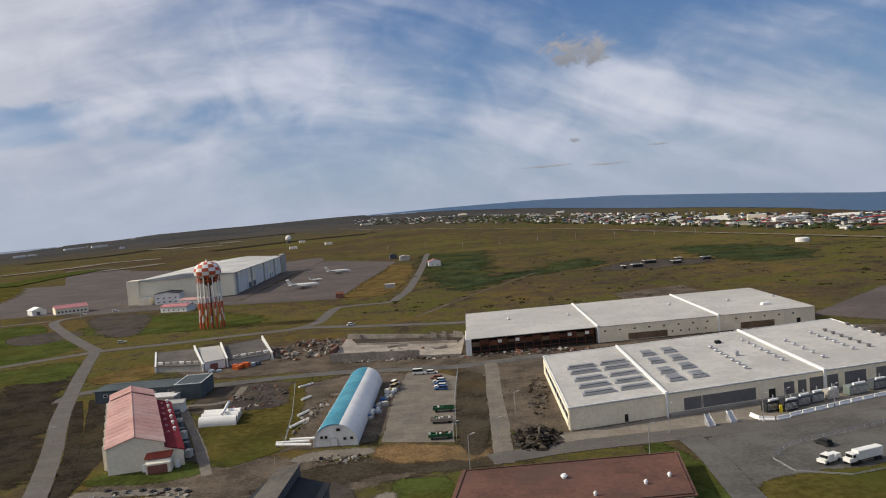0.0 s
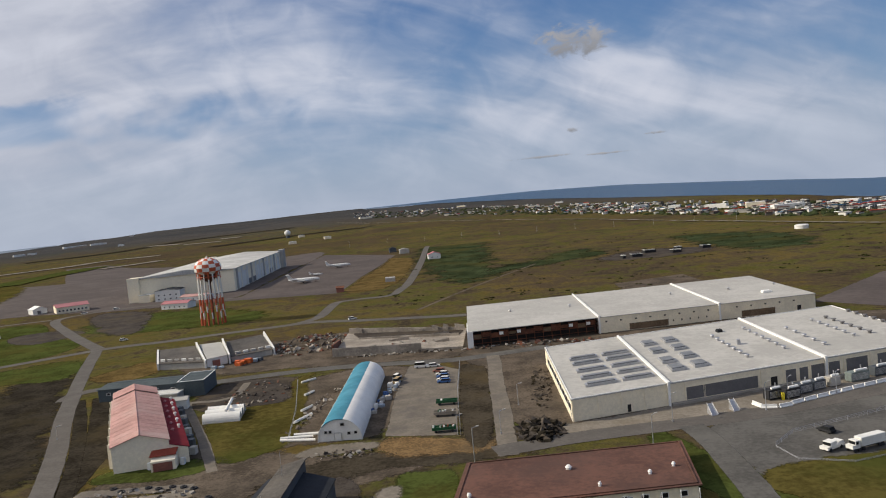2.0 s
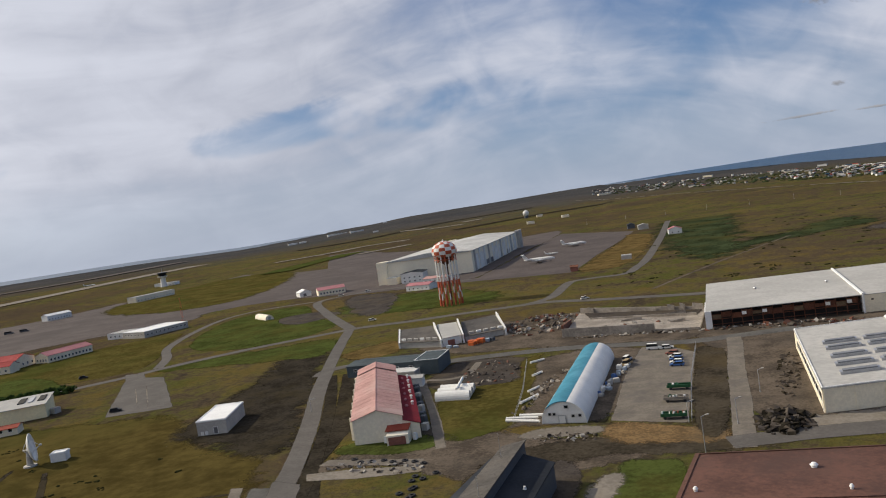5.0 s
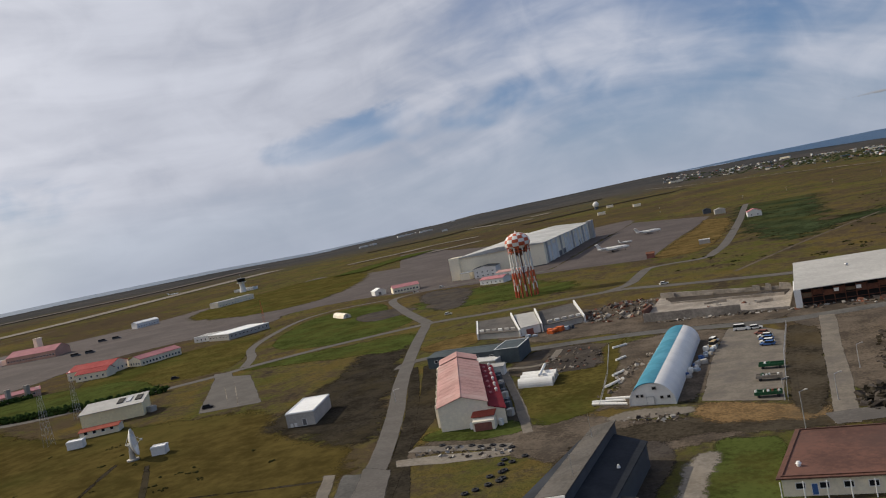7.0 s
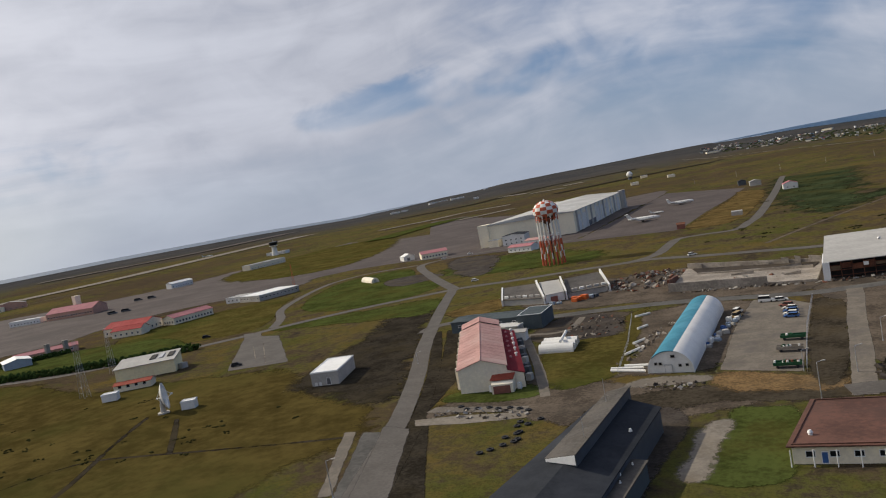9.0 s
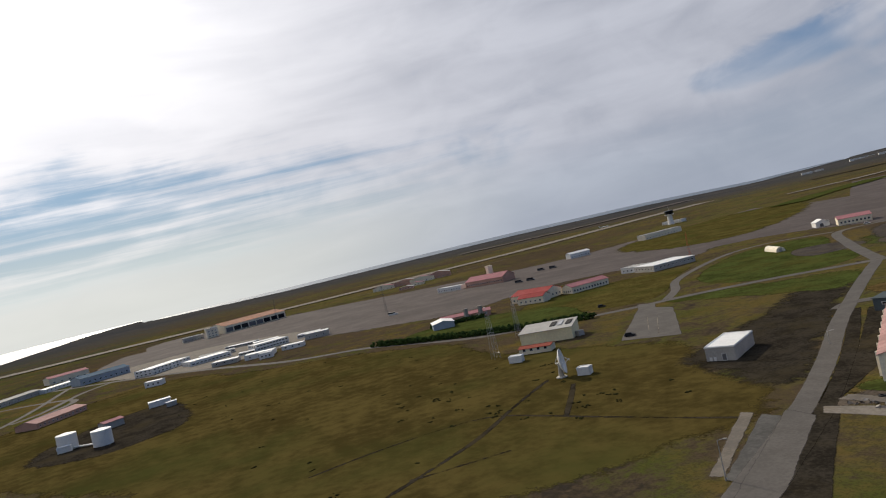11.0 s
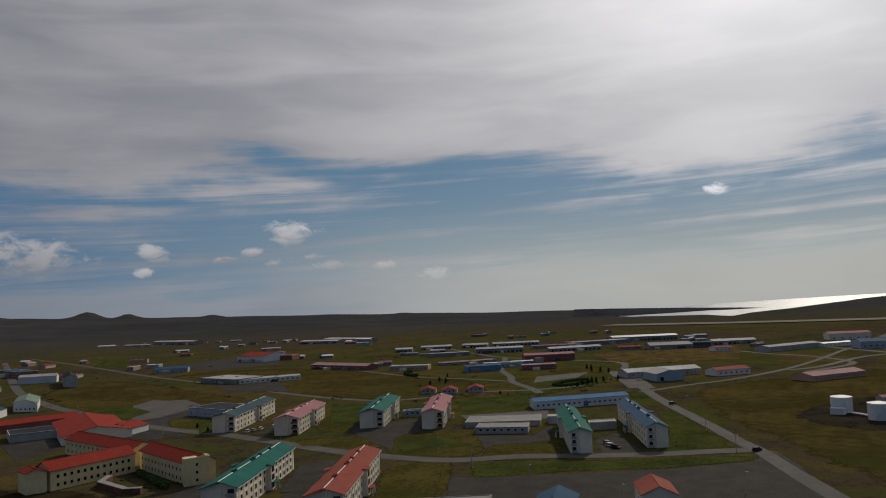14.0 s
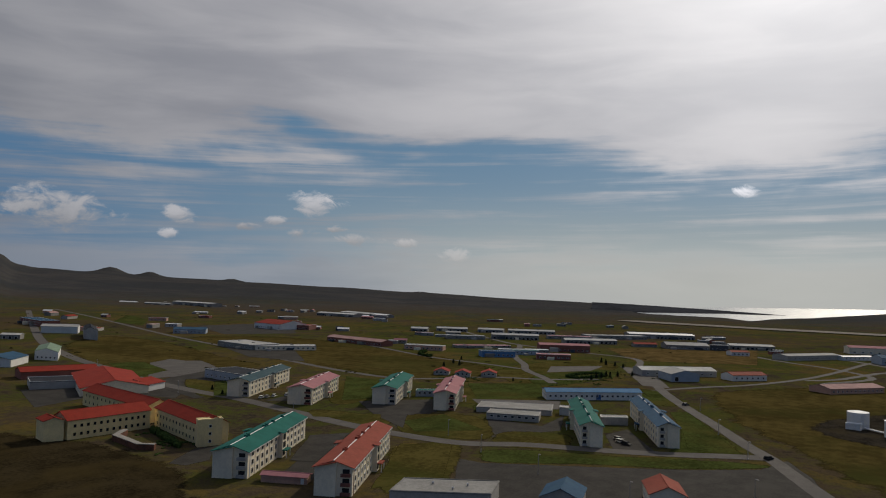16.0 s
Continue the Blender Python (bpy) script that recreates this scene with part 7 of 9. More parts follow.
for k, (o, u, v, h, wall, roof) in enumerate((((-718.4, 64.8), (-44.0, 48.0), (-14.0, -16.0), 9.0, WHITE, ROOF_WHITE), ((-697.4, 95.0), (-8.0, 47.0), (-24.4, -5.4), 6.5, WHITE, ROOF_WHITE), ((-672.0, 148.7), (-6.9, 39.9), (-19.7, -3.4), 9.0, WHITE, ROOF_WHITE),
                                              ((-690.0, 192.0), (10.4, 24.7), (-13.8, 6.2), 5.0, WHITE, ROOF_WHITE), ((-668.0, 132.0), (5.1, 16.5), (-11.5, 3.5), 3.8, WHITE, ROOF_WHITE), ((-790.0, 143.3), (20.6, 32.6), (-10.9, 8.8), 3.6, GREY_WALL, ROOF_WHITE),
                                              ((-740.0, 110.0), (10.0, 40.0), (-18.0, 2.0), 5.0, GREY_WALL, ROOF_GREY), ((-728.0, 160.0), (6.0, 30.0), (-16.0, 2.0), 6.0, WHITE, ROOF_WHITE))):
    u, v = Vector(u) * 0.8, Vector(v) * 0.9
    building("white_block", "white flat-roofed office block with strip windows", "office", o, u, v, h * 0.60, wall, roof, group="white office blocks", wins=(("f", 10, 2 if h > 7 else 1, 2.4, 1.2, 1.0, 2.7), ("l", 4, 2 if h > 7 else 1, 2.0, 1.2, 1.0, 2.7)))
building("blue_hall", "pale blue hall with blue-grey roof", "hall", (-814.1, 7.3), (-16.0, 46.6), (-22.2, -8.4), 6.6, BLUE_WALL, ROOF_BLUE, 2.4, "u", wins=(("f", 9, 1, 2.2, 1.4, 1.8, 3.0),))
building("long_shed", "long low white shed", "shed", (-842.9, -24.9), (-40.0, 38.0), (-6.4, -8.0), 3.6, WHITE, ROOF_WHITE, 0.8, "u", wins=W1(10))
building("long_shed", "long grey shed with pale roof", "shed", (-790.0, -70.0), (-60.0, 42.0), (-10.0, -14.9), 4.6, GREY_WALL, ROOF_GREY, 1.2, "u", wins=W1(12))
building("cream_hall", "cream hall with dark doorway", "hall", (-955.0, -22.2), (-14.0, 41.5), (-16.4, -6.3), 7.0, CREAM, ROOF_ROSE, 2.0, "u", wins=W1(5, 2.4))
building("pink_barracks", "long low barracks with faded red roof", "barracks", (-536.0, -23.0), (-36.0, 29.6), (-11.5, -13.1), 3.4, PINK_WALL, ROOF_PINK, 1.8, "u", wins=(("f", 12, 1, 1.5, 1.2, 1.0, 3.0),))
building("white_hut", "small white flat hut on dark ground", "hut", (-476.0, 38.0), (-2.0, 13.0), (-8.0, 0.6), 2.8, WHITE, ROOF_WHITE)
building("white_hut", "small pale hut with clutter round it", "hut", (-458.0, 46.0), (-2.0, 6.0), (-5.0, 0.6), 2.4, GREY_WALL, ROOF_WHITE)
building("tank_house", "small brown shed behind the storage tanks", "shed", (-436.0, 12.0), (-6.0, 10.0), (-7.0, -3.0), 3.4, GREY_WALL, ROOF_ROSE, 0.8)


def storage_tank(x, y, r, h, label):
    ob = thing("storage_tank", label, "tank", x, y, 0, 0, "storage tanks")
    bm = bmesh.new()
    lathe(bm, [(r, 0), (r, h * 0.5), (r * 1.004, h * 0.5), (r * 1.004, h * 0.54), (r, h * 0.54), (r, h)], 40)
    part("shell", bm, WHITE, ob, smooth=False)
    bm = bmesh.new()
    lathe(bm, [(r * 1.02, h), (r * 1.02, h + 0.15), (r * 0.5, h + 0.6), (0.3, h + 0.9)], 40)
    part("roof", bm, ROOF_WHITE, ob)
    bm = bmesh.new()
    for k in range(14):
        a = k * 0.06
        rod(bm, ((r + 0.3) * math.cos(a - 0.4), (r + 0.3) * math.sin(a - 0.4), h * k / 14), ((r + 1.2) * math.cos(a - 0.4), (r + 1.2) * math.sin(a - 0.4), h * k / 14), 0.08, sides=4)
    part("stair", bm, STEEL, ob)
    return ob


storage_tank(-408.0, -6.0, 4.7, 7.2, "white cylindrical storage tank with a valve house")
storage_tank(-388.0, 9.0, 4.6, 7.2, "white cylindrical storage tank")
building("valve_house", "small white valve house at a tank's foot", "hut", (-399.5, -11.0), (1.2, 6.0), (-3.0, 0.8), 2.6, WHITE, ROOF_WHITE)
ob = thing("pipeline", "white pipes between the storage tanks", "pipe", -397, 2.5)
for d in (0.0, 1.4):
    bm = bmesh.new()
    rod(bm, (-6 + d, -6, 0.9), (6 + d, 6, 0.9), 0.32, sides=8)
    rod(bm, (-6 + d, -6, 0), (-6 + d, -6, 0.9), 0.2, sides=6)
    rod(bm, (6 + d, 6, 0), (6 + d, 6, 0.9), 0.2, sides=6)
    part("pipe", bm, WHITE, ob)


def control_tower():
    ob = thing("control_tower", "white airport control tower with dark glass cab", "control tower", -993.7, 975.9)
    bm = bmesh.new()
    lathe(bm, [(6.0, 0), (5.0, 6), (4.2, 17)], 8)
    part("shaft", bm, WHITE, ob)
    bm = bmesh.new()
    lathe(bm, [(7.5, 17), (8.2, 18), (8.2, 18.6)], 8)
    part("gallery", bm, WHITE, ob)
    bm = bmesh.new()
    lathe(bm, [(6.2, 18.6), (7.6, 24)], 8)
    part("cab", bm, GLASS, ob, "dark outward-leaning cab glazing")
    bm = bmesh.new()
    lathe(bm, [(8.2, 24), (8.2, 25), (3, 25.6)], 8)
    part("roof", bm, DARK_WALL, ob)
    bm = bmesh.new()
    rod(bm, (0, 0, 25.5), (0, 0, 33), 0.25, 0.1, 6)
    part("antenna", bm, STEEL, ob)


control_tower()


def dish():
    ob = thing("dish_antenna", "large white dish antenna pointing low over the meadow", "dish antenna", -219.0, 155.8)
    bm = bmesh.new()
    lathe(bm, [(2.0, 0.0), (2.0, 0.5), (1.0, 0.6), (0.8, 3.4)], 12)
    part("pedestal", bm, GREY_WALL, ob)
    head = Matrix.Translation((0, 0, 5.6)) @ Matrix.Rotation(radians(226), 4, "Z") @ Matrix.Rotation(radians(-82), 4, "Y")
    bm = bmesh.new()
    rings = []
    for face, rows in ((0, [(0.4, 0.0), (1.6, 0.12), (2.8, 0.4), (3.8, 0.85), (4.6, 1.4)]), (1, [(4.6, 1.55), (3.8, 1.0), (2.8, 0.55), (1.6, 0.27), (0.4, 0.15)])):
        for r, z in rows:
            rings.append([bm.verts.new(head @ Vector((r * math.cos(2 * math.pi * k / 28), r * math.sin(2 * math.pi * k / 28), z))) for k in range(28)])
    rings.append(rings[0])
    for p, q in zip(rings, rings[1:]):
        for k in range(28):
            bm.faces.new((p[k], p[(k + 1) % 28], q[(k + 1) % 28], q[k]))
    part("reflector", bm, WHITE, ob, smooth=True)
    bm = bmesh.new()
    for k in range(3):
        a = 2 * math.pi * k / 3
        rod(bm, head @ Vector((3.2 * math.cos(a), 3.2 * math.sin(a), 0.7)), head @ Vector((0, 0, 3.6)), 0.08, sides=5)
    rod(bm, head @ Vector((0, 0, 3.3)), head @ Vector((0, 0, 4.0)), 0.35, sides=8)
    part("feed", bm, WHITE, ob)
    bm = bmesh.new()
    rod(bm, (0, 0, 3.2), head @ Vector((0, 0, 0)), 0.7, 0.5, 8)
    for k in range(4):
        rod(bm, head @ Vector((2.4 * math.cos(k * 1.57), 2.4 * math.sin(k * 1.57), 0.3)), head @ Vector((0, 0, -1.4)), 0.1, sides=5)
    part("mount", bm, STEEL, ob)


dish()
building("equipment_hut", "small white equipment box beside the dish", "hut", (-213.5, 158.8), (4.0, 2.4), (-1.8, 3.0), 2.5, WHITE, ROOF_WHITE)
building("mast_hut", "small white hut at the mast's foot", "hut", (-271.0, 166.0), (4.6, 3.6), (-2.4, 3.0), 2.6, WHITE, ROOF_WHITE)


def mast(x, y, h, w, label, mat=None):
    """A square lattice mast with slanted bracing."""
    ob = thing("lattice_mast", label, "mast", x, y)
    for sx, sy in ((-1, -1), (1, -1), (1, 1), (-1, 1)):
        bm = bmesh.new()
        rod(bm, (sx * w, sy * w, 0), (sx * w * 0.3, sy * w * 0.3, h), 0.06, 0.035, 5)
        part("leg", bm, mat or STEEL, ob)
    bm = bmesh.new()
    n = max(5, int(h / 2.2))
    for k in range(n):
        z0, z1 = h * k / n, h * (k + 1) / n
        w0, w1 = w * (1 - 0.7 * k / n), w * (1 - 0.7 * (k + 1) / n)
        for (ax, ay), (bx, by) in (((-1, -1), (1, -1)), ((1, -1), (1, 1)), ((1, 1), (-1, 1)), ((-1, 1), (-1, -1))):
            rod(bm, (ax * w0, ay * w0, z0), (bx * w1, by * w1, z1), 0.022, sides=4)
            rod(bm, (ax * w1, ay * w1, z1), (bx * w1, by * w1, z1), 0.022, sides=4)
    part("bracing", bm, mat or STEEL, ob)
    return ob


mast(-292.8, 172.5, 24, 1.6, "grey lattice radio mast by the cream hall")
mast(-330.0, 210.0, 22, 1.3, "grey lattice radio mast by the hedge")
mast(-442.2, 452.4, 22, 0.8, "thin red-and-white lattice mast", RED_PAINT)
mast(-700.0, 290.0, 30, 1.0, "thin dark lattice mast on the apron", DARK_WALL)
mast(-1060.0, 270.0, 34, 1.2, "thin dark lattice mast on the apron", DARK_WALL)


def hedge(label, points, w, h, seed):
    """A strip of dense shrub: many small leaf clumps along a line."""
    rnd = random.Random(seed)
    line = spline(points, False, 12)
    bm = bmesh.new()
    for p, q in zip(line, line[1:]):
        for _ in range(max(4, int((q - p).length * 6.0))):
            c = p.lerp(q, rnd.random())
            r = rnd.uniform(0.6, 1.35)
            m = Matrix.Translation((c.x + rnd.uniform(-w, w), c.y + rnd.uniform(-w, w), rnd.uniform(0.2, h))) @ Euler((rnd.uniform(0, 3), rnd.uniform(0, 3), rnd.uniform(0, 3))).to_matrix().to_4x4() @ Matrix.Diagonal((r, r * rnd.uniform(0.6, 1.2), r * rnd.uniform(0.5, 0.9), 1))
            bmesh.ops.create_icosphere(bm, subdivisions=1, radius=1.0, matrix=m)
    for v in bm.verts:
        v.co += Vector((noise.noise(v.co * 1.7), noise.noise(v.co * 1.7 + Vector((9, 0, 0))), 0.5 * noise.noise(v.co * 2.1))) * 0.4
    tagged(part("hedge", bm, SHRUB), label, "hedge", kind="stuff")


hedge("dark green hedge behind the cream hall", [(-318, 250), (-345, 230), (-368, 216), (-395, 204), (-430, 190), (-462, 180)], 2.0, 3.2, 21)
hedge("dark shrubs along the garages", [(-470, 226), (-463, 246), (-455, 262)], 1.2, 2.2, 22)
for k, (x, y, w) in enumerate(((-631, 102, 16), (-612, 125, 18), (-590, 132, 8), (-654, 189, 16), (-612, 156, 14), (-611, 48, 10))):
    building("white_annex", "small white flat-roofed annex among the halls", "annex", (x, y), (w * 0.55, w * 1.2), (-w * 0.8, w * 0.35), 3.2 + 0.5 * (k % 4), WHITE if k % 3 else GREY_WALL, ROOF_WHITE, group="white annexes", wins=W1(3))


def scrub(name, label, spots, seed, size, mat):
    """Low clumps of heath or bush: a few squashed, uneven tufts at each place."""
    rnd = random.Random(seed)
    ball = bmesh.new()
    bmesh.ops.create_icosphere(ball, subdivisions=1, radius=1.0)
    shape = [v.co.copy() for v in ball.verts]
    tris = [tuple(v.index for v in f.verts) for f in ball.faces]
    ball.free()
    verts, faces = [], []
    for x, y in spots:
        reach_out = rnd.uniform(0.6, 1.8) * size
        for _ in range(rnd.randint(3, 7)):
            r = rnd.uniform(0.35, 0.9) * size
            c = Vector((x + rnd.gauss(0, reach_out), y + rnd.gauss(0, reach_out), r * 0.2))
            turn = Matrix.Rotation(rnd.uniform(0, 6.3), 3, "Z")
            n0 = len(verts)
            for p in shape:
                q = turn @ Vector((p.x * r * rnd.uniform(0.8, 1.5), p.y * r * rnd.uniform(0.8, 1.3), p.z * r * rnd.uniform(0.4, 0.75)))
                verts.append(tuple(c + q))
            faces += [tuple(n0 + i for i in f) for f in tris]
    me = bpy.data.meshes.new(name)
    me.from_pydata(verts, [], faces)
    me.materials.append(mat)
    tagged(new(name, me), label, name.split("_")[-1], kind="stuff")


rnd = random.Random(5)
HEATH = surface("dark_heath", (0.030, 0.030, 0.012), 0.95, 0.5, 0.5, 2.5, 0.3, tint=(0.045, 0.052, 0.016), spec=0.0)
scrub("meadow_scrub", "low dark heath tufts dotted over the dry meadow", [(rnd.uniform(-460, -150), rnd.uniform(40, 170)) for _ in range(50)] + [(rnd.gauss(-230, 22), rnd.gauss(118, 8)) for _ in range(26)] + [(rnd.gauss(-178, 6), rnd.gauss(140, 4)) for _ in range(10)], 31, 0.55, HEATH)
scrub("moor_scrub", "low heath and bushes on the northern moor", [(rnd.uniform(-120, 330), rnd.uniform(430, 900)) for _ in range(260)], 32, 1.0, HEATH)
far_spots = []
while len(far_spots) < 150:
    a, r = rnd.uniform(101, 151), rnd.uniform(480, 1350)
    far_spots.append((-r * math.sin(radians(a)), r * math.cos(radians(a))))
scrub("far_scrub", "dark bushes dotted between the far halls", far_spots, 33, 1.1, HEATH)
scrub("garden_bush", "dark bushes beside the apartment blocks and low houses", [(-331 + rnd.gauss(0, 6), -222 + rnd.gauss(0, 5)) for _ in range(8)] + [(-452 + rnd.gauss(0, 14), -238 + rnd.gauss(0, 16)) for _ in range(24)] + [(-500 + rnd.gauss(0, 22), -165 + rnd.gauss(0, 12)) for _ in range(26)] + [(-340 + rnd.gauss(0, 12), -330 + rnd.gauss(0, 18)) for _ in range(12)] + [(-196 + rnd.gauss(0, 6), -232 + rnd.gauss(0, 9)) for _ in range(12)], 34, 0.9, SHRUB)
# ---- apartment blocks ----
ALONG, ACROSS = Vector((-0.913, -0.408)), Vector((0.408, -0.913))


def apartment(label, o, length, width, roof, wall, side=1, cols=13, h=8.2, rise=1.7):
    """A three-storey block; its front looks away from its width. side: which way the width goes."""
    u, v = ALONG * length, ACROSS * width * side
    plan = Plan(o, u, v)
    ob = thing("apartment_block", label, "apartment block", *o, group="apartment blocks")
    shell(ob, plan, h, wall, "u", rise)
    gable_roof(ob, plan, h, rise, roof, "u", 0.7, ridge=TRIM)
    mid = cols // 2
    trim = BRICK_RED if roof in (ROOF_ROSE, ROOF_ORANGE) else TRIM
    for face in ("f", "b"):
        openings(ob, plan, face, cols, 3, 2.0, 1.75, 0.75, 2.65, 2.0, 2.0, skip=(mid,))
        # stair tower with its own small roof, dark landings and a porch
        p, d, _, n = plan.face(face)
        c = p + d * (plan.L * (mid + 0.5) / cols)
        bm = bmesh.new()
        slab(bm, [c - d * 2.0, c + d * 2.0, c + d * 2.0 + n * 1.6, c - d * 2.0 + n * 1.6], 0, h + 0.1)
        tower = part("stair_tower", bm, wall, ob)
        bm = bmesh.new()
        slab(bm, [c - d * 2.4, c + d * 2.4, c + d * 2.4 + n * 2.1, c - d * 2.4 + n * 2.1], [h + 0.45, h + 0.45, h + 0.1, h + 0.1], [h + 0.65, h + 0.65, h + 0.3, h + 0.3])
        part("tower_roof", bm, roof, tower)
        for r in range(3):
            bm = bmesh.new()
            slab(bm, [c - d * 1.3 + n * 1.6, c + d * 1.3 + n * 1.6, c + d * 1.3 + n * 1.68, c - d * 1.3 + n * 1.68], 0.6 + 2.65 * r, 2.5 + 2.65 * r)
            part("landing_window", bm, GLASS if r else DARK_OPEN, tower)
        bm = bmesh.new()
        slab(bm, [c - d * 2.4 + n * 1.7, c + d * 2.4 + n * 1.7, c + d * 2.4 + n * 3.4, c - d * 2.4 + n * 3.4], 2.5, 2.8)
        part("porch_roof", bm, roof, tower)
        for e in (-2.1, 2.1):
            bm = bmesh.new()
            rod(bm, (*(c + d * e + n * 3.1), 0), (*(c + d * e + n * 3.1), 2.5), 0.15, sides=6)
            part("porch_post", bm, TRIM, tower)
        # pilasters between the flats, and the eaves board
        for k in range(cols + 1):
            q = p + d * min(max(2.0 + (plan.L - 4.0) * k / cols, 0.3), plan.L - 0.3)
            bm = bmesh.new()
            slab(bm, [q - d * 0.14, q + d * 0.14, q + d * 0.14 + n * 0.14, q - d * 0.14 + n * 0.14], 0, h - 0.5)
            part("pilaster", bm, trim if k in (0, cols) else wall, ob)
        bm = bmesh.new()
        slab(bm, [p + n * 0.02 - d * 0.6, p + n * 0.02 + d * (plan.L + 0.6), p + n * 0.74 + d * (plan.L + 0.6), p + n * 0.74 - d * 0.6], h - 0.45, h - 0.22)
        part("eaves_board", bm, TRIM, ob)
    # gable ends: a shallow projecting half, small balconies beside it, boards along the verge
    for face in ("l", "r"):
        p, d, _, n = plan.face(face)
        bm = bmesh.new()
        slab(bm, [p + d * width * 0.42, p + d * width, p + d * width + n * 0.9, p + d * width * 0.42 + n * 0.9], 0, [h + rise * 0.80, h - 0.1, h - 0.1, h + rise * 0.80])
        part("gable_bay", bm, wall, ob)
        bm = bmesh.new()
        slab(bm, [p + d * width * 0.42 - d * 0.1, p + d * width * 1.06, p + d * width * 1.06 + n * 1.7, p + d * width * 0.42 - d * 0.1 + n * 1.7], [h + rise * 0.84 + 0.1, h - 0.15, h - 0.15, h + rise * 0.84 + 0.1], [h + rise * 0.84 + 0.3, h + 0.05, h + 0.05, h + rise * 0.84 + 0.3])
        part("bay_roof", bm, roof, ob)
        for r in range(3):
            bm = bmesh.new()
            slab(bm, [p + d * 0.5, p + d * width * 0.30, p + d * width * 0.30 + n * 0.95, p + d * 0.5 + n * 0.95], 0.25 + 2.65 * r, 1.1 + 2.65 * r)
            part("balcony", bm, GREY_WALL if trim is TRIM else BRICK_RED, ob, "small solid balcony")
            bm = bmesh.new()
            slab(bm, [p + d * 0.8, p + d * width * 0.26, p + d * width * 0.26 + n * 0.06, p + d * 0.8 + n * 0.06], 1.12 + 2.65 * r, 2.35 + 2.65 * r)
            part("balcony_door", bm, DARK_OPEN, ob)
    for a in (0.20, 0.23, 0.48, 0.52, 0.63, 0.8):
        bm = bmesh.new()
        c = plan.at(a, 0.5)
        cuboid(bm, c.x - 0.45, c.y - 0.45, h + rise - 0.3, c.x + 0.45, c.y + 0.45, h + rise + 0.9)
        part("chimney", bm, roof, ob)
    return ob


apartment("three-storey apartment block with teal metal roof and pale walls", (-172.5, -165.7), 63, 10.8, ROOF_TEAL, CREAM, 1, 13)
apartment("three-storey apartment block with salmon-red metal roof and pale walls", (-175.3, -128.3), 64, 10.8, ROOF_ORANGE, CREAM, 1, 13)
apartment("three-storey apartment block with slate-blue roof and pale walls", (-293.7, -282.7), 70, 11.5, ROOF_SLATEBLUE, CREAM, 1, 12)
apartment("three-storey apartment block with rose roof and pale walls", (-294.7, -241.7), 56, 12.0, ROOF_ROSE, CREAM, 1, 11)
apartment("three-storey apartment block with teal roof beside a garage", (-322.1, -209.8), 60, 12.0, ROOF_TEAL, CREAM, 1, 11)
apartment("three-storey apartment block with rose roof beside a garage", (-326.4, -177.9), 62, 10.5, ROOF_ROSE, CREAM, 1, 11)
apartment("three-storey apartment block with teal roof by a courtyard", (-284.0, -98.8), 66, 8.4, ROOF_TEAL, CREAM, -1, 12)
apartment("three-storey apartment block with blue roof by a courtyard", (-301.4, -73.1), 74, 8.0, ROOF_BLUE, CREAM, -1, 13)
building("garage_row", "low grey garages between two blocks", "garage", (-335.0, -107.0), (-6.5, 10.5), (-6.0, -2.5), 3.2, GREY_WALL, ROOF_GREY)
building("garage_row", "low teal-roofed garages between two blocks", "garage", (-354.0, -217.7), (-8.0, 10.0), (-6.0, -3.0), 3.0, BLUE_WALL, ROOF_TEAL, wins=W1(4))
building("long_low_house", "long low white building with blue roof", "building", (-391.4, -156.1), (-34.5, 43.5), (-12.4, -7.6), 4.3, WHITE, surface("sky_blue_roof", (0.07, 0.18, 0.32), 0.85, 0.14, 0.2, 1.4, 0.05, spec=0.08), 1.2, "u", wins=(("f", 18, 1, 1.4, 1.2, 1.6, 3.0), ("l", 3, 1, 1.4, 1.2, 1.6, 3.0)), doors=(("f", 30, 3.0, 3.0, BLUE_PAINT),))
building("flat_hall", "low white flat-roofed hall with annexes", "hall", (-315.0, -155.0), (-7.0, 23.0), (-13.0, -4.2), 2.6, GREY_WALL, FAR_WALL, wins=(("f", 7, 1, 1.6, 1.1, 1.2, 3.0),), kerb=GREY_WALL)
building("flat_hall", "wide rear part of the flat hall", "hall", (-330.0, -168.0), (-13.0, 34.0), (-20.0, -7.0), 2.2, GREY_WALL, FAR_WALL, kerb=GREY_WALL)
building("flat_hall", "small pale wing of the flat hall", "hall", (-348.0, -132.0), (-3.0, 8.0), (-7.0, -2.4), 3.4, BLUE_WALL, ROOF_PALE, kerb=GREY_WALL)
building("workshop", "grey workshop with weathered flat roof and small vents", "workshop", (-172.8, -113.9), (-13.3, 24.1), (-14.0, -4.2), 4.3, GREY_WALL, FAR_WALL, wins=W1(6), kerb=FAR_WALL)
for x, y in ((-186.0, -108.0), (-190.0, -99.0), (-184.0, -100.5)):
    ob = thing("vent_pipe", "small grey vent pipe on the workshop roof", "vent", x, y, 4.3, group="workshop vents")
    bm = bmesh.new()
    rod(bm, (0, 0, -0.1), (0, 0, 0.8), 0.28, 0.28, 8)
    rod(bm, (0, 0, 0.8), (0, 0, 1.0), 0.45, 0.3, 8)
    part("cowl", bm, STEEL, ob)
building("blue_house", "small house with blue metal roof", "house", (-192.6, -78.2), (-3.0, 10.4), (-13.1, -3.1), 4.4, GREY_WALL, ROOF_BLUE, 2.4, "v", wins=W1(3))
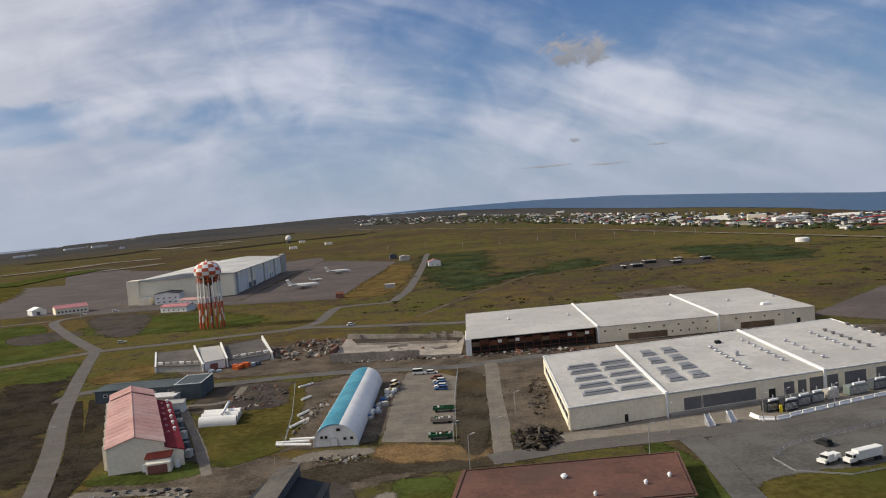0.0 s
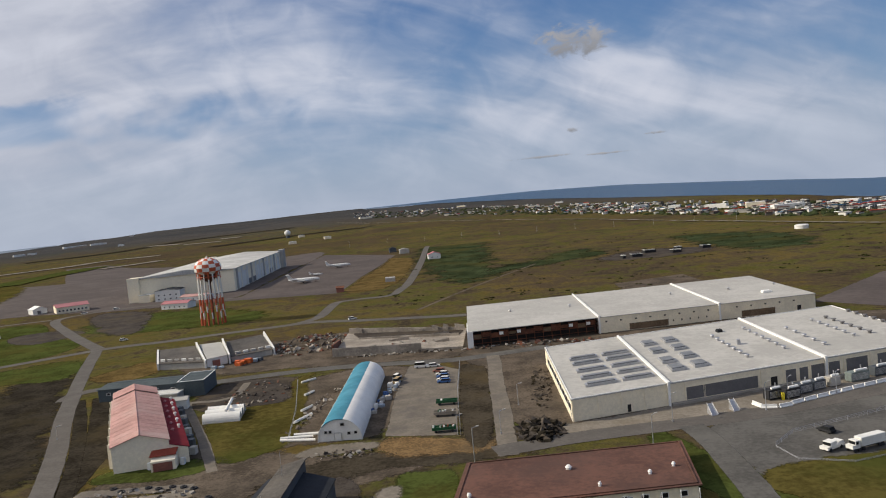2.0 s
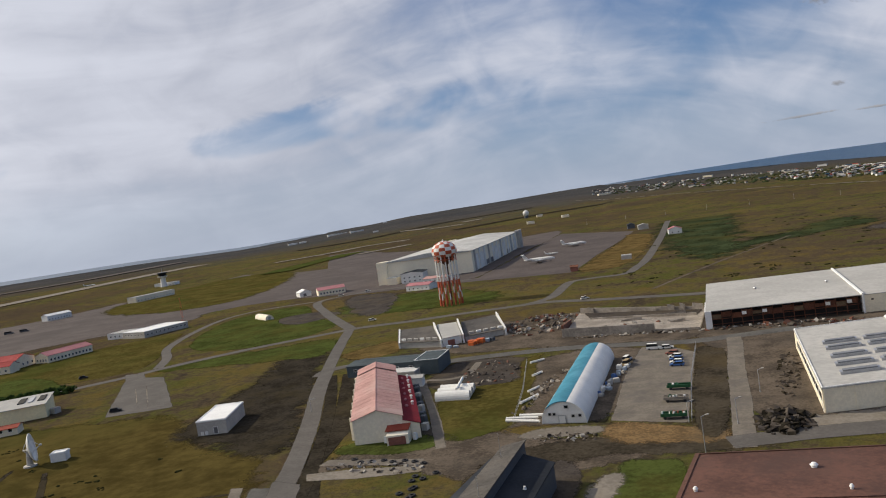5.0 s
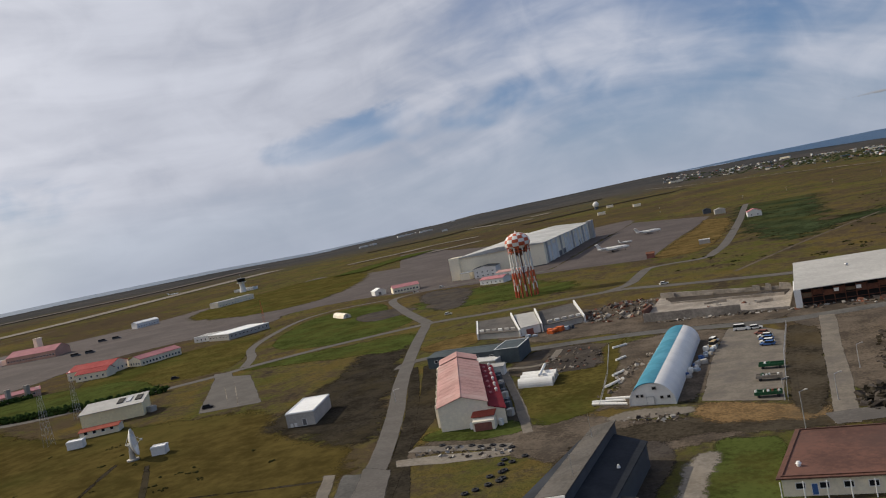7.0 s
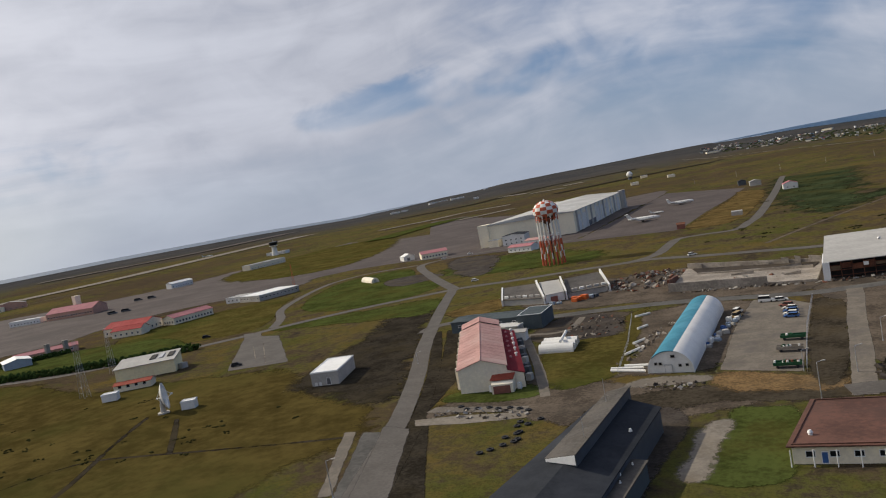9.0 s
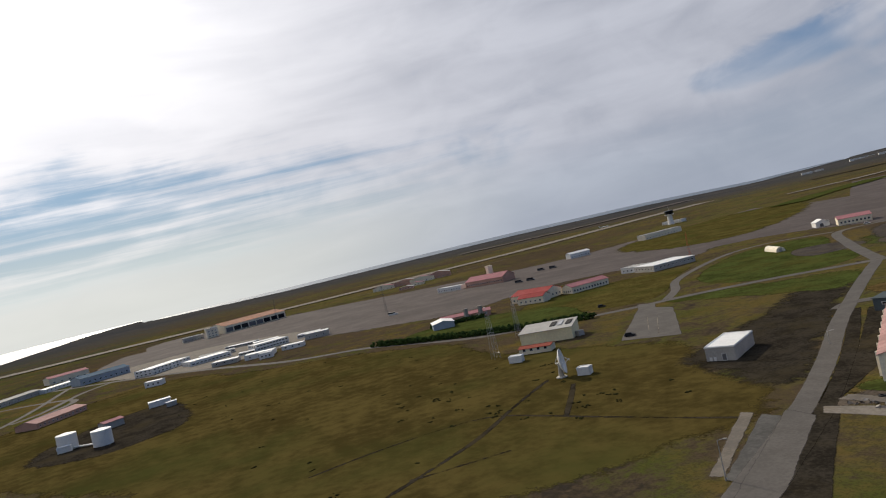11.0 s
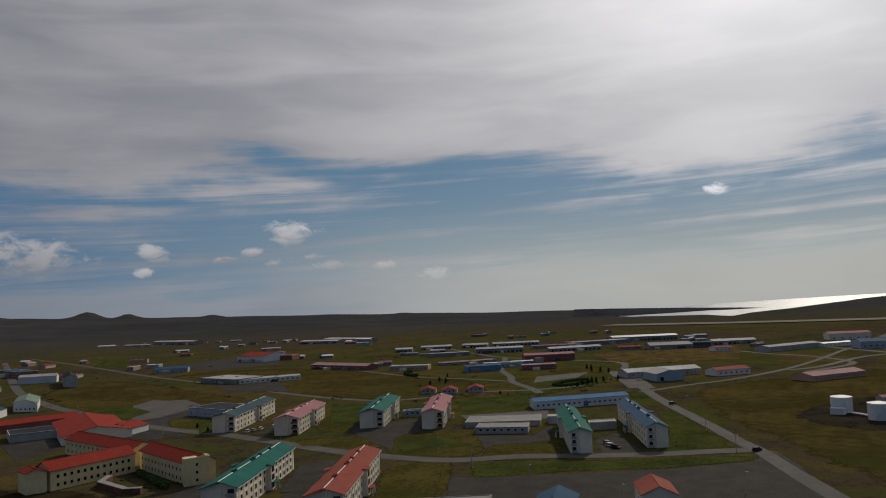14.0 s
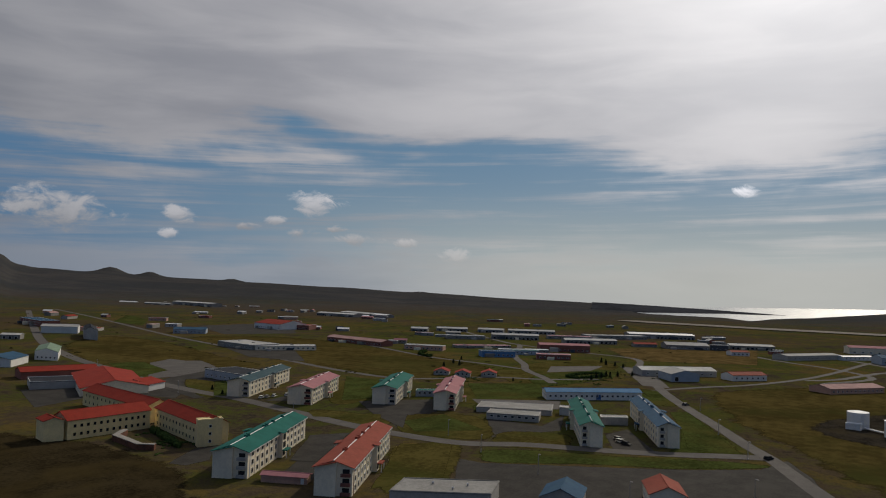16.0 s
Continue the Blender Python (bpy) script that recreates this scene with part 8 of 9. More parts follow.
building("red_house", "small house with orange-red roof", "house", (-212.0, -53.6), (-3.6, 9.2), (-14.0, -5.6), 4.6, CREAM, ROOF_ORANGE, 2.2, "v", wins=(("f", 3, 1, 1.2, 1.4, 1.2, 3.0), ("l", 5, 1, 1.2, 1.4, 1.2, 3.0)))
building("container_hut", "long low hut with salmon roof", "hut", (-172.4, -160.0), (-5.2, 13.4), (-4.4, -2.0), 2.1, PINK_WALL, ROOF_ROSE, 0.6, "u", doors=(("f", 13.0, 1.0, 1.7, WHITE),))


# ---- red-roofed angular building ----
def red_complex():
    ob = thing("hostel", "long yellow two-storey hostel with red roofs in angled wings", "hostel", -173.9, -256.3)
    wings = [((0, 0), (-34.0, 3.0), (-2.0, -12.0), 7.2, 12), ((-22.0, 45.0), (-15.5, -43.5), (-10.5, 3.0), 7.6, 13), ((-52.0, -66.0), (13.5, 60.0), (-12.0, 3.0), 6.8, 14)]
    for k, (o, u, v, h, n) in enumerate(wings):
        sub = Plan(o, u, v)
        holder = new("wing")
        holder.parent = ob
        holder.location = (*o, 0)
        tagged(holder, "yellow wing with red metal roof")
        shell(holder, sub, h, YELLOW, "u", 2.6)
        gable_roof(holder, sub, h, 2.6, ROOF_RED, "u", 0.5)
        openings(holder, sub, "f", n, 2, 1.3, 1.4, 1.2, 3.0, 1.5, 1.5, frame=YELLOW)
        openings(holder, sub, "b", n, 2, 1.3, 1.4, 1.2, 3.0, 1.5, 1.5, frame=YELLOW)
        openings(holder, sub, "l", 1, 3, 1.1, 1.3, 0.9, 2.5, 5.0, 1.5, frame=YELLOW)
    return ob


red_complex()
building("stair_tower", "yellow stair tower with small red roof", "tower", (-173.0, -257.0), (-2.6, -8.5), (6.0, -3.0), 7.4, YELLOW, ROOF_RED, 1.2, "u", wins=(("f", 2, 2, 1.1, 1.3, 1.2, 3.0),))
building("stair_tower", "tall yellow gable end with three windows and a flat top", "tower", (-194.0, -211.0), (-8.5, 3.6), (-2.4, -3.6), 9.4, YELLOW, YELLOW, wins=(("f", 1, 3, 1.1, 1.2, 1.2, 2.7),), kerb=YELLOW)
building("canteen", "low hall with wide red roof behind the hostel", "hall", (-240.0, -345.0), (-36.0, -60.0), (-30.0, 14.0), 4.0, CREAM, ROOF_RED, 3.4, "u", wins=W1(12))
building("canteen", "white gabled annex of the red-roofed hall", "hall", (-268.0, -352.0), (-6.0, 16.0), (-14.0, -4.0), 3.6, WHITE, ROOF_RED, 2.2, "v", wins=W1(4))
building("dark_shed", "dark flat-roofed shed with pale wall", "shed", (-238.0, -384.0), (-22.0, 12.0), (-11.0, -20.0), 3.8, GREY_WALL, ROOF_DARK)
building("red_shed", "long low shed with red roof", "shed", (-258.0, -425.0), (-40.0, 14.0), (-6.0, -16.0), 4.2, BRICK_RED, ROOF_RED, 2.0, "u")
building("green_hall", "hall with pale green roof and white gable", "hall", (-325.0, -520.0), (-6.0, 18.0), (-30.0, -42.0), 6.0, WHITE, surface("pale_green_roof", (0.16, 0.24, 0.15), 0.6), 2.4, "v", wins=W1(5))
building("blue_shed", "blue-roofed shed with white gable", "shed", (-277.3, -505.0), (-10.1, 19.9), (-24.0, -20.0), 5.0, WHITE, ROOF_BLUE, 2.2, "v")
building("dark_hall", "slate hall with white gable end", "hall", (-464.3, -664.7), (2.0, 24.0), (-34.0, -50.0), 9.0, GREY_WALL, ROOF_DARK, 3.0, "v")
building("dark_hall", "white shed with dark roof", "shed", (-480.5, -760.0), (-22.0, 30.0), (-12.0, -14.0), 7.0, WHITE, ROOF_GREY, 2.0, "u")
building("dark_hall", "low slate building by a lot", "building", (-335.6, -360.4), (6.0, 37.0), (-22.0, 4.0), 4.9, BLUE_WALL, ROOF_DARK, wins=W1(8))
building("grey_hut_hall", "grey hall with dark door and pale gable", "hall", (-531.3, -120.4), (-14.0, 16.0), (-20.0, -14.0), 5.2, BLUE_WALL, ROOF_GREY, 2.4, "v", doors=(("f", 4.0, 3.0, 3.2, DARK_OPEN),))
building("long_white_hall", "long grey hall with weathered pale roof", "hall", (-552.0, -146.0), (-34.0, 46.0), (-18.0, -12.0), 4.2, GREY_WALL, ROOF_PALE, 1.8, "u", wins=W1(8))
building("orange_house", "salmon-roofed building with white annex", "building", (-567.9, -85.9), (-20.0, 20.0), (-9.5, -9.8), 4.0, WHITE, ROOF_ORANGE, 1.8, "u", wins=W1(6))
for k, (x, y) in enumerate(((-449, -262), (-450, -246), (-462, -232))):
    building("row_house", "white house with small red gable roof", "house", (x, y), (-5.2, 9.0), (-11.0, -5.0), 2.5, GREY_WALL, ROOF_RED, 1.9, "v", group="red-gabled houses", wins=W1(3))

# ---- farther rows of halls ----
FAR_ROWS = [
    ("far_hall", "red-roofed hall with white gable", (-742.4, -708.5), (9.3, 52.0), (-40, 10), 9.0, WHITE, ROOF_RED, 4.5),
    ("far_hall", "brick-red shed", (-753.0, -668.0), (-10.4, 34.0), (-24, -7), 7.4, BRICK_RED, ROOF_ORANGE, 0),
    ("far_hall", "long white-roofed hall", (-1140.0, -928.6), (6.9, 92.4), (-25, 2), 7.0, FAR_WALL, ROOF_WHITE, 2.4),
    ("far_hall", "long white-roofed hall", (-1230.0, -940.0), (40.0, 100.0), (-22, 12), 7.0, FAR_WALL, ROOF_WHITE, 2.4),
    ("far_hall", "long white-roofed hall", (-1197.6, -856.9), (20.0, 62.0), (-18, 8), 6.6, FAR_WALL, ROOF_WHITE, 2.4),
    ("far_hall", "long pale hall", (-1232.9, -1438.9), (31.0, 163.7), (-25, 5), 12.0, FAR_WALL, ROOF_WHITE, 2.4),
    ("far_hall", "long brown-red barracks", (-640.0, -506.1), (20.0, 84.0), (-14, 4), 5.5, BRICK_RED, ROOF_PINK, 2.0),
    ("far_hall", "row of salmon brick garages", (-613.0, -391.1), (-10.2, 36.8), (-13, -4), 5.4, PINK_WALL, ROOF_GREY, 0),
    ("far_hall", "grey flat-roofed workshops", (-506.3, -528.2), (11.0, 53.1), (-29, 6), 5.6, FAR_WALL, ROOF_GREY, 0),
    ("far_hall", "pale workshop with dark openings", (-497.3, -473.0), (-40.1, 36.0), (-14, -14), 4.6, CREAM, ROOF_GREY, 0),
    ("far_hall", "white shed", (-869.7, -544.6), (-6.6, 22.2), (-14, -6), 5.3, FAR_WALL, ROOF_WHITE, 2.4),
    ("far_hall", "white shed", (-903.8, -522.7), (-20.6, 36.3), (-12, -9), 5.4, FAR_WALL, ROOF_WHITE, 2.4),
    ("far_hall", "long grey barracks", (-774.4, -435.3), (-25.1, 38.4), (-11, -8), 5.3, FAR_WALL, ROOF_GREY, 0),
    ("far_hall", "white shed", (-932.9, -475.3), (-9.5, 34.3), (-15, -4), 5.5, FAR_WALL, ROOF_WHITE, 2.4),
    ("far_hall", "long white barracks", (-822.5, -399.7), (-24.9, 50.8), (-12, -7), 7.4, FAR_WALL, ROOF_WHITE, 2.4),
    ("far_hall", "long white-roofed barracks", (-949.9, -435.9), (-30.0, 56.2), (-12, -7), 5.4, FAR_WALL, ROOF_WHITE, 2.4),
    ("far_hall", "long pink-roofed barracks", (-886.4, -352.4), (-25.0, 49.1), (-13, -8), 5.0, FAR_WALL, ROOF_ROSE, 0),
    ("far_hall", "red-brown three-storey block", (-697.7, -286.1), (-22.3, 44.0), (-17, -10), 8.6, BRICK_RED, ROOF_ROSE, 1.4),
    ("far_hall", "long white barracks", (-828.0, -308.3), (-36.6, 50.3), (-11, -9), 5.6, FAR_WALL, ROOF_WHITE, 2.4),
    ("far_hall", "low red-brown building", (-615.7, -255.0), (-13.7, 26.1), (-12, -6), 5.4, BRICK_RED, ROOF_ROSE, 0),
    ("far_hall", "bright blue building", (-597.2, -299.3), (-18.6, 23.6), (-11, -9), 6.4, surface("bright_blue_wall", (0.10, 0.22, 0.42), 0.7), ROOF_BLUE, 0),
    ("far_hall", "green-roofed annex", (-641.6, -288.3), (-13.2, 19.3), (-9, -8), 4.8, BLUE_WALL, ROOF_TEAL, 0),
    ("far_hall", "low salmon-roofed building", (-666.8, -362.9), (-40.8, 41.0), (-9, -10), 3.0, FAR_WALL, ROOF_ROSE, 0),
    ("far_hall", "pale far hall", (-933.9, -317.3), (-50.7, 62.9), (-14, -14), 5.8, FAR_WALL, ROOF_GREY, 0),
    ("far_hall", "long white-roofed hall", (-1010.0, -285.0), (-32.1, 79.5), (-21, -13), 7.7, FAR_WALL, ROOF_WHITE, 2.4),
    ("far_hall", "grey hall with rounded roof", (-844.3, -196.5), (-18.5, 41.6), (-22, -12), 6.0, FAR_WALL, ROOF_GREY, 2.6),
    ("far_hall", "dark shed", (-866.7, -155.0), (-4.4, 18.4), (-15, -3), 7.4, DARK_WALL, ROOF_DARK, 0),
    ("far_hall", "pale hall with white roof", (-905.0, -140.0), (-20.3, 44.5), (-18, -9), 6.0, FAR_WALL, ROOF_WHITE, 2.4),
    ("far_hall", "small salmon shed", (-808.5, -123.5), (-8.9, 15.7), (-9, -7), 5.0, WHITE, ROOF_ORANGE, 1.4),
    ("far_hall", "blue-grey hall", (-585.6, -680.9), (-22.4, 27.1), (-15, -13), 6.0, BLUE_WALL, ROOF_BLUE, 2.0),
    ("far_hall", "brick building at the field's edge", (-560.0, -930.0), (24.0, 82.0), (-20, 6), 9.0, BRICK_RED, ROOF_BLUE, 0),
    ("far_hall", "white shed", (-407.6, -706.6), (-9.4, 15.5), (-10, -10), 5.6, FAR_WALL, ROOF_WHITE, 1.6),
    ("far_hall", "white far shed", (-1173.8, -1554.7), (-10.0, 46.4), (-12, -4), 6.0, FAR_WALL, ROOF_WHITE, 2.4),
    ("far_hall", "white far sheds", (-1161.1, -1448.8), (-12.5, 70.0), (-12, -2), 7.0, FAR_WALL, ROOF_WHITE, 2.4),
]
for k, (name, label, o, u, v, h, wall, roof, rise) in enumerate(FAR_ROWS):
    length = math.hypot(*u)
    tall = 2 if h > 8.4 and rise == 0 else 1
    if roof is ROOF_WHITE:
        # sheds with a row of wide doors under a pale roof
        row = ("f", max(3, int(length / 5.0)), 1, 2.9, 2.5, 0.2, 2.7)
        ob, plan = building(name, label + " among the far rows", "hall", o, u, v, h * 0.72, wall, ROOF_PALE if k % 4 else ROOF_WHITE, rise * 0.7, "u", group="far rows of halls", wins=(row,))
    else:
        ob, plan = building(name, label + " among the far rows", "hall", o, u, v, h * 0.76, wall, roof, rise, "u", group="far rows of halls", wins=(("f", max(3, int(length / 4.2)), tall, 1.9, 1.3, 1.2, 2.7),))
    d, n = Vector(u).normalized(), -Vector(v).normalized()
    for j in range(int(length / 22)):
        # porches and boxes standing out of the front, vents on the ridge
        p, w, e = plan.at((j + 0.3 + 0.4 * ((k * 7 + j * 3) % 5) / 5) / (length / 22), 0.0), 2.0 + (k + j) % 3, 2.0 + (k * 3 + j) % 4
        bm = bmesh.new()
        slab(bm, [p - d * w, p + d * w, p + d * w + n * e, p - d * w + n * e], 0, h * (0.34 + 0.08 * ((k + j) % 3)))
        part("porch", bm, (FAR_WALL, GREY_WALL, DARK_WALL, CREAM)[(k + j) % 4], ob)
        c, top = plan.at((j + 0.5) / (length / 22), 0.55), h * 0.74 + rise * 0.5
        bm = bmesh.new()
        cuboid(bm, c.x - 1.1, c.y - 1.1, top - 0.6, c.x + 1.1, c.y + 1.1, top + 0.9)
        part("roof_vent", bm, (STEEL, FAR_WALL)[j % 2], ob)
rng = random.Random(17)
for k in range(22):
    t = rng.random()
    a, r = 150 - 48 * t, rng.uniform(880, 1400)
    if 101 < a < 108 or (a < 100 and r > 1150):
        r *= 0.75
    x, y = -r * math.sin(radians(a)), r * math.cos(radians(a))
    ang = rng.choice((2.05, 0.5, 2.2, 2.0)) + rng.uniform(-0.1, 0.1)
    u = Vector((math.cos(ang), math.sin(ang))) * rng.uniform(8, 26)
    v = Vector((-u.y, u.x)).normalized() * rng.uniform(7, 12)
    building("far_shed", "small pale shed scattered among the far rows", "shed", (x, y), u, v, rng.uniform(2.6, 4.4), rng.choice((GREY_WALL, FAR_WALL, FAR_WALL, PINK_WALL, BRICK_RED)), rng.choice((ROOF_WHITE, ROOF_GREY, ROOF_PINK, ROOF_RED, ROOF_DARK)), rng.choice((0, 0, 1.6)), group="scattered far sheds", wins=W1(4))


CLUSTERS = ((-1292, -1677, 3), (-1277, -1554, 3), (-953, -1100, 2), (-1263, -1295, 3), (-1068, -1054, 3), (-1196, -1090, 4), (-1245, -1042, 3), (-1139, -820, 3), (-773, -674, 2), (-800, -611, 2), (-651, -432, 3), (-789, -483, 2), (-822, -458, 3), (-1284, -601, 2), (-1203, -477, 2), (-1270, -393, 2), (-1085, -251, 3), (-990, -193, 3), (-1078, -171, 3), (-887, -89, 2), (-667, -300, 3))
for cx, cy, n in CLUSTERS:
    away = math.hypot(cx, cy)
    for k in range(n):
        x, y = cx + rng.uniform(-0.03, 0.03) * away, cy + rng.uniform(-0.03, 0.03) * away
        ang = rng.choice((2.05, 0.5, 2.1)) + rng.uniform(-0.08, 0.08)
        u = Vector((math.cos(ang), math.sin(ang))) * rng.uniform(9, 24)
        v = Vector((-u.y, u.x)).normalized() * rng.uniform(7, 11)
        building("far_shed", "low grey outbuilding standing close to the far halls", "shed", (x, y), u, v, rng.uniform(2.4, 4.0), rng.choice((FAR_WALL, FAR_WALL, DARK_WALL, BRICK_RED, FAR_WALL)), rng.choice((ROOF_GREY, ROOF_GREY, ROOF_WHITE, ROOF_ROSE, ROOF_DARK)), rng.choice((0, 1.4)), group="outbuildings of the far halls", wins=W1(3))


def courtyard_wall():
    ob = thing("courtyard_shelter", "low dark angled wall with a pale flat top", "shelter", -180, -228)
    for pts in ([(-3.5, -16), (1.6, 4), (-0.6, 4.6), (-6.0, -15)], [(1.6, 4), (-1.5, 9.4), (-3.4, 8.2), (-0.6, 4.6)], [(-3.5, -16), (-12.3, -22), (-13.5, -20), (-6.0, -15)]):
        bm = bmesh.new()
        slab(bm, pts, 0, 2.0)
        part("wall", bm, RUST, ob)
        bm = bmesh.new()
        slab(bm, pts, 2.0, 2.2)
        part("coping", bm, CONCRETE, ob)


courtyard_wall()


# ---- trees ----
def tree(x, y, h, seed, label="dark conifer beside the lawn", broad=False):
    rnd = random.Random(seed)
    ob = thing("tree", label, "tree", x, y, 0, 0, "trees")
    bm = bmesh.new()
    rod(bm, (0, 0, 0), (0.1, 0.05, h * 0.55), 0.22, 0.12, 7)
    rod(bm, (0.1, 0.05, h * 0.55), (0.05, 0, h * 0.96), 0.12, 0.02, 6)
    for k in range(7):
        a, z = rnd.uniform(0, 6.28), h * (0.25 + 0.09 * k)
        rod(bm, (0.05, 0, z), (math.cos(a) * h * 0.22, math.sin(a) * h * 0.22, z + h * 0.06), 0.06, 0.02, 5)
    part("trunk", bm, BARK, ob)
    verts, faces = [], []
    for k in range(420):
        t = rnd.random() ** 0.8
        z = h * (0.14 + 0.86 * t)
        spread = (h * 0.30 * (1 - t) + 0.15) if not broad else h * 0.34 * math.sin(math.pi * min(0.98, 0.2 + 0.8 * t)) + 0.1
        a, r = rnd.uniform(0, 6.28), spread * math.sqrt(rnd.random())
        c = Vector((r * math.cos(a), r * math.sin(a), z + rnd.uniform(-0.3, 0.3)))
        s = rnd.uniform(0.25, 0.6)
        q = Euler((rnd.uniform(-1, 1), rnd.uniform(-1, 1), rnd.uniform(0, 6.28))).to_quaternion()
        base = len(verts)
        verts += [c + q @ Vector(p) * s for p in ((-0.5, 0, 0), (0.2, -0.45, 0.1), (0.9, 0, -0.12), (0.2, 0.45, 0.1))]
        faces.append((base, base + 1, base + 2, base + 3))
    me = bpy.data.meshes.new("crown")
    me.from_pydata(verts, [], faces)
    me.materials.append(LEAF)
    crown = new("crown", me)
    crown.parent = ob
    return ob


for k, (x, y, h) in enumerate(((-505.6, -165.3, 9), (-510, -163, 10), (-515.2, -161.4, 11), (-520, -160, 9), (-497, -166.2, 8), (-498.1, -281.9, 8), (-515.0, -277.5, 9), (-618.5, -194.1, 9), (-600, -180.7, 9), (-592.8, -172, 8), (-524.7, -288.3, 8), (-540, -150, 8), (-528, -157, 9),
                               (-606, -190, 8), (-625, -200, 9), (-560, -300, 6), (-455, -205, 4), (-300, -316, 5), (-292, -300, 4))):
    tree(x, y, h * 0.48, 40 + k)
hedge("dark oval hedge on the lawn", [(-500, -178), (-512, -170), (-530, -168), (-540, -176), (-525, -184), (-505, -186), (-500, -178)], 0.8, 1.2, 61)
hedge("shrubs in the hostel courtyard", [(-205, -248), (-200, -238), (-195, -226), (-190, -216)], 1.0, 1.4, 62)
hedge("low shrubs beside the far houses", [(-560, -330), (-575, -350), (-600, -360)], 1.5, 2.0, 63)
# ---- vehicles ----
def car(x, y, rz, paint, label, long=4.4, high=1.45, boxy=False):
    """A parked car or van, nose along +x."""
    ob = thing("car" if not boxy else "van", label, "car" if not boxy else "van", x, y, 0.1, rz, "parked vehicles")
    bm = bmesh.new()
    hl, w, waist = long / 2, 0.88, high * (0.56 if not boxy else 0.55)
    outline = [(-hl, 0.28), (hl, 0.28), (hl, waist * 0.75), (hl * 0.55, waist), (-hl, waist)]
    sides = [[bm.verts.new((px, e * w, pz)) for px, pz in outline] for e in (-1, 1)]
    bm.faces.new(sides[0][::-1])
    bm.faces.new(sides[1])
    for k in range(5):
        bm.faces.new((sides[0][k], sides[0][(k + 1) % 5], sides[1][(k + 1) % 5], sides[1][k]))
    part("body", bm, paint, ob)
    bm = bmesh.new()
    x0, x1 = (-hl * 0.9, hl * 0.5) if not boxy else (-hl, hl * 0.6)
    slab(bm, [(x0, -w * 0.94), (x1, -w * 0.94), (x1, w * 0.94), (x0, w * 0.94)], waist, waist + 0.02)
    low = [(x0, -w * 0.94), (x1, -w * 0.94), (x1, w * 0.94), (x0, w * 0.94)]
    tp = [(x0 + 0.25, -w * 0.8), (x1 - 0.55, -w * 0.8), (x1 - 0.55, w * 0.8), (x0 + 0.25, w * 0.8)]
    a = [bm.verts.new((*p, waist)) for p in low]
    b = [bm.verts.new((*p, high - 0.06)) for p in tp]
    for k in range(4):
        bm.faces.new((a[k], a[(k + 1) % 4], b[(k + 1) % 4], b[k]))
    part("glazing", bm, GLASS, ob)
    bm = bmesh.new()
    slab(bm, tp, high - 0.07, high)
    part("roof", bm, paint, ob)
    for sx in (-0.62, 0.62):
        for e in (-1, 1):
            bm = bmesh.new()
            rod(bm, (sx * hl, e * (w - 0.2), 0.32), (sx * hl, e * (w + 0.02), 0.32), 0.32, sides=12)
            part("wheel", bm, BLACK, ob)
    return ob


def lorry(x, y, rz):
    ob = thing("articulated_lorry", "white articulated lorry with a long box trailer", "lorry", x, y, 0.1, rz)
    bm = bmesh.new()
    cuboid(bm, 0, -1.2, 1.1, 8.6, 1.2, 3.5)
    bmesh.ops.bevel(bm, geom=[e for e in bm.edges], offset=0.12, segments=1, affect="EDGES")
    part("trailer", bm, WHITE, ob, "long white box trailer")
    bm = bmesh.new()
    cuboid(bm, -3.0, -1.15, 0.9, -2.0, 1.15, 1.9)
    cuboid(bm, -2.0, -1.15, 0.9, -0.4, 1.15, 3.0)
    part("cab", bm, WHITE, ob)
    bm = bmesh.new()
    cuboid(bm, -2.06, -1.05, 2.0, -2.0, 1.05, 2.8)
    for e in (-1, 1):
        cuboid(bm, -1.8, e * 1.15 - 0.03, 2.0, -0.9, e * 1.15 + 0.03, 2.7)
    part("cab_glass", bm, GLASS, ob)
    bm = bmesh.new()
    cuboid(bm, -2.8, -0.5, 0.6, 8.4, 0.5, 1.1)
    part("chassis", bm, BLACK, ob)
    for sx in (-2.3, -0.4, 0.8, 6.4, 7.5):
        for e in (-1, 1):
            bm = bmesh.new()
            rod(bm, (sx, e * 0.9, 0.5), (sx, e * 1.22, 0.5), 0.5, sides=14)
            part("wheel", bm, BLACK, ob)
    ob.scale = (0.8, 0.8, 0.8)


lorry(63.2, 163.6, 26)


def pickup(x, y, rz):
    ob = thing("pickup_truck", "white crew-cab utility truck", "truck", x, y, 0.1, rz)
    bm = bmesh.new()
    cuboid(bm, -3.0, -1.0, 0.45, 2.6, 1.0, 1.1)
    part("bed", bm, WHITE, ob)
    bm = bmesh.new()
    slab(bm, [(-0.4, -0.95), (1.5, -0.95), (1.5, 0.95), (-0.4, 0.95)], 1.1, [2.0, 1.9, 1.9, 2.0])
    part("cab", bm, WHITE, ob)
    bm = bmesh.new()
    slab(bm, [(1.5, -0.85), (1.62, -0.85), (1.62, 0.85), (1.5, 0.85)], 1.2, 1.8)
    part("windscreen", bm, GLASS, ob)
    bm = bmesh.new()
    cuboid(bm, -2.8, -0.9, 1.1, -1.2, 0.9, 1.6)
    part("tool_box", bm, WHITE, ob)
    for sx in (-1.9, 1.7):
        for e in (-1, 1):
            bm = bmesh.new()
            rod(bm, (sx, e * 0.8, 0.4), (sx, e * 1.02, 0.4), 0.4, sides=12)
            part("wheel", bm, BLACK, ob)


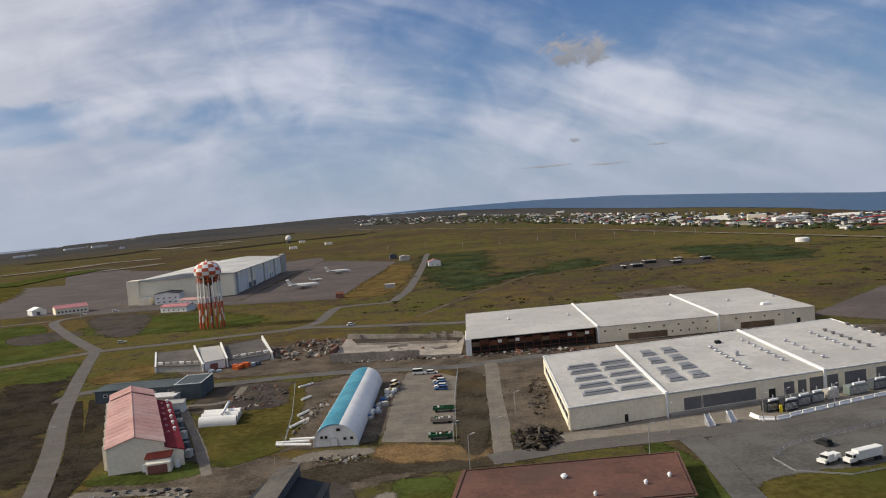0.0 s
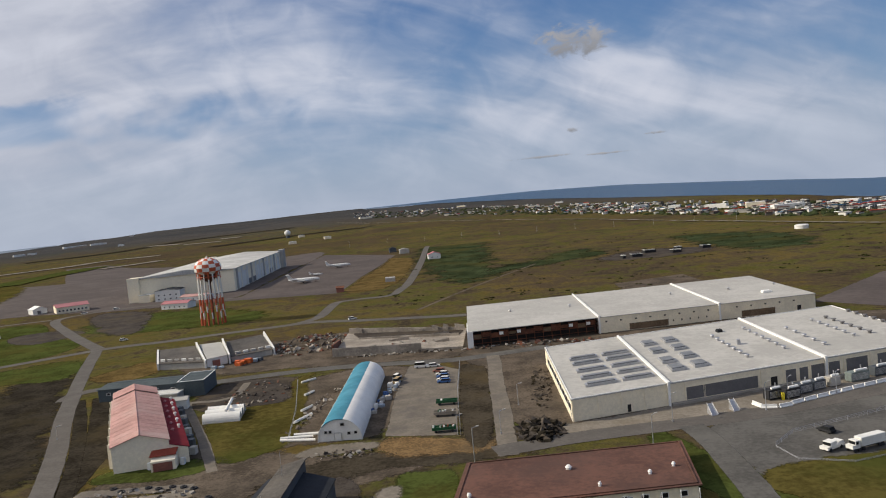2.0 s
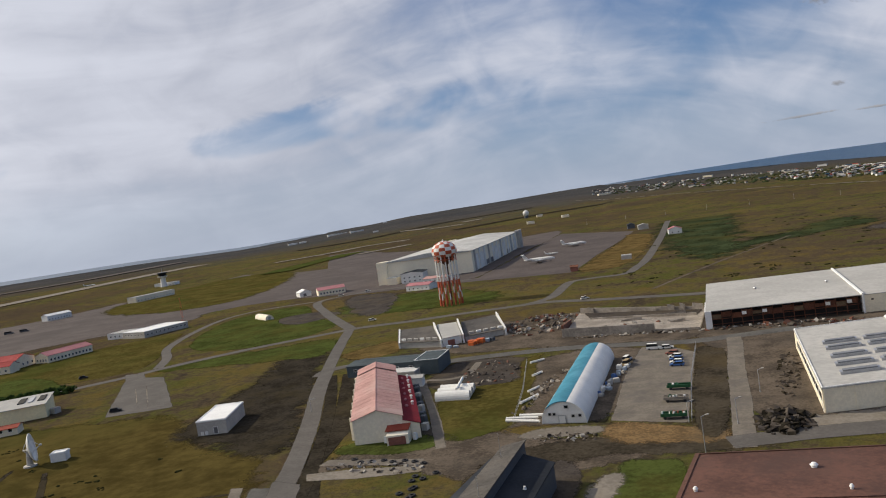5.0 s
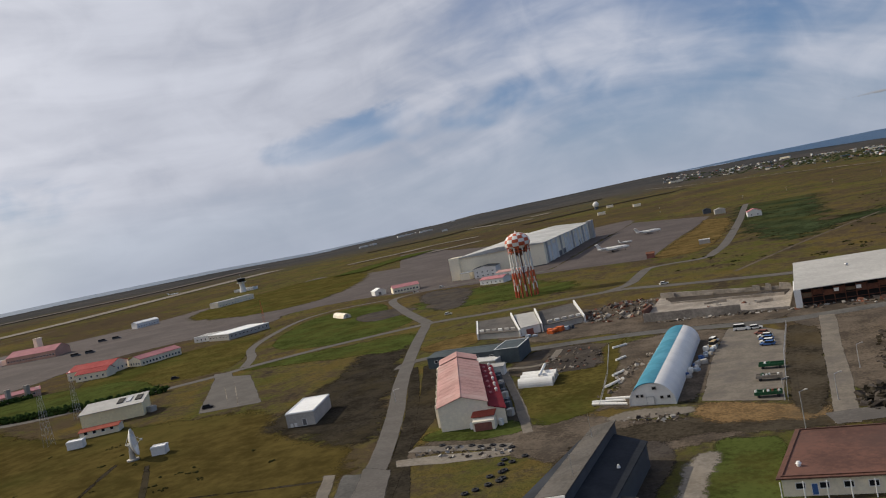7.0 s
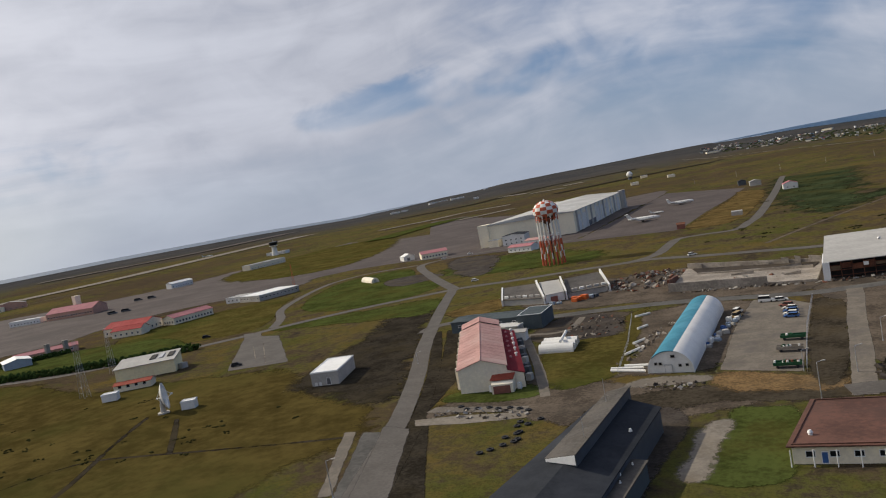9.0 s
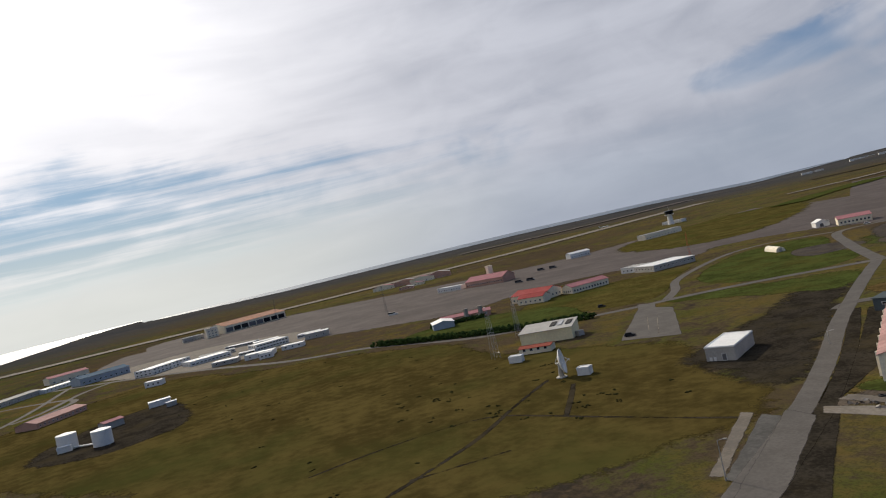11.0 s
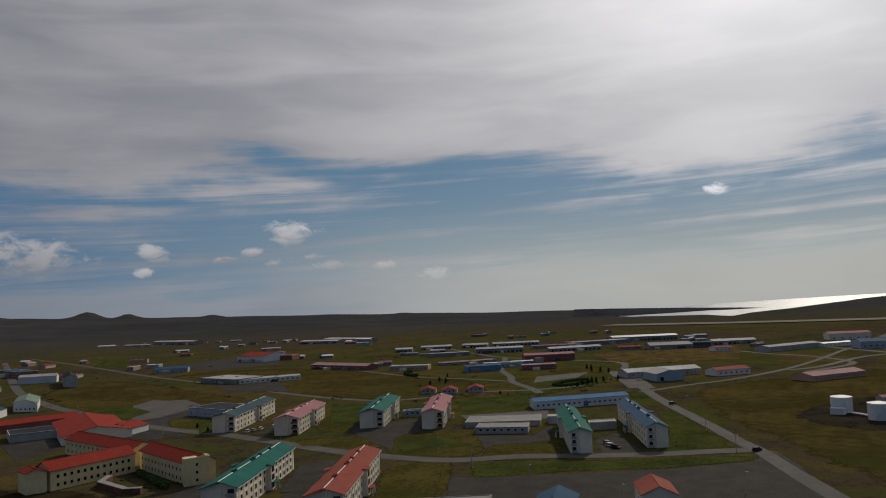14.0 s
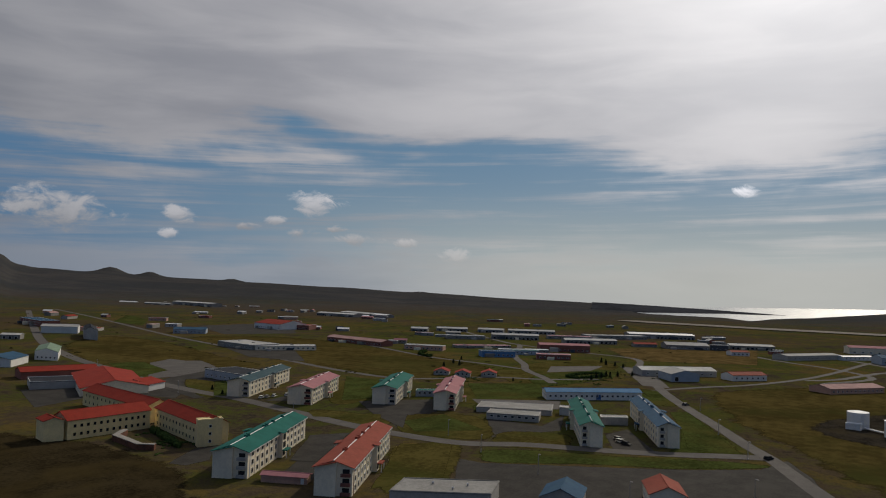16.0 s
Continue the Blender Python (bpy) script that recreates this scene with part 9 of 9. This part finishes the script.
pickup(58.4, 164.9, 215)
car(61.5, 176.2, 118, BLACK, "dark car parked by the fence", 3.9, 1.4)
car(-45.5, 271.0, 0, WHITE, "white van at the edge of the lot", 5.2, 2.2, True)
car(-41.0, 271.5, 10, WHITE, "white car on the lot")
car(-38.1, 262.3, 170, BRICK_RED, "red car on the lot")
car(-36.4, 257.4, 170, WHITE, "white car on the lot")
car(-35.6, 253.4, 175, BLUE_PAINT, "blue car on the lot")
car(-35.0, 249.4, 175, WHITE, "white car on the lot")
car(-34.4, 246.1, 178, BLUE_PAINT, "blue car on the lot")
car(-50.8, 250.0, 80, surface("tan_paint", (0.42, 0.30, 0.15), 0.5), "tan truck beside the lot", 5.0, 2.1, True)
car(-52.0, 255.7, 80, WHITE, "white van beside the lot", 4.8, 2.0, True)
car(-304.6, -33.4, 155, BLACK, "dark car driving the main road")
car(-423.1, -88.1, 155, DARK_WALL, "dark car on the main road")
car(-300.2, -87.6, 66, WHITE, "white car between the blocks")
car(-297.3, -84.6, 66, BLACK, "dark car between the blocks")
car(-305.0, -90.0, 66, GREY_WALL, "grey car between the blocks")
for k, (x, y, m) in enumerate(((-294.7, -274.7, WHITE), (-298.0, -273.9, GREY_WALL), (-302.8, -273.5, WHITE), (-310.0, -271.0, WHITE), (-318.0, -268.0, DARK_WALL))):
    car(x, y, 204, m, "pale car parked before an apartment block")
car(-343.5, 277.4, 55, BLACK, "dark car by the tarmac square", 4.6, 1.7)
car(-247.0, 213.5, 40, BLACK, "dark car at the edge of the tarmac square", 4.6, 1.7)
car(-667.9, 282.7, 60, WHITE, "white fuel lorry beside the apron", 9.0, 3.0, True)
for x, y in ((-333.0, 558.0), (-352, 545), (-232, 392), (-104, 405)):
    car(x, y, 30, WHITE, "white car on the base road", 4.6, 1.6)
for x, y, r in ((-735, 508, 40), (-722, 516, 35), (-650, 420, 30), (-640, 428, 30)):
    car(x, y, r, DARK_WALL, "dark service lorry on the apron", 9.0, 3.0, True)


def plant_bed(x, y, rz, n, mat):
    """A long low trailer bed with drums and crates on it."""
    ob = thing("flatbed_trailer", "green flatbed trailer loaded with small drums", "trailer", x, y, 0.1, rz, "flatbed trailers")
    bm = bmesh.new()
    cuboid(bm, -3.2, -1.1, 0.7, 3.2, 1.1, 1.0)
    for e in (-1, 1):
        cuboid(bm, -3.2, e * 1.1 - 0.06, 1.0, 3.2, e * 1.1 + 0.06, 1.5)
    part("bed", bm, mat, ob)
    for sx in (-2.2, 2.2):
        for e in (-1, 1):
            bm = bmesh.new()
            rod(bm, (sx, e * 0.8, 0.38), (sx, e * 1.08, 0.38), 0.38, sides=12)
            part("wheel", bm, BLACK, ob)
    rnd = random.Random(n)
    for k in range(n):
        bm = bmesh.new()
        c = (rnd.uniform(-2.8, 2.8), rnd.uniform(-0.7, 0.7))
        rod(bm, (*c, 1.0), (*c, 1.75), 0.28, sides=10)
        part("drum", bm, rnd.choice((GREEN_PAINT, WHITE, RUST)), ob)
    return ob


for k, (x, y) in enumerate(((-30.4, 219.2), (-29.6, 207.4), (-28.2, 192.8))):
    plant_bed(x, y, 3 + 2 * k, (4, 8, 12)[k], GREEN_PAINT if k != 1 else TIMBER)


# ---- fenced plant beside the near warehouse ----
def barrier_block(x, y, rz):
    ob = thing("concrete_barrier", "white precast concrete barrier block", "barrier", x, y, 0.05, rz, "barrier blocks")
    bm = bmesh.new()
    rows = [[bm.verts.new((px, py, pz)) for py, pz in ((-0.4, 0), (-0.4, 0.25), (-0.15, 0.5), (-0.12, 1.0), (0.12, 1.0), (0.15, 0.5), (0.4, 0.25), (0.4, 0))] for px in (-1.9, 1.9)]
    bm.faces.new(rows[0])
    bm.faces.new(rows[1][::-1])
    for k in range(8):
        bm.faces.new((rows[0][k], rows[0][(k + 1) % 8], rows[1][(k + 1) % 8], rows[1][k]))
    part("block", bm, TRIM, ob)
    return ob


first = barrier_block(55.2, 196.6, 352)
line = [(59.4, 197.0, 22), (63.2, 199.6, 28), (67.0, 201.6, 28), (70.8, 203.6, 28), (74.6, 205.7, 28), (78.4, 207.8, 28), (82.2, 209.9, 26), (86.0, 211.8, 26), (89.8, 213.7, 26), (93.6, 215.6, 26), (53.0, 199.0, 110)]
for x, y, rz in line:
    copy_thing(first, pose(x, y, 0.05, 0, 0, rz))


def generator(x, y, rz, w, mat, label):
    ob = thing("generator_unit", label, "generator", x, y, 0.05, rz, "plant units")
    bm = bmesh.new()
    cuboid(bm, -w / 2, -1.2, 0.2, w / 2, 1.2, 2.7)
    bmesh.ops.bevel(bm, geom=[e for e in bm.edges], offset=0.08, segments=1, affect="EDGES")
    part("casing", bm, mat, ob)
    bm = bmesh.new()
    for k in range(6):
        cuboid(bm, -w / 2 + 0.3, -1.26, 0.6 + 0.3 * k, w / 2 - 0.3, -1.2, 0.72 + 0.3 * k)
    part("louvres", bm, STEEL, ob)
    bm = bmesh.new()
    rod(bm, (-w * 0.2, -0.5, 3.0), (w * 0.45, -0.5, 3.0), 0.35, sides=10)
    part("silencer", bm, TRIM, ob, "pale exhaust silencer")
    bm = bmesh.new()
    rod(bm, (w * 0.3, 0.5, 2.7), (w * 0.3, 0.5, 4.0), 0.16, sides=8)
    part("stack", bm, STEEL, ob)
    return ob


for x, y, w, m, lab in ((58.6, 204.6, 4.4, BLACK, "black generator container"), (63.0, 204.6, 4.6, BLACK, "black generator container"), (67.6, 208.4, 4.4, DARK_WALL, "dark generator container"), (72.0, 211.0, 4.2, DARK_WALL, "dark generator container"), (77.0, 213.6, 3.6, GREY_WALL, "grey plant container"), (85.0, 217.4, 6.4, surface("grey_green_panel", (0.16, 0.19, 0.18), 0.6), "grey-green plant container"), (92.5, 221.6, 5.0, DARK_WALL, "dark generator container")):
    generator(x, y, 24, w, m, lab + " beside the warehouse")
ob = thing("marker_board", "bright yellow upright marker board", "board", 60.7, 203.0)
bm = bmesh.new()
cuboid(bm, -0.35, -0.35, 0, 0.35, 0.35, 1.9)
part("board", bm, YELLOW_PAINT, ob)
for x, y in ((40.4, 194.6), (46.4, 197.2)):
    ob = thing("loading_chute", "pale metal loading ramp leaning on the dock", "ramp", x, y, 0, 20, "loading ramps")
    bm = bmesh.new()
    slab(bm, [(-0.9, -1.8), (0.9, -1.8), (0.7, 0.6), (-0.7, 0.6)], 0, [0.2, 0.2, 2.6, 2.6])
    part("deck", bm, STEEL, ob)
    bm = bmesh.new()
    for e in (-1, 1):
        rod(bm, (e * 0.9, -1.8, 0.4), (e * 0.7, 0.6, 2.9), 0.08, sides=6)
    part("rail", bm, STEEL, ob)


# ---- poles, fences ----
def pole(x, y, h, label, arm=0.0, group="lamp posts"):
    ob = thing("street_lamp", label, "lamp post", x, y, 0, 40, group)
    bm = bmesh.new()
    rod(bm, (0, 0, 0), (0, 0, h), 0.12, 0.07, 8)
    rod(bm, (0, 0, 0), (0, 0, 0.5), 0.2, 0.18, 8)
    part("post", bm, STEEL, ob)
    if arm:
        bm = bmesh.new()
        rod(bm, (0, 0, h), (arm, 0, h + 0.2), 0.06, sides=6)
        part("arm", bm, STEEL, ob)
        bm = bmesh.new()
        cuboid(bm, arm - 0.1, -0.16, h + 0.1, arm + 0.7, 0.16, h + 0.28)
        part("lamp_head", bm, GREY_WALL, ob)
    return ob


for x, y, h in ((-18.2, 167.1, 8.5), (22.7, 173.9, 7.0), (-24.3, 189.7, 5.0), (-13.0, 188.0, 6.0), (-9.0, 214.0, 6.0), (-147.9, 207.0, 4.0), (-101.0, 108.0, 8.0), (30.0, 190.0, 7.0), (54.0, 195.0, 7.0), (62.0, 203.0, 6.0), (75.0, 205.5, 6.0)):
    pole(x, y, h, "slim grey street lamp beside the road", 1.2)
for k, (x, y) in enumerate(((-270, -150), (-262, -225), (-300, -40), (-345, -58), (-410, -78), (-280, -320), (-318, -440), (-250, -125), (-232, -95), (-215, -60), (-240, -30))):
    pole(x, y, 6.5, "slim grey street lamp in the housing area", 1.0, "housing lamp posts")


def fence(label, points, h=1.8, gap=3.0, mat=None):
    ob = thing("fence", label, "fence", *points[0])
    o = Vector(points[0])
    pts = [Vector(p) - o for p in points]
    post = bmesh.new()
    rod(post, (0, 0, 0), (0, 0, h), 0.05, sides=5)
    first = part("post", post, mat or STEEL, ob)
    first.location = (*pts[0], 0)
    for p, q in zip(pts, pts[1:]):
        n = max(1, int((q - p).length / gap))
        for k in range(1, n + 1):
            c = p.lerp(q, k / n)
            more = new("post", first.data)
            more.parent, more.location = ob, (*c, 0)
        for z in (h * 0.35, h * 0.66, h - 0.05):
            bm = bmesh.new()
            rod(bm, (*p, z), (*q, z), 0.03, sides=4)
            part("rail", bm, mat or STEEL, ob)


fence("thin steel fence along the parking lot", [(-23.5, 189), (-28.4, 232), (-31.4, 272)])
fence("thin steel fence round the lorry park", [(48, 168), (54, 176), (72, 185), (96, 198)], 1.2)
fence("low white kerb rail round the lorry park", [(48, 168), (50, 160), (60, 157), (100, 172)], 0.5)
fence("steel fence beside the service road", [(-70, 190), (-78, 222), (-90, 262)], 1.4)


# ---- clutter ----
def bales(label, spots, mat, seed, size=(1.2, 2.4), h=(0.8, 1.6), name="wrapped_pallet", group="wrapped pallets"):
    rnd = random.Random(seed)
    for x, y in spots:
        ob = thing(name, label, "pallet", x, y, 0.05, rnd.uniform(0, 180), group)
        s, hh = rnd.uniform(*size), rnd.uniform(*h)
        bm = bmesh.new()
        cuboid(bm, -s / 2, -s * 0.4, 0, s / 2, s * 0.4, 0.15)
        part("pallet_base", bm, TIMBER, ob)
        bm = bmesh.new()
        cuboid(bm, -s / 2, -s * 0.4, 0.15, s / 2, s * 0.4, hh)
        bmesh.ops.bevel(bm, geom=[e for e in bm.edges], offset=0.12, segments=2, affect="EDGES")
        part("load", bm, rnd.choice(mat), ob)


rnd = random.Random(31)
bales("blue and white wrapped goods stacked by the vaulted hall", [(-50.6 + rnd.uniform(-2.0, 0.6), 212 + k * 1.9 + rnd.uniform(-1, 1)) for k in range(22)], [BLUE_WALL, WHITE, BLUE_WALL, BLUE_PAINT, GREY_WALL], 32, (1.0, 2.2), (0.8, 1.6))
bales("orange machine parts by the ruin", [(-128.5, 300.5), (-126.5, 301.5), (-124.8, 303.0), (-127.2, 298.6)], [ORANGE_PAINT], 33, (1.8, 3.4), (1.2, 2.2), "machine_part", "orange machine parts")
bales("pale blue scrap by the ruin", [(-122.6, 305.5), (-121.0, 307.0), (-137.0, 296.0), (-134.0, 296.5)], [BLUE_WALL, DARK_WALL], 34, (1.8, 3.0), (0.9, 1.5), "scrap_crate", "scrap crates")
for k, (x, y, rz, l) in enumerate(((-69.0, 194.5, 4, 9), (-68.0, 192.0, -6, 10), (-73.0, 213.0, 72, 9), (-75.0, 224.0, 70, 6), (-80.0, 243.0, 68, 5), (-66.5, 197.0, 3, 8), (-86.0, 262.0, 50, 6))):
    ob = thing("pipe_length", "long pale pipe lying on the ground", "pipe", x, y, 0.35, rz, "loose pipes")
    bm = bmesh.new()
    rod(bm, (-l / 2, 0, 0), (l / 2, 0, 0), 0.42, sides=12)
    part("tube", bm, WHITE, ob)
for k in range(20):
    x, y = (-79.0 + rnd.uniform(-2.6, 2.6), 134 + k * 1.9 + rnd.uniform(-1.0, 1.0)) if k < 12 else (-104 + (k - 12) * 3.0, 162.0 + rnd.uniform(-1.2, 1.2))
    ob = thing("tyre", "old black tyre lying on the gravel", "tyre", x, y, 0.05, 0, "old tyres")
    bm = bmesh.new()
    rows = [(0.42, 0.0), (0.78, 0.0), (0.86, 0.16), (0.78, 0.36), (0.42, 0.36)]
    rings = [[bm.verts.new((r * math.cos(2 * math.pi * j / 14), r * math.sin(2 * math.pi * j / 14), z)) for j in range(14)] for r, z in rows]
    rings.append(rings[0])
    for p, q in zip(rings, rings[1:]):
        for j in range(14):
            bm.faces.new((p[j], p[(j + 1) % 14], q[(j + 1) % 14], q[j]))
    part("casing", bm, BLACK, ob)
patch("pad", "pale concrete strip before the red hall", [(-112, 163), (-84, 164.5), (-83.5, 160), (-112, 158.5)], 0.09, CONCRETE_PAD, soft=False)
heap("rubble_heap", "stones and junk before the red hall", -95, 158, 14, 4, 0.3, 70, [CONCRETE, RUBBLE, TIMBER], 71, (0.4, 1.3))
patch("yard", "pale broken slab strip with scattered grit", [(-38.0, 155.0), (-33.2, 156.5), (-32.8, 142.0), (-32.6, 128.0), (-37.4, 127.0), (-38.0, 141.6)], 0.086, PALE_PAD, ragged=2.6)
patch("yard", "dark gravel yard beside the charcoal hall", [(-52.0, 162.0), (-43.0, 158.0), (-41.0, 128.0), (-40.5, 112.0), (-44.0, 112.0), (-46.0, 138.3)], 0.080, DARK_GRAVEL, ragged=2.0)
patch("yard", "pale broken slab before the vaulted hall", [(-62, 186), (-46, 188), (-46, 181), (-64, 178)], 0.09, CONCRETE_PAD, ragged=2.0)
ribbon("path", "narrow concrete path beside the red hall", [(-111.0, 266.3), (-108.1, 248.1), (-112.6, 241.9), (-121.8, 239.8), (-110.6, 220.1), (-96.5, 196.2), (-83.2, 171.6)], 2.8, 0.09, CONCRETE_PAD, category="path")
ob = thing("white_tank", "small white tank on the moor", "tank", 262, 778)
bm = bmesh.new()
lathe(bm, [(6.5, 0), (6.5, 3.4), (5.5, 4.1), (1, 4.3)], 28)
part("shell", bm, WHITE, ob)
for x, y, w in ((78, 627, 14), (92, 655, 16), (112, 636, 12), (140, 655, 12), (120, 662, 8), (70, 622, 4)):
    building("earth_bunker", "dark low bunker with a black front on the moor", "bunker", (x, y), (w * 0.6, 1.4), (-1.6, 6.0), 2.2, BLACK, DARK_SOIL, group="moor bunkers")
patch("yard", "dark cleared ground round the bunkers", [(52, 620), (100, 612), (135, 628), (150, 665), (100, 690), (62, 660)], 0.055, DARK_GRAVEL, ragged=14.0)
for k in range(40):
    a = radians(-14 + k * 0.95)
    r = 1250 - 6 * k
    x, y = r * math.sin(a), r * math.cos(a)
    if k % 3 == 0:
        pole(x, y, 9, "far thin power pole on the moor", 0, "far power poles")
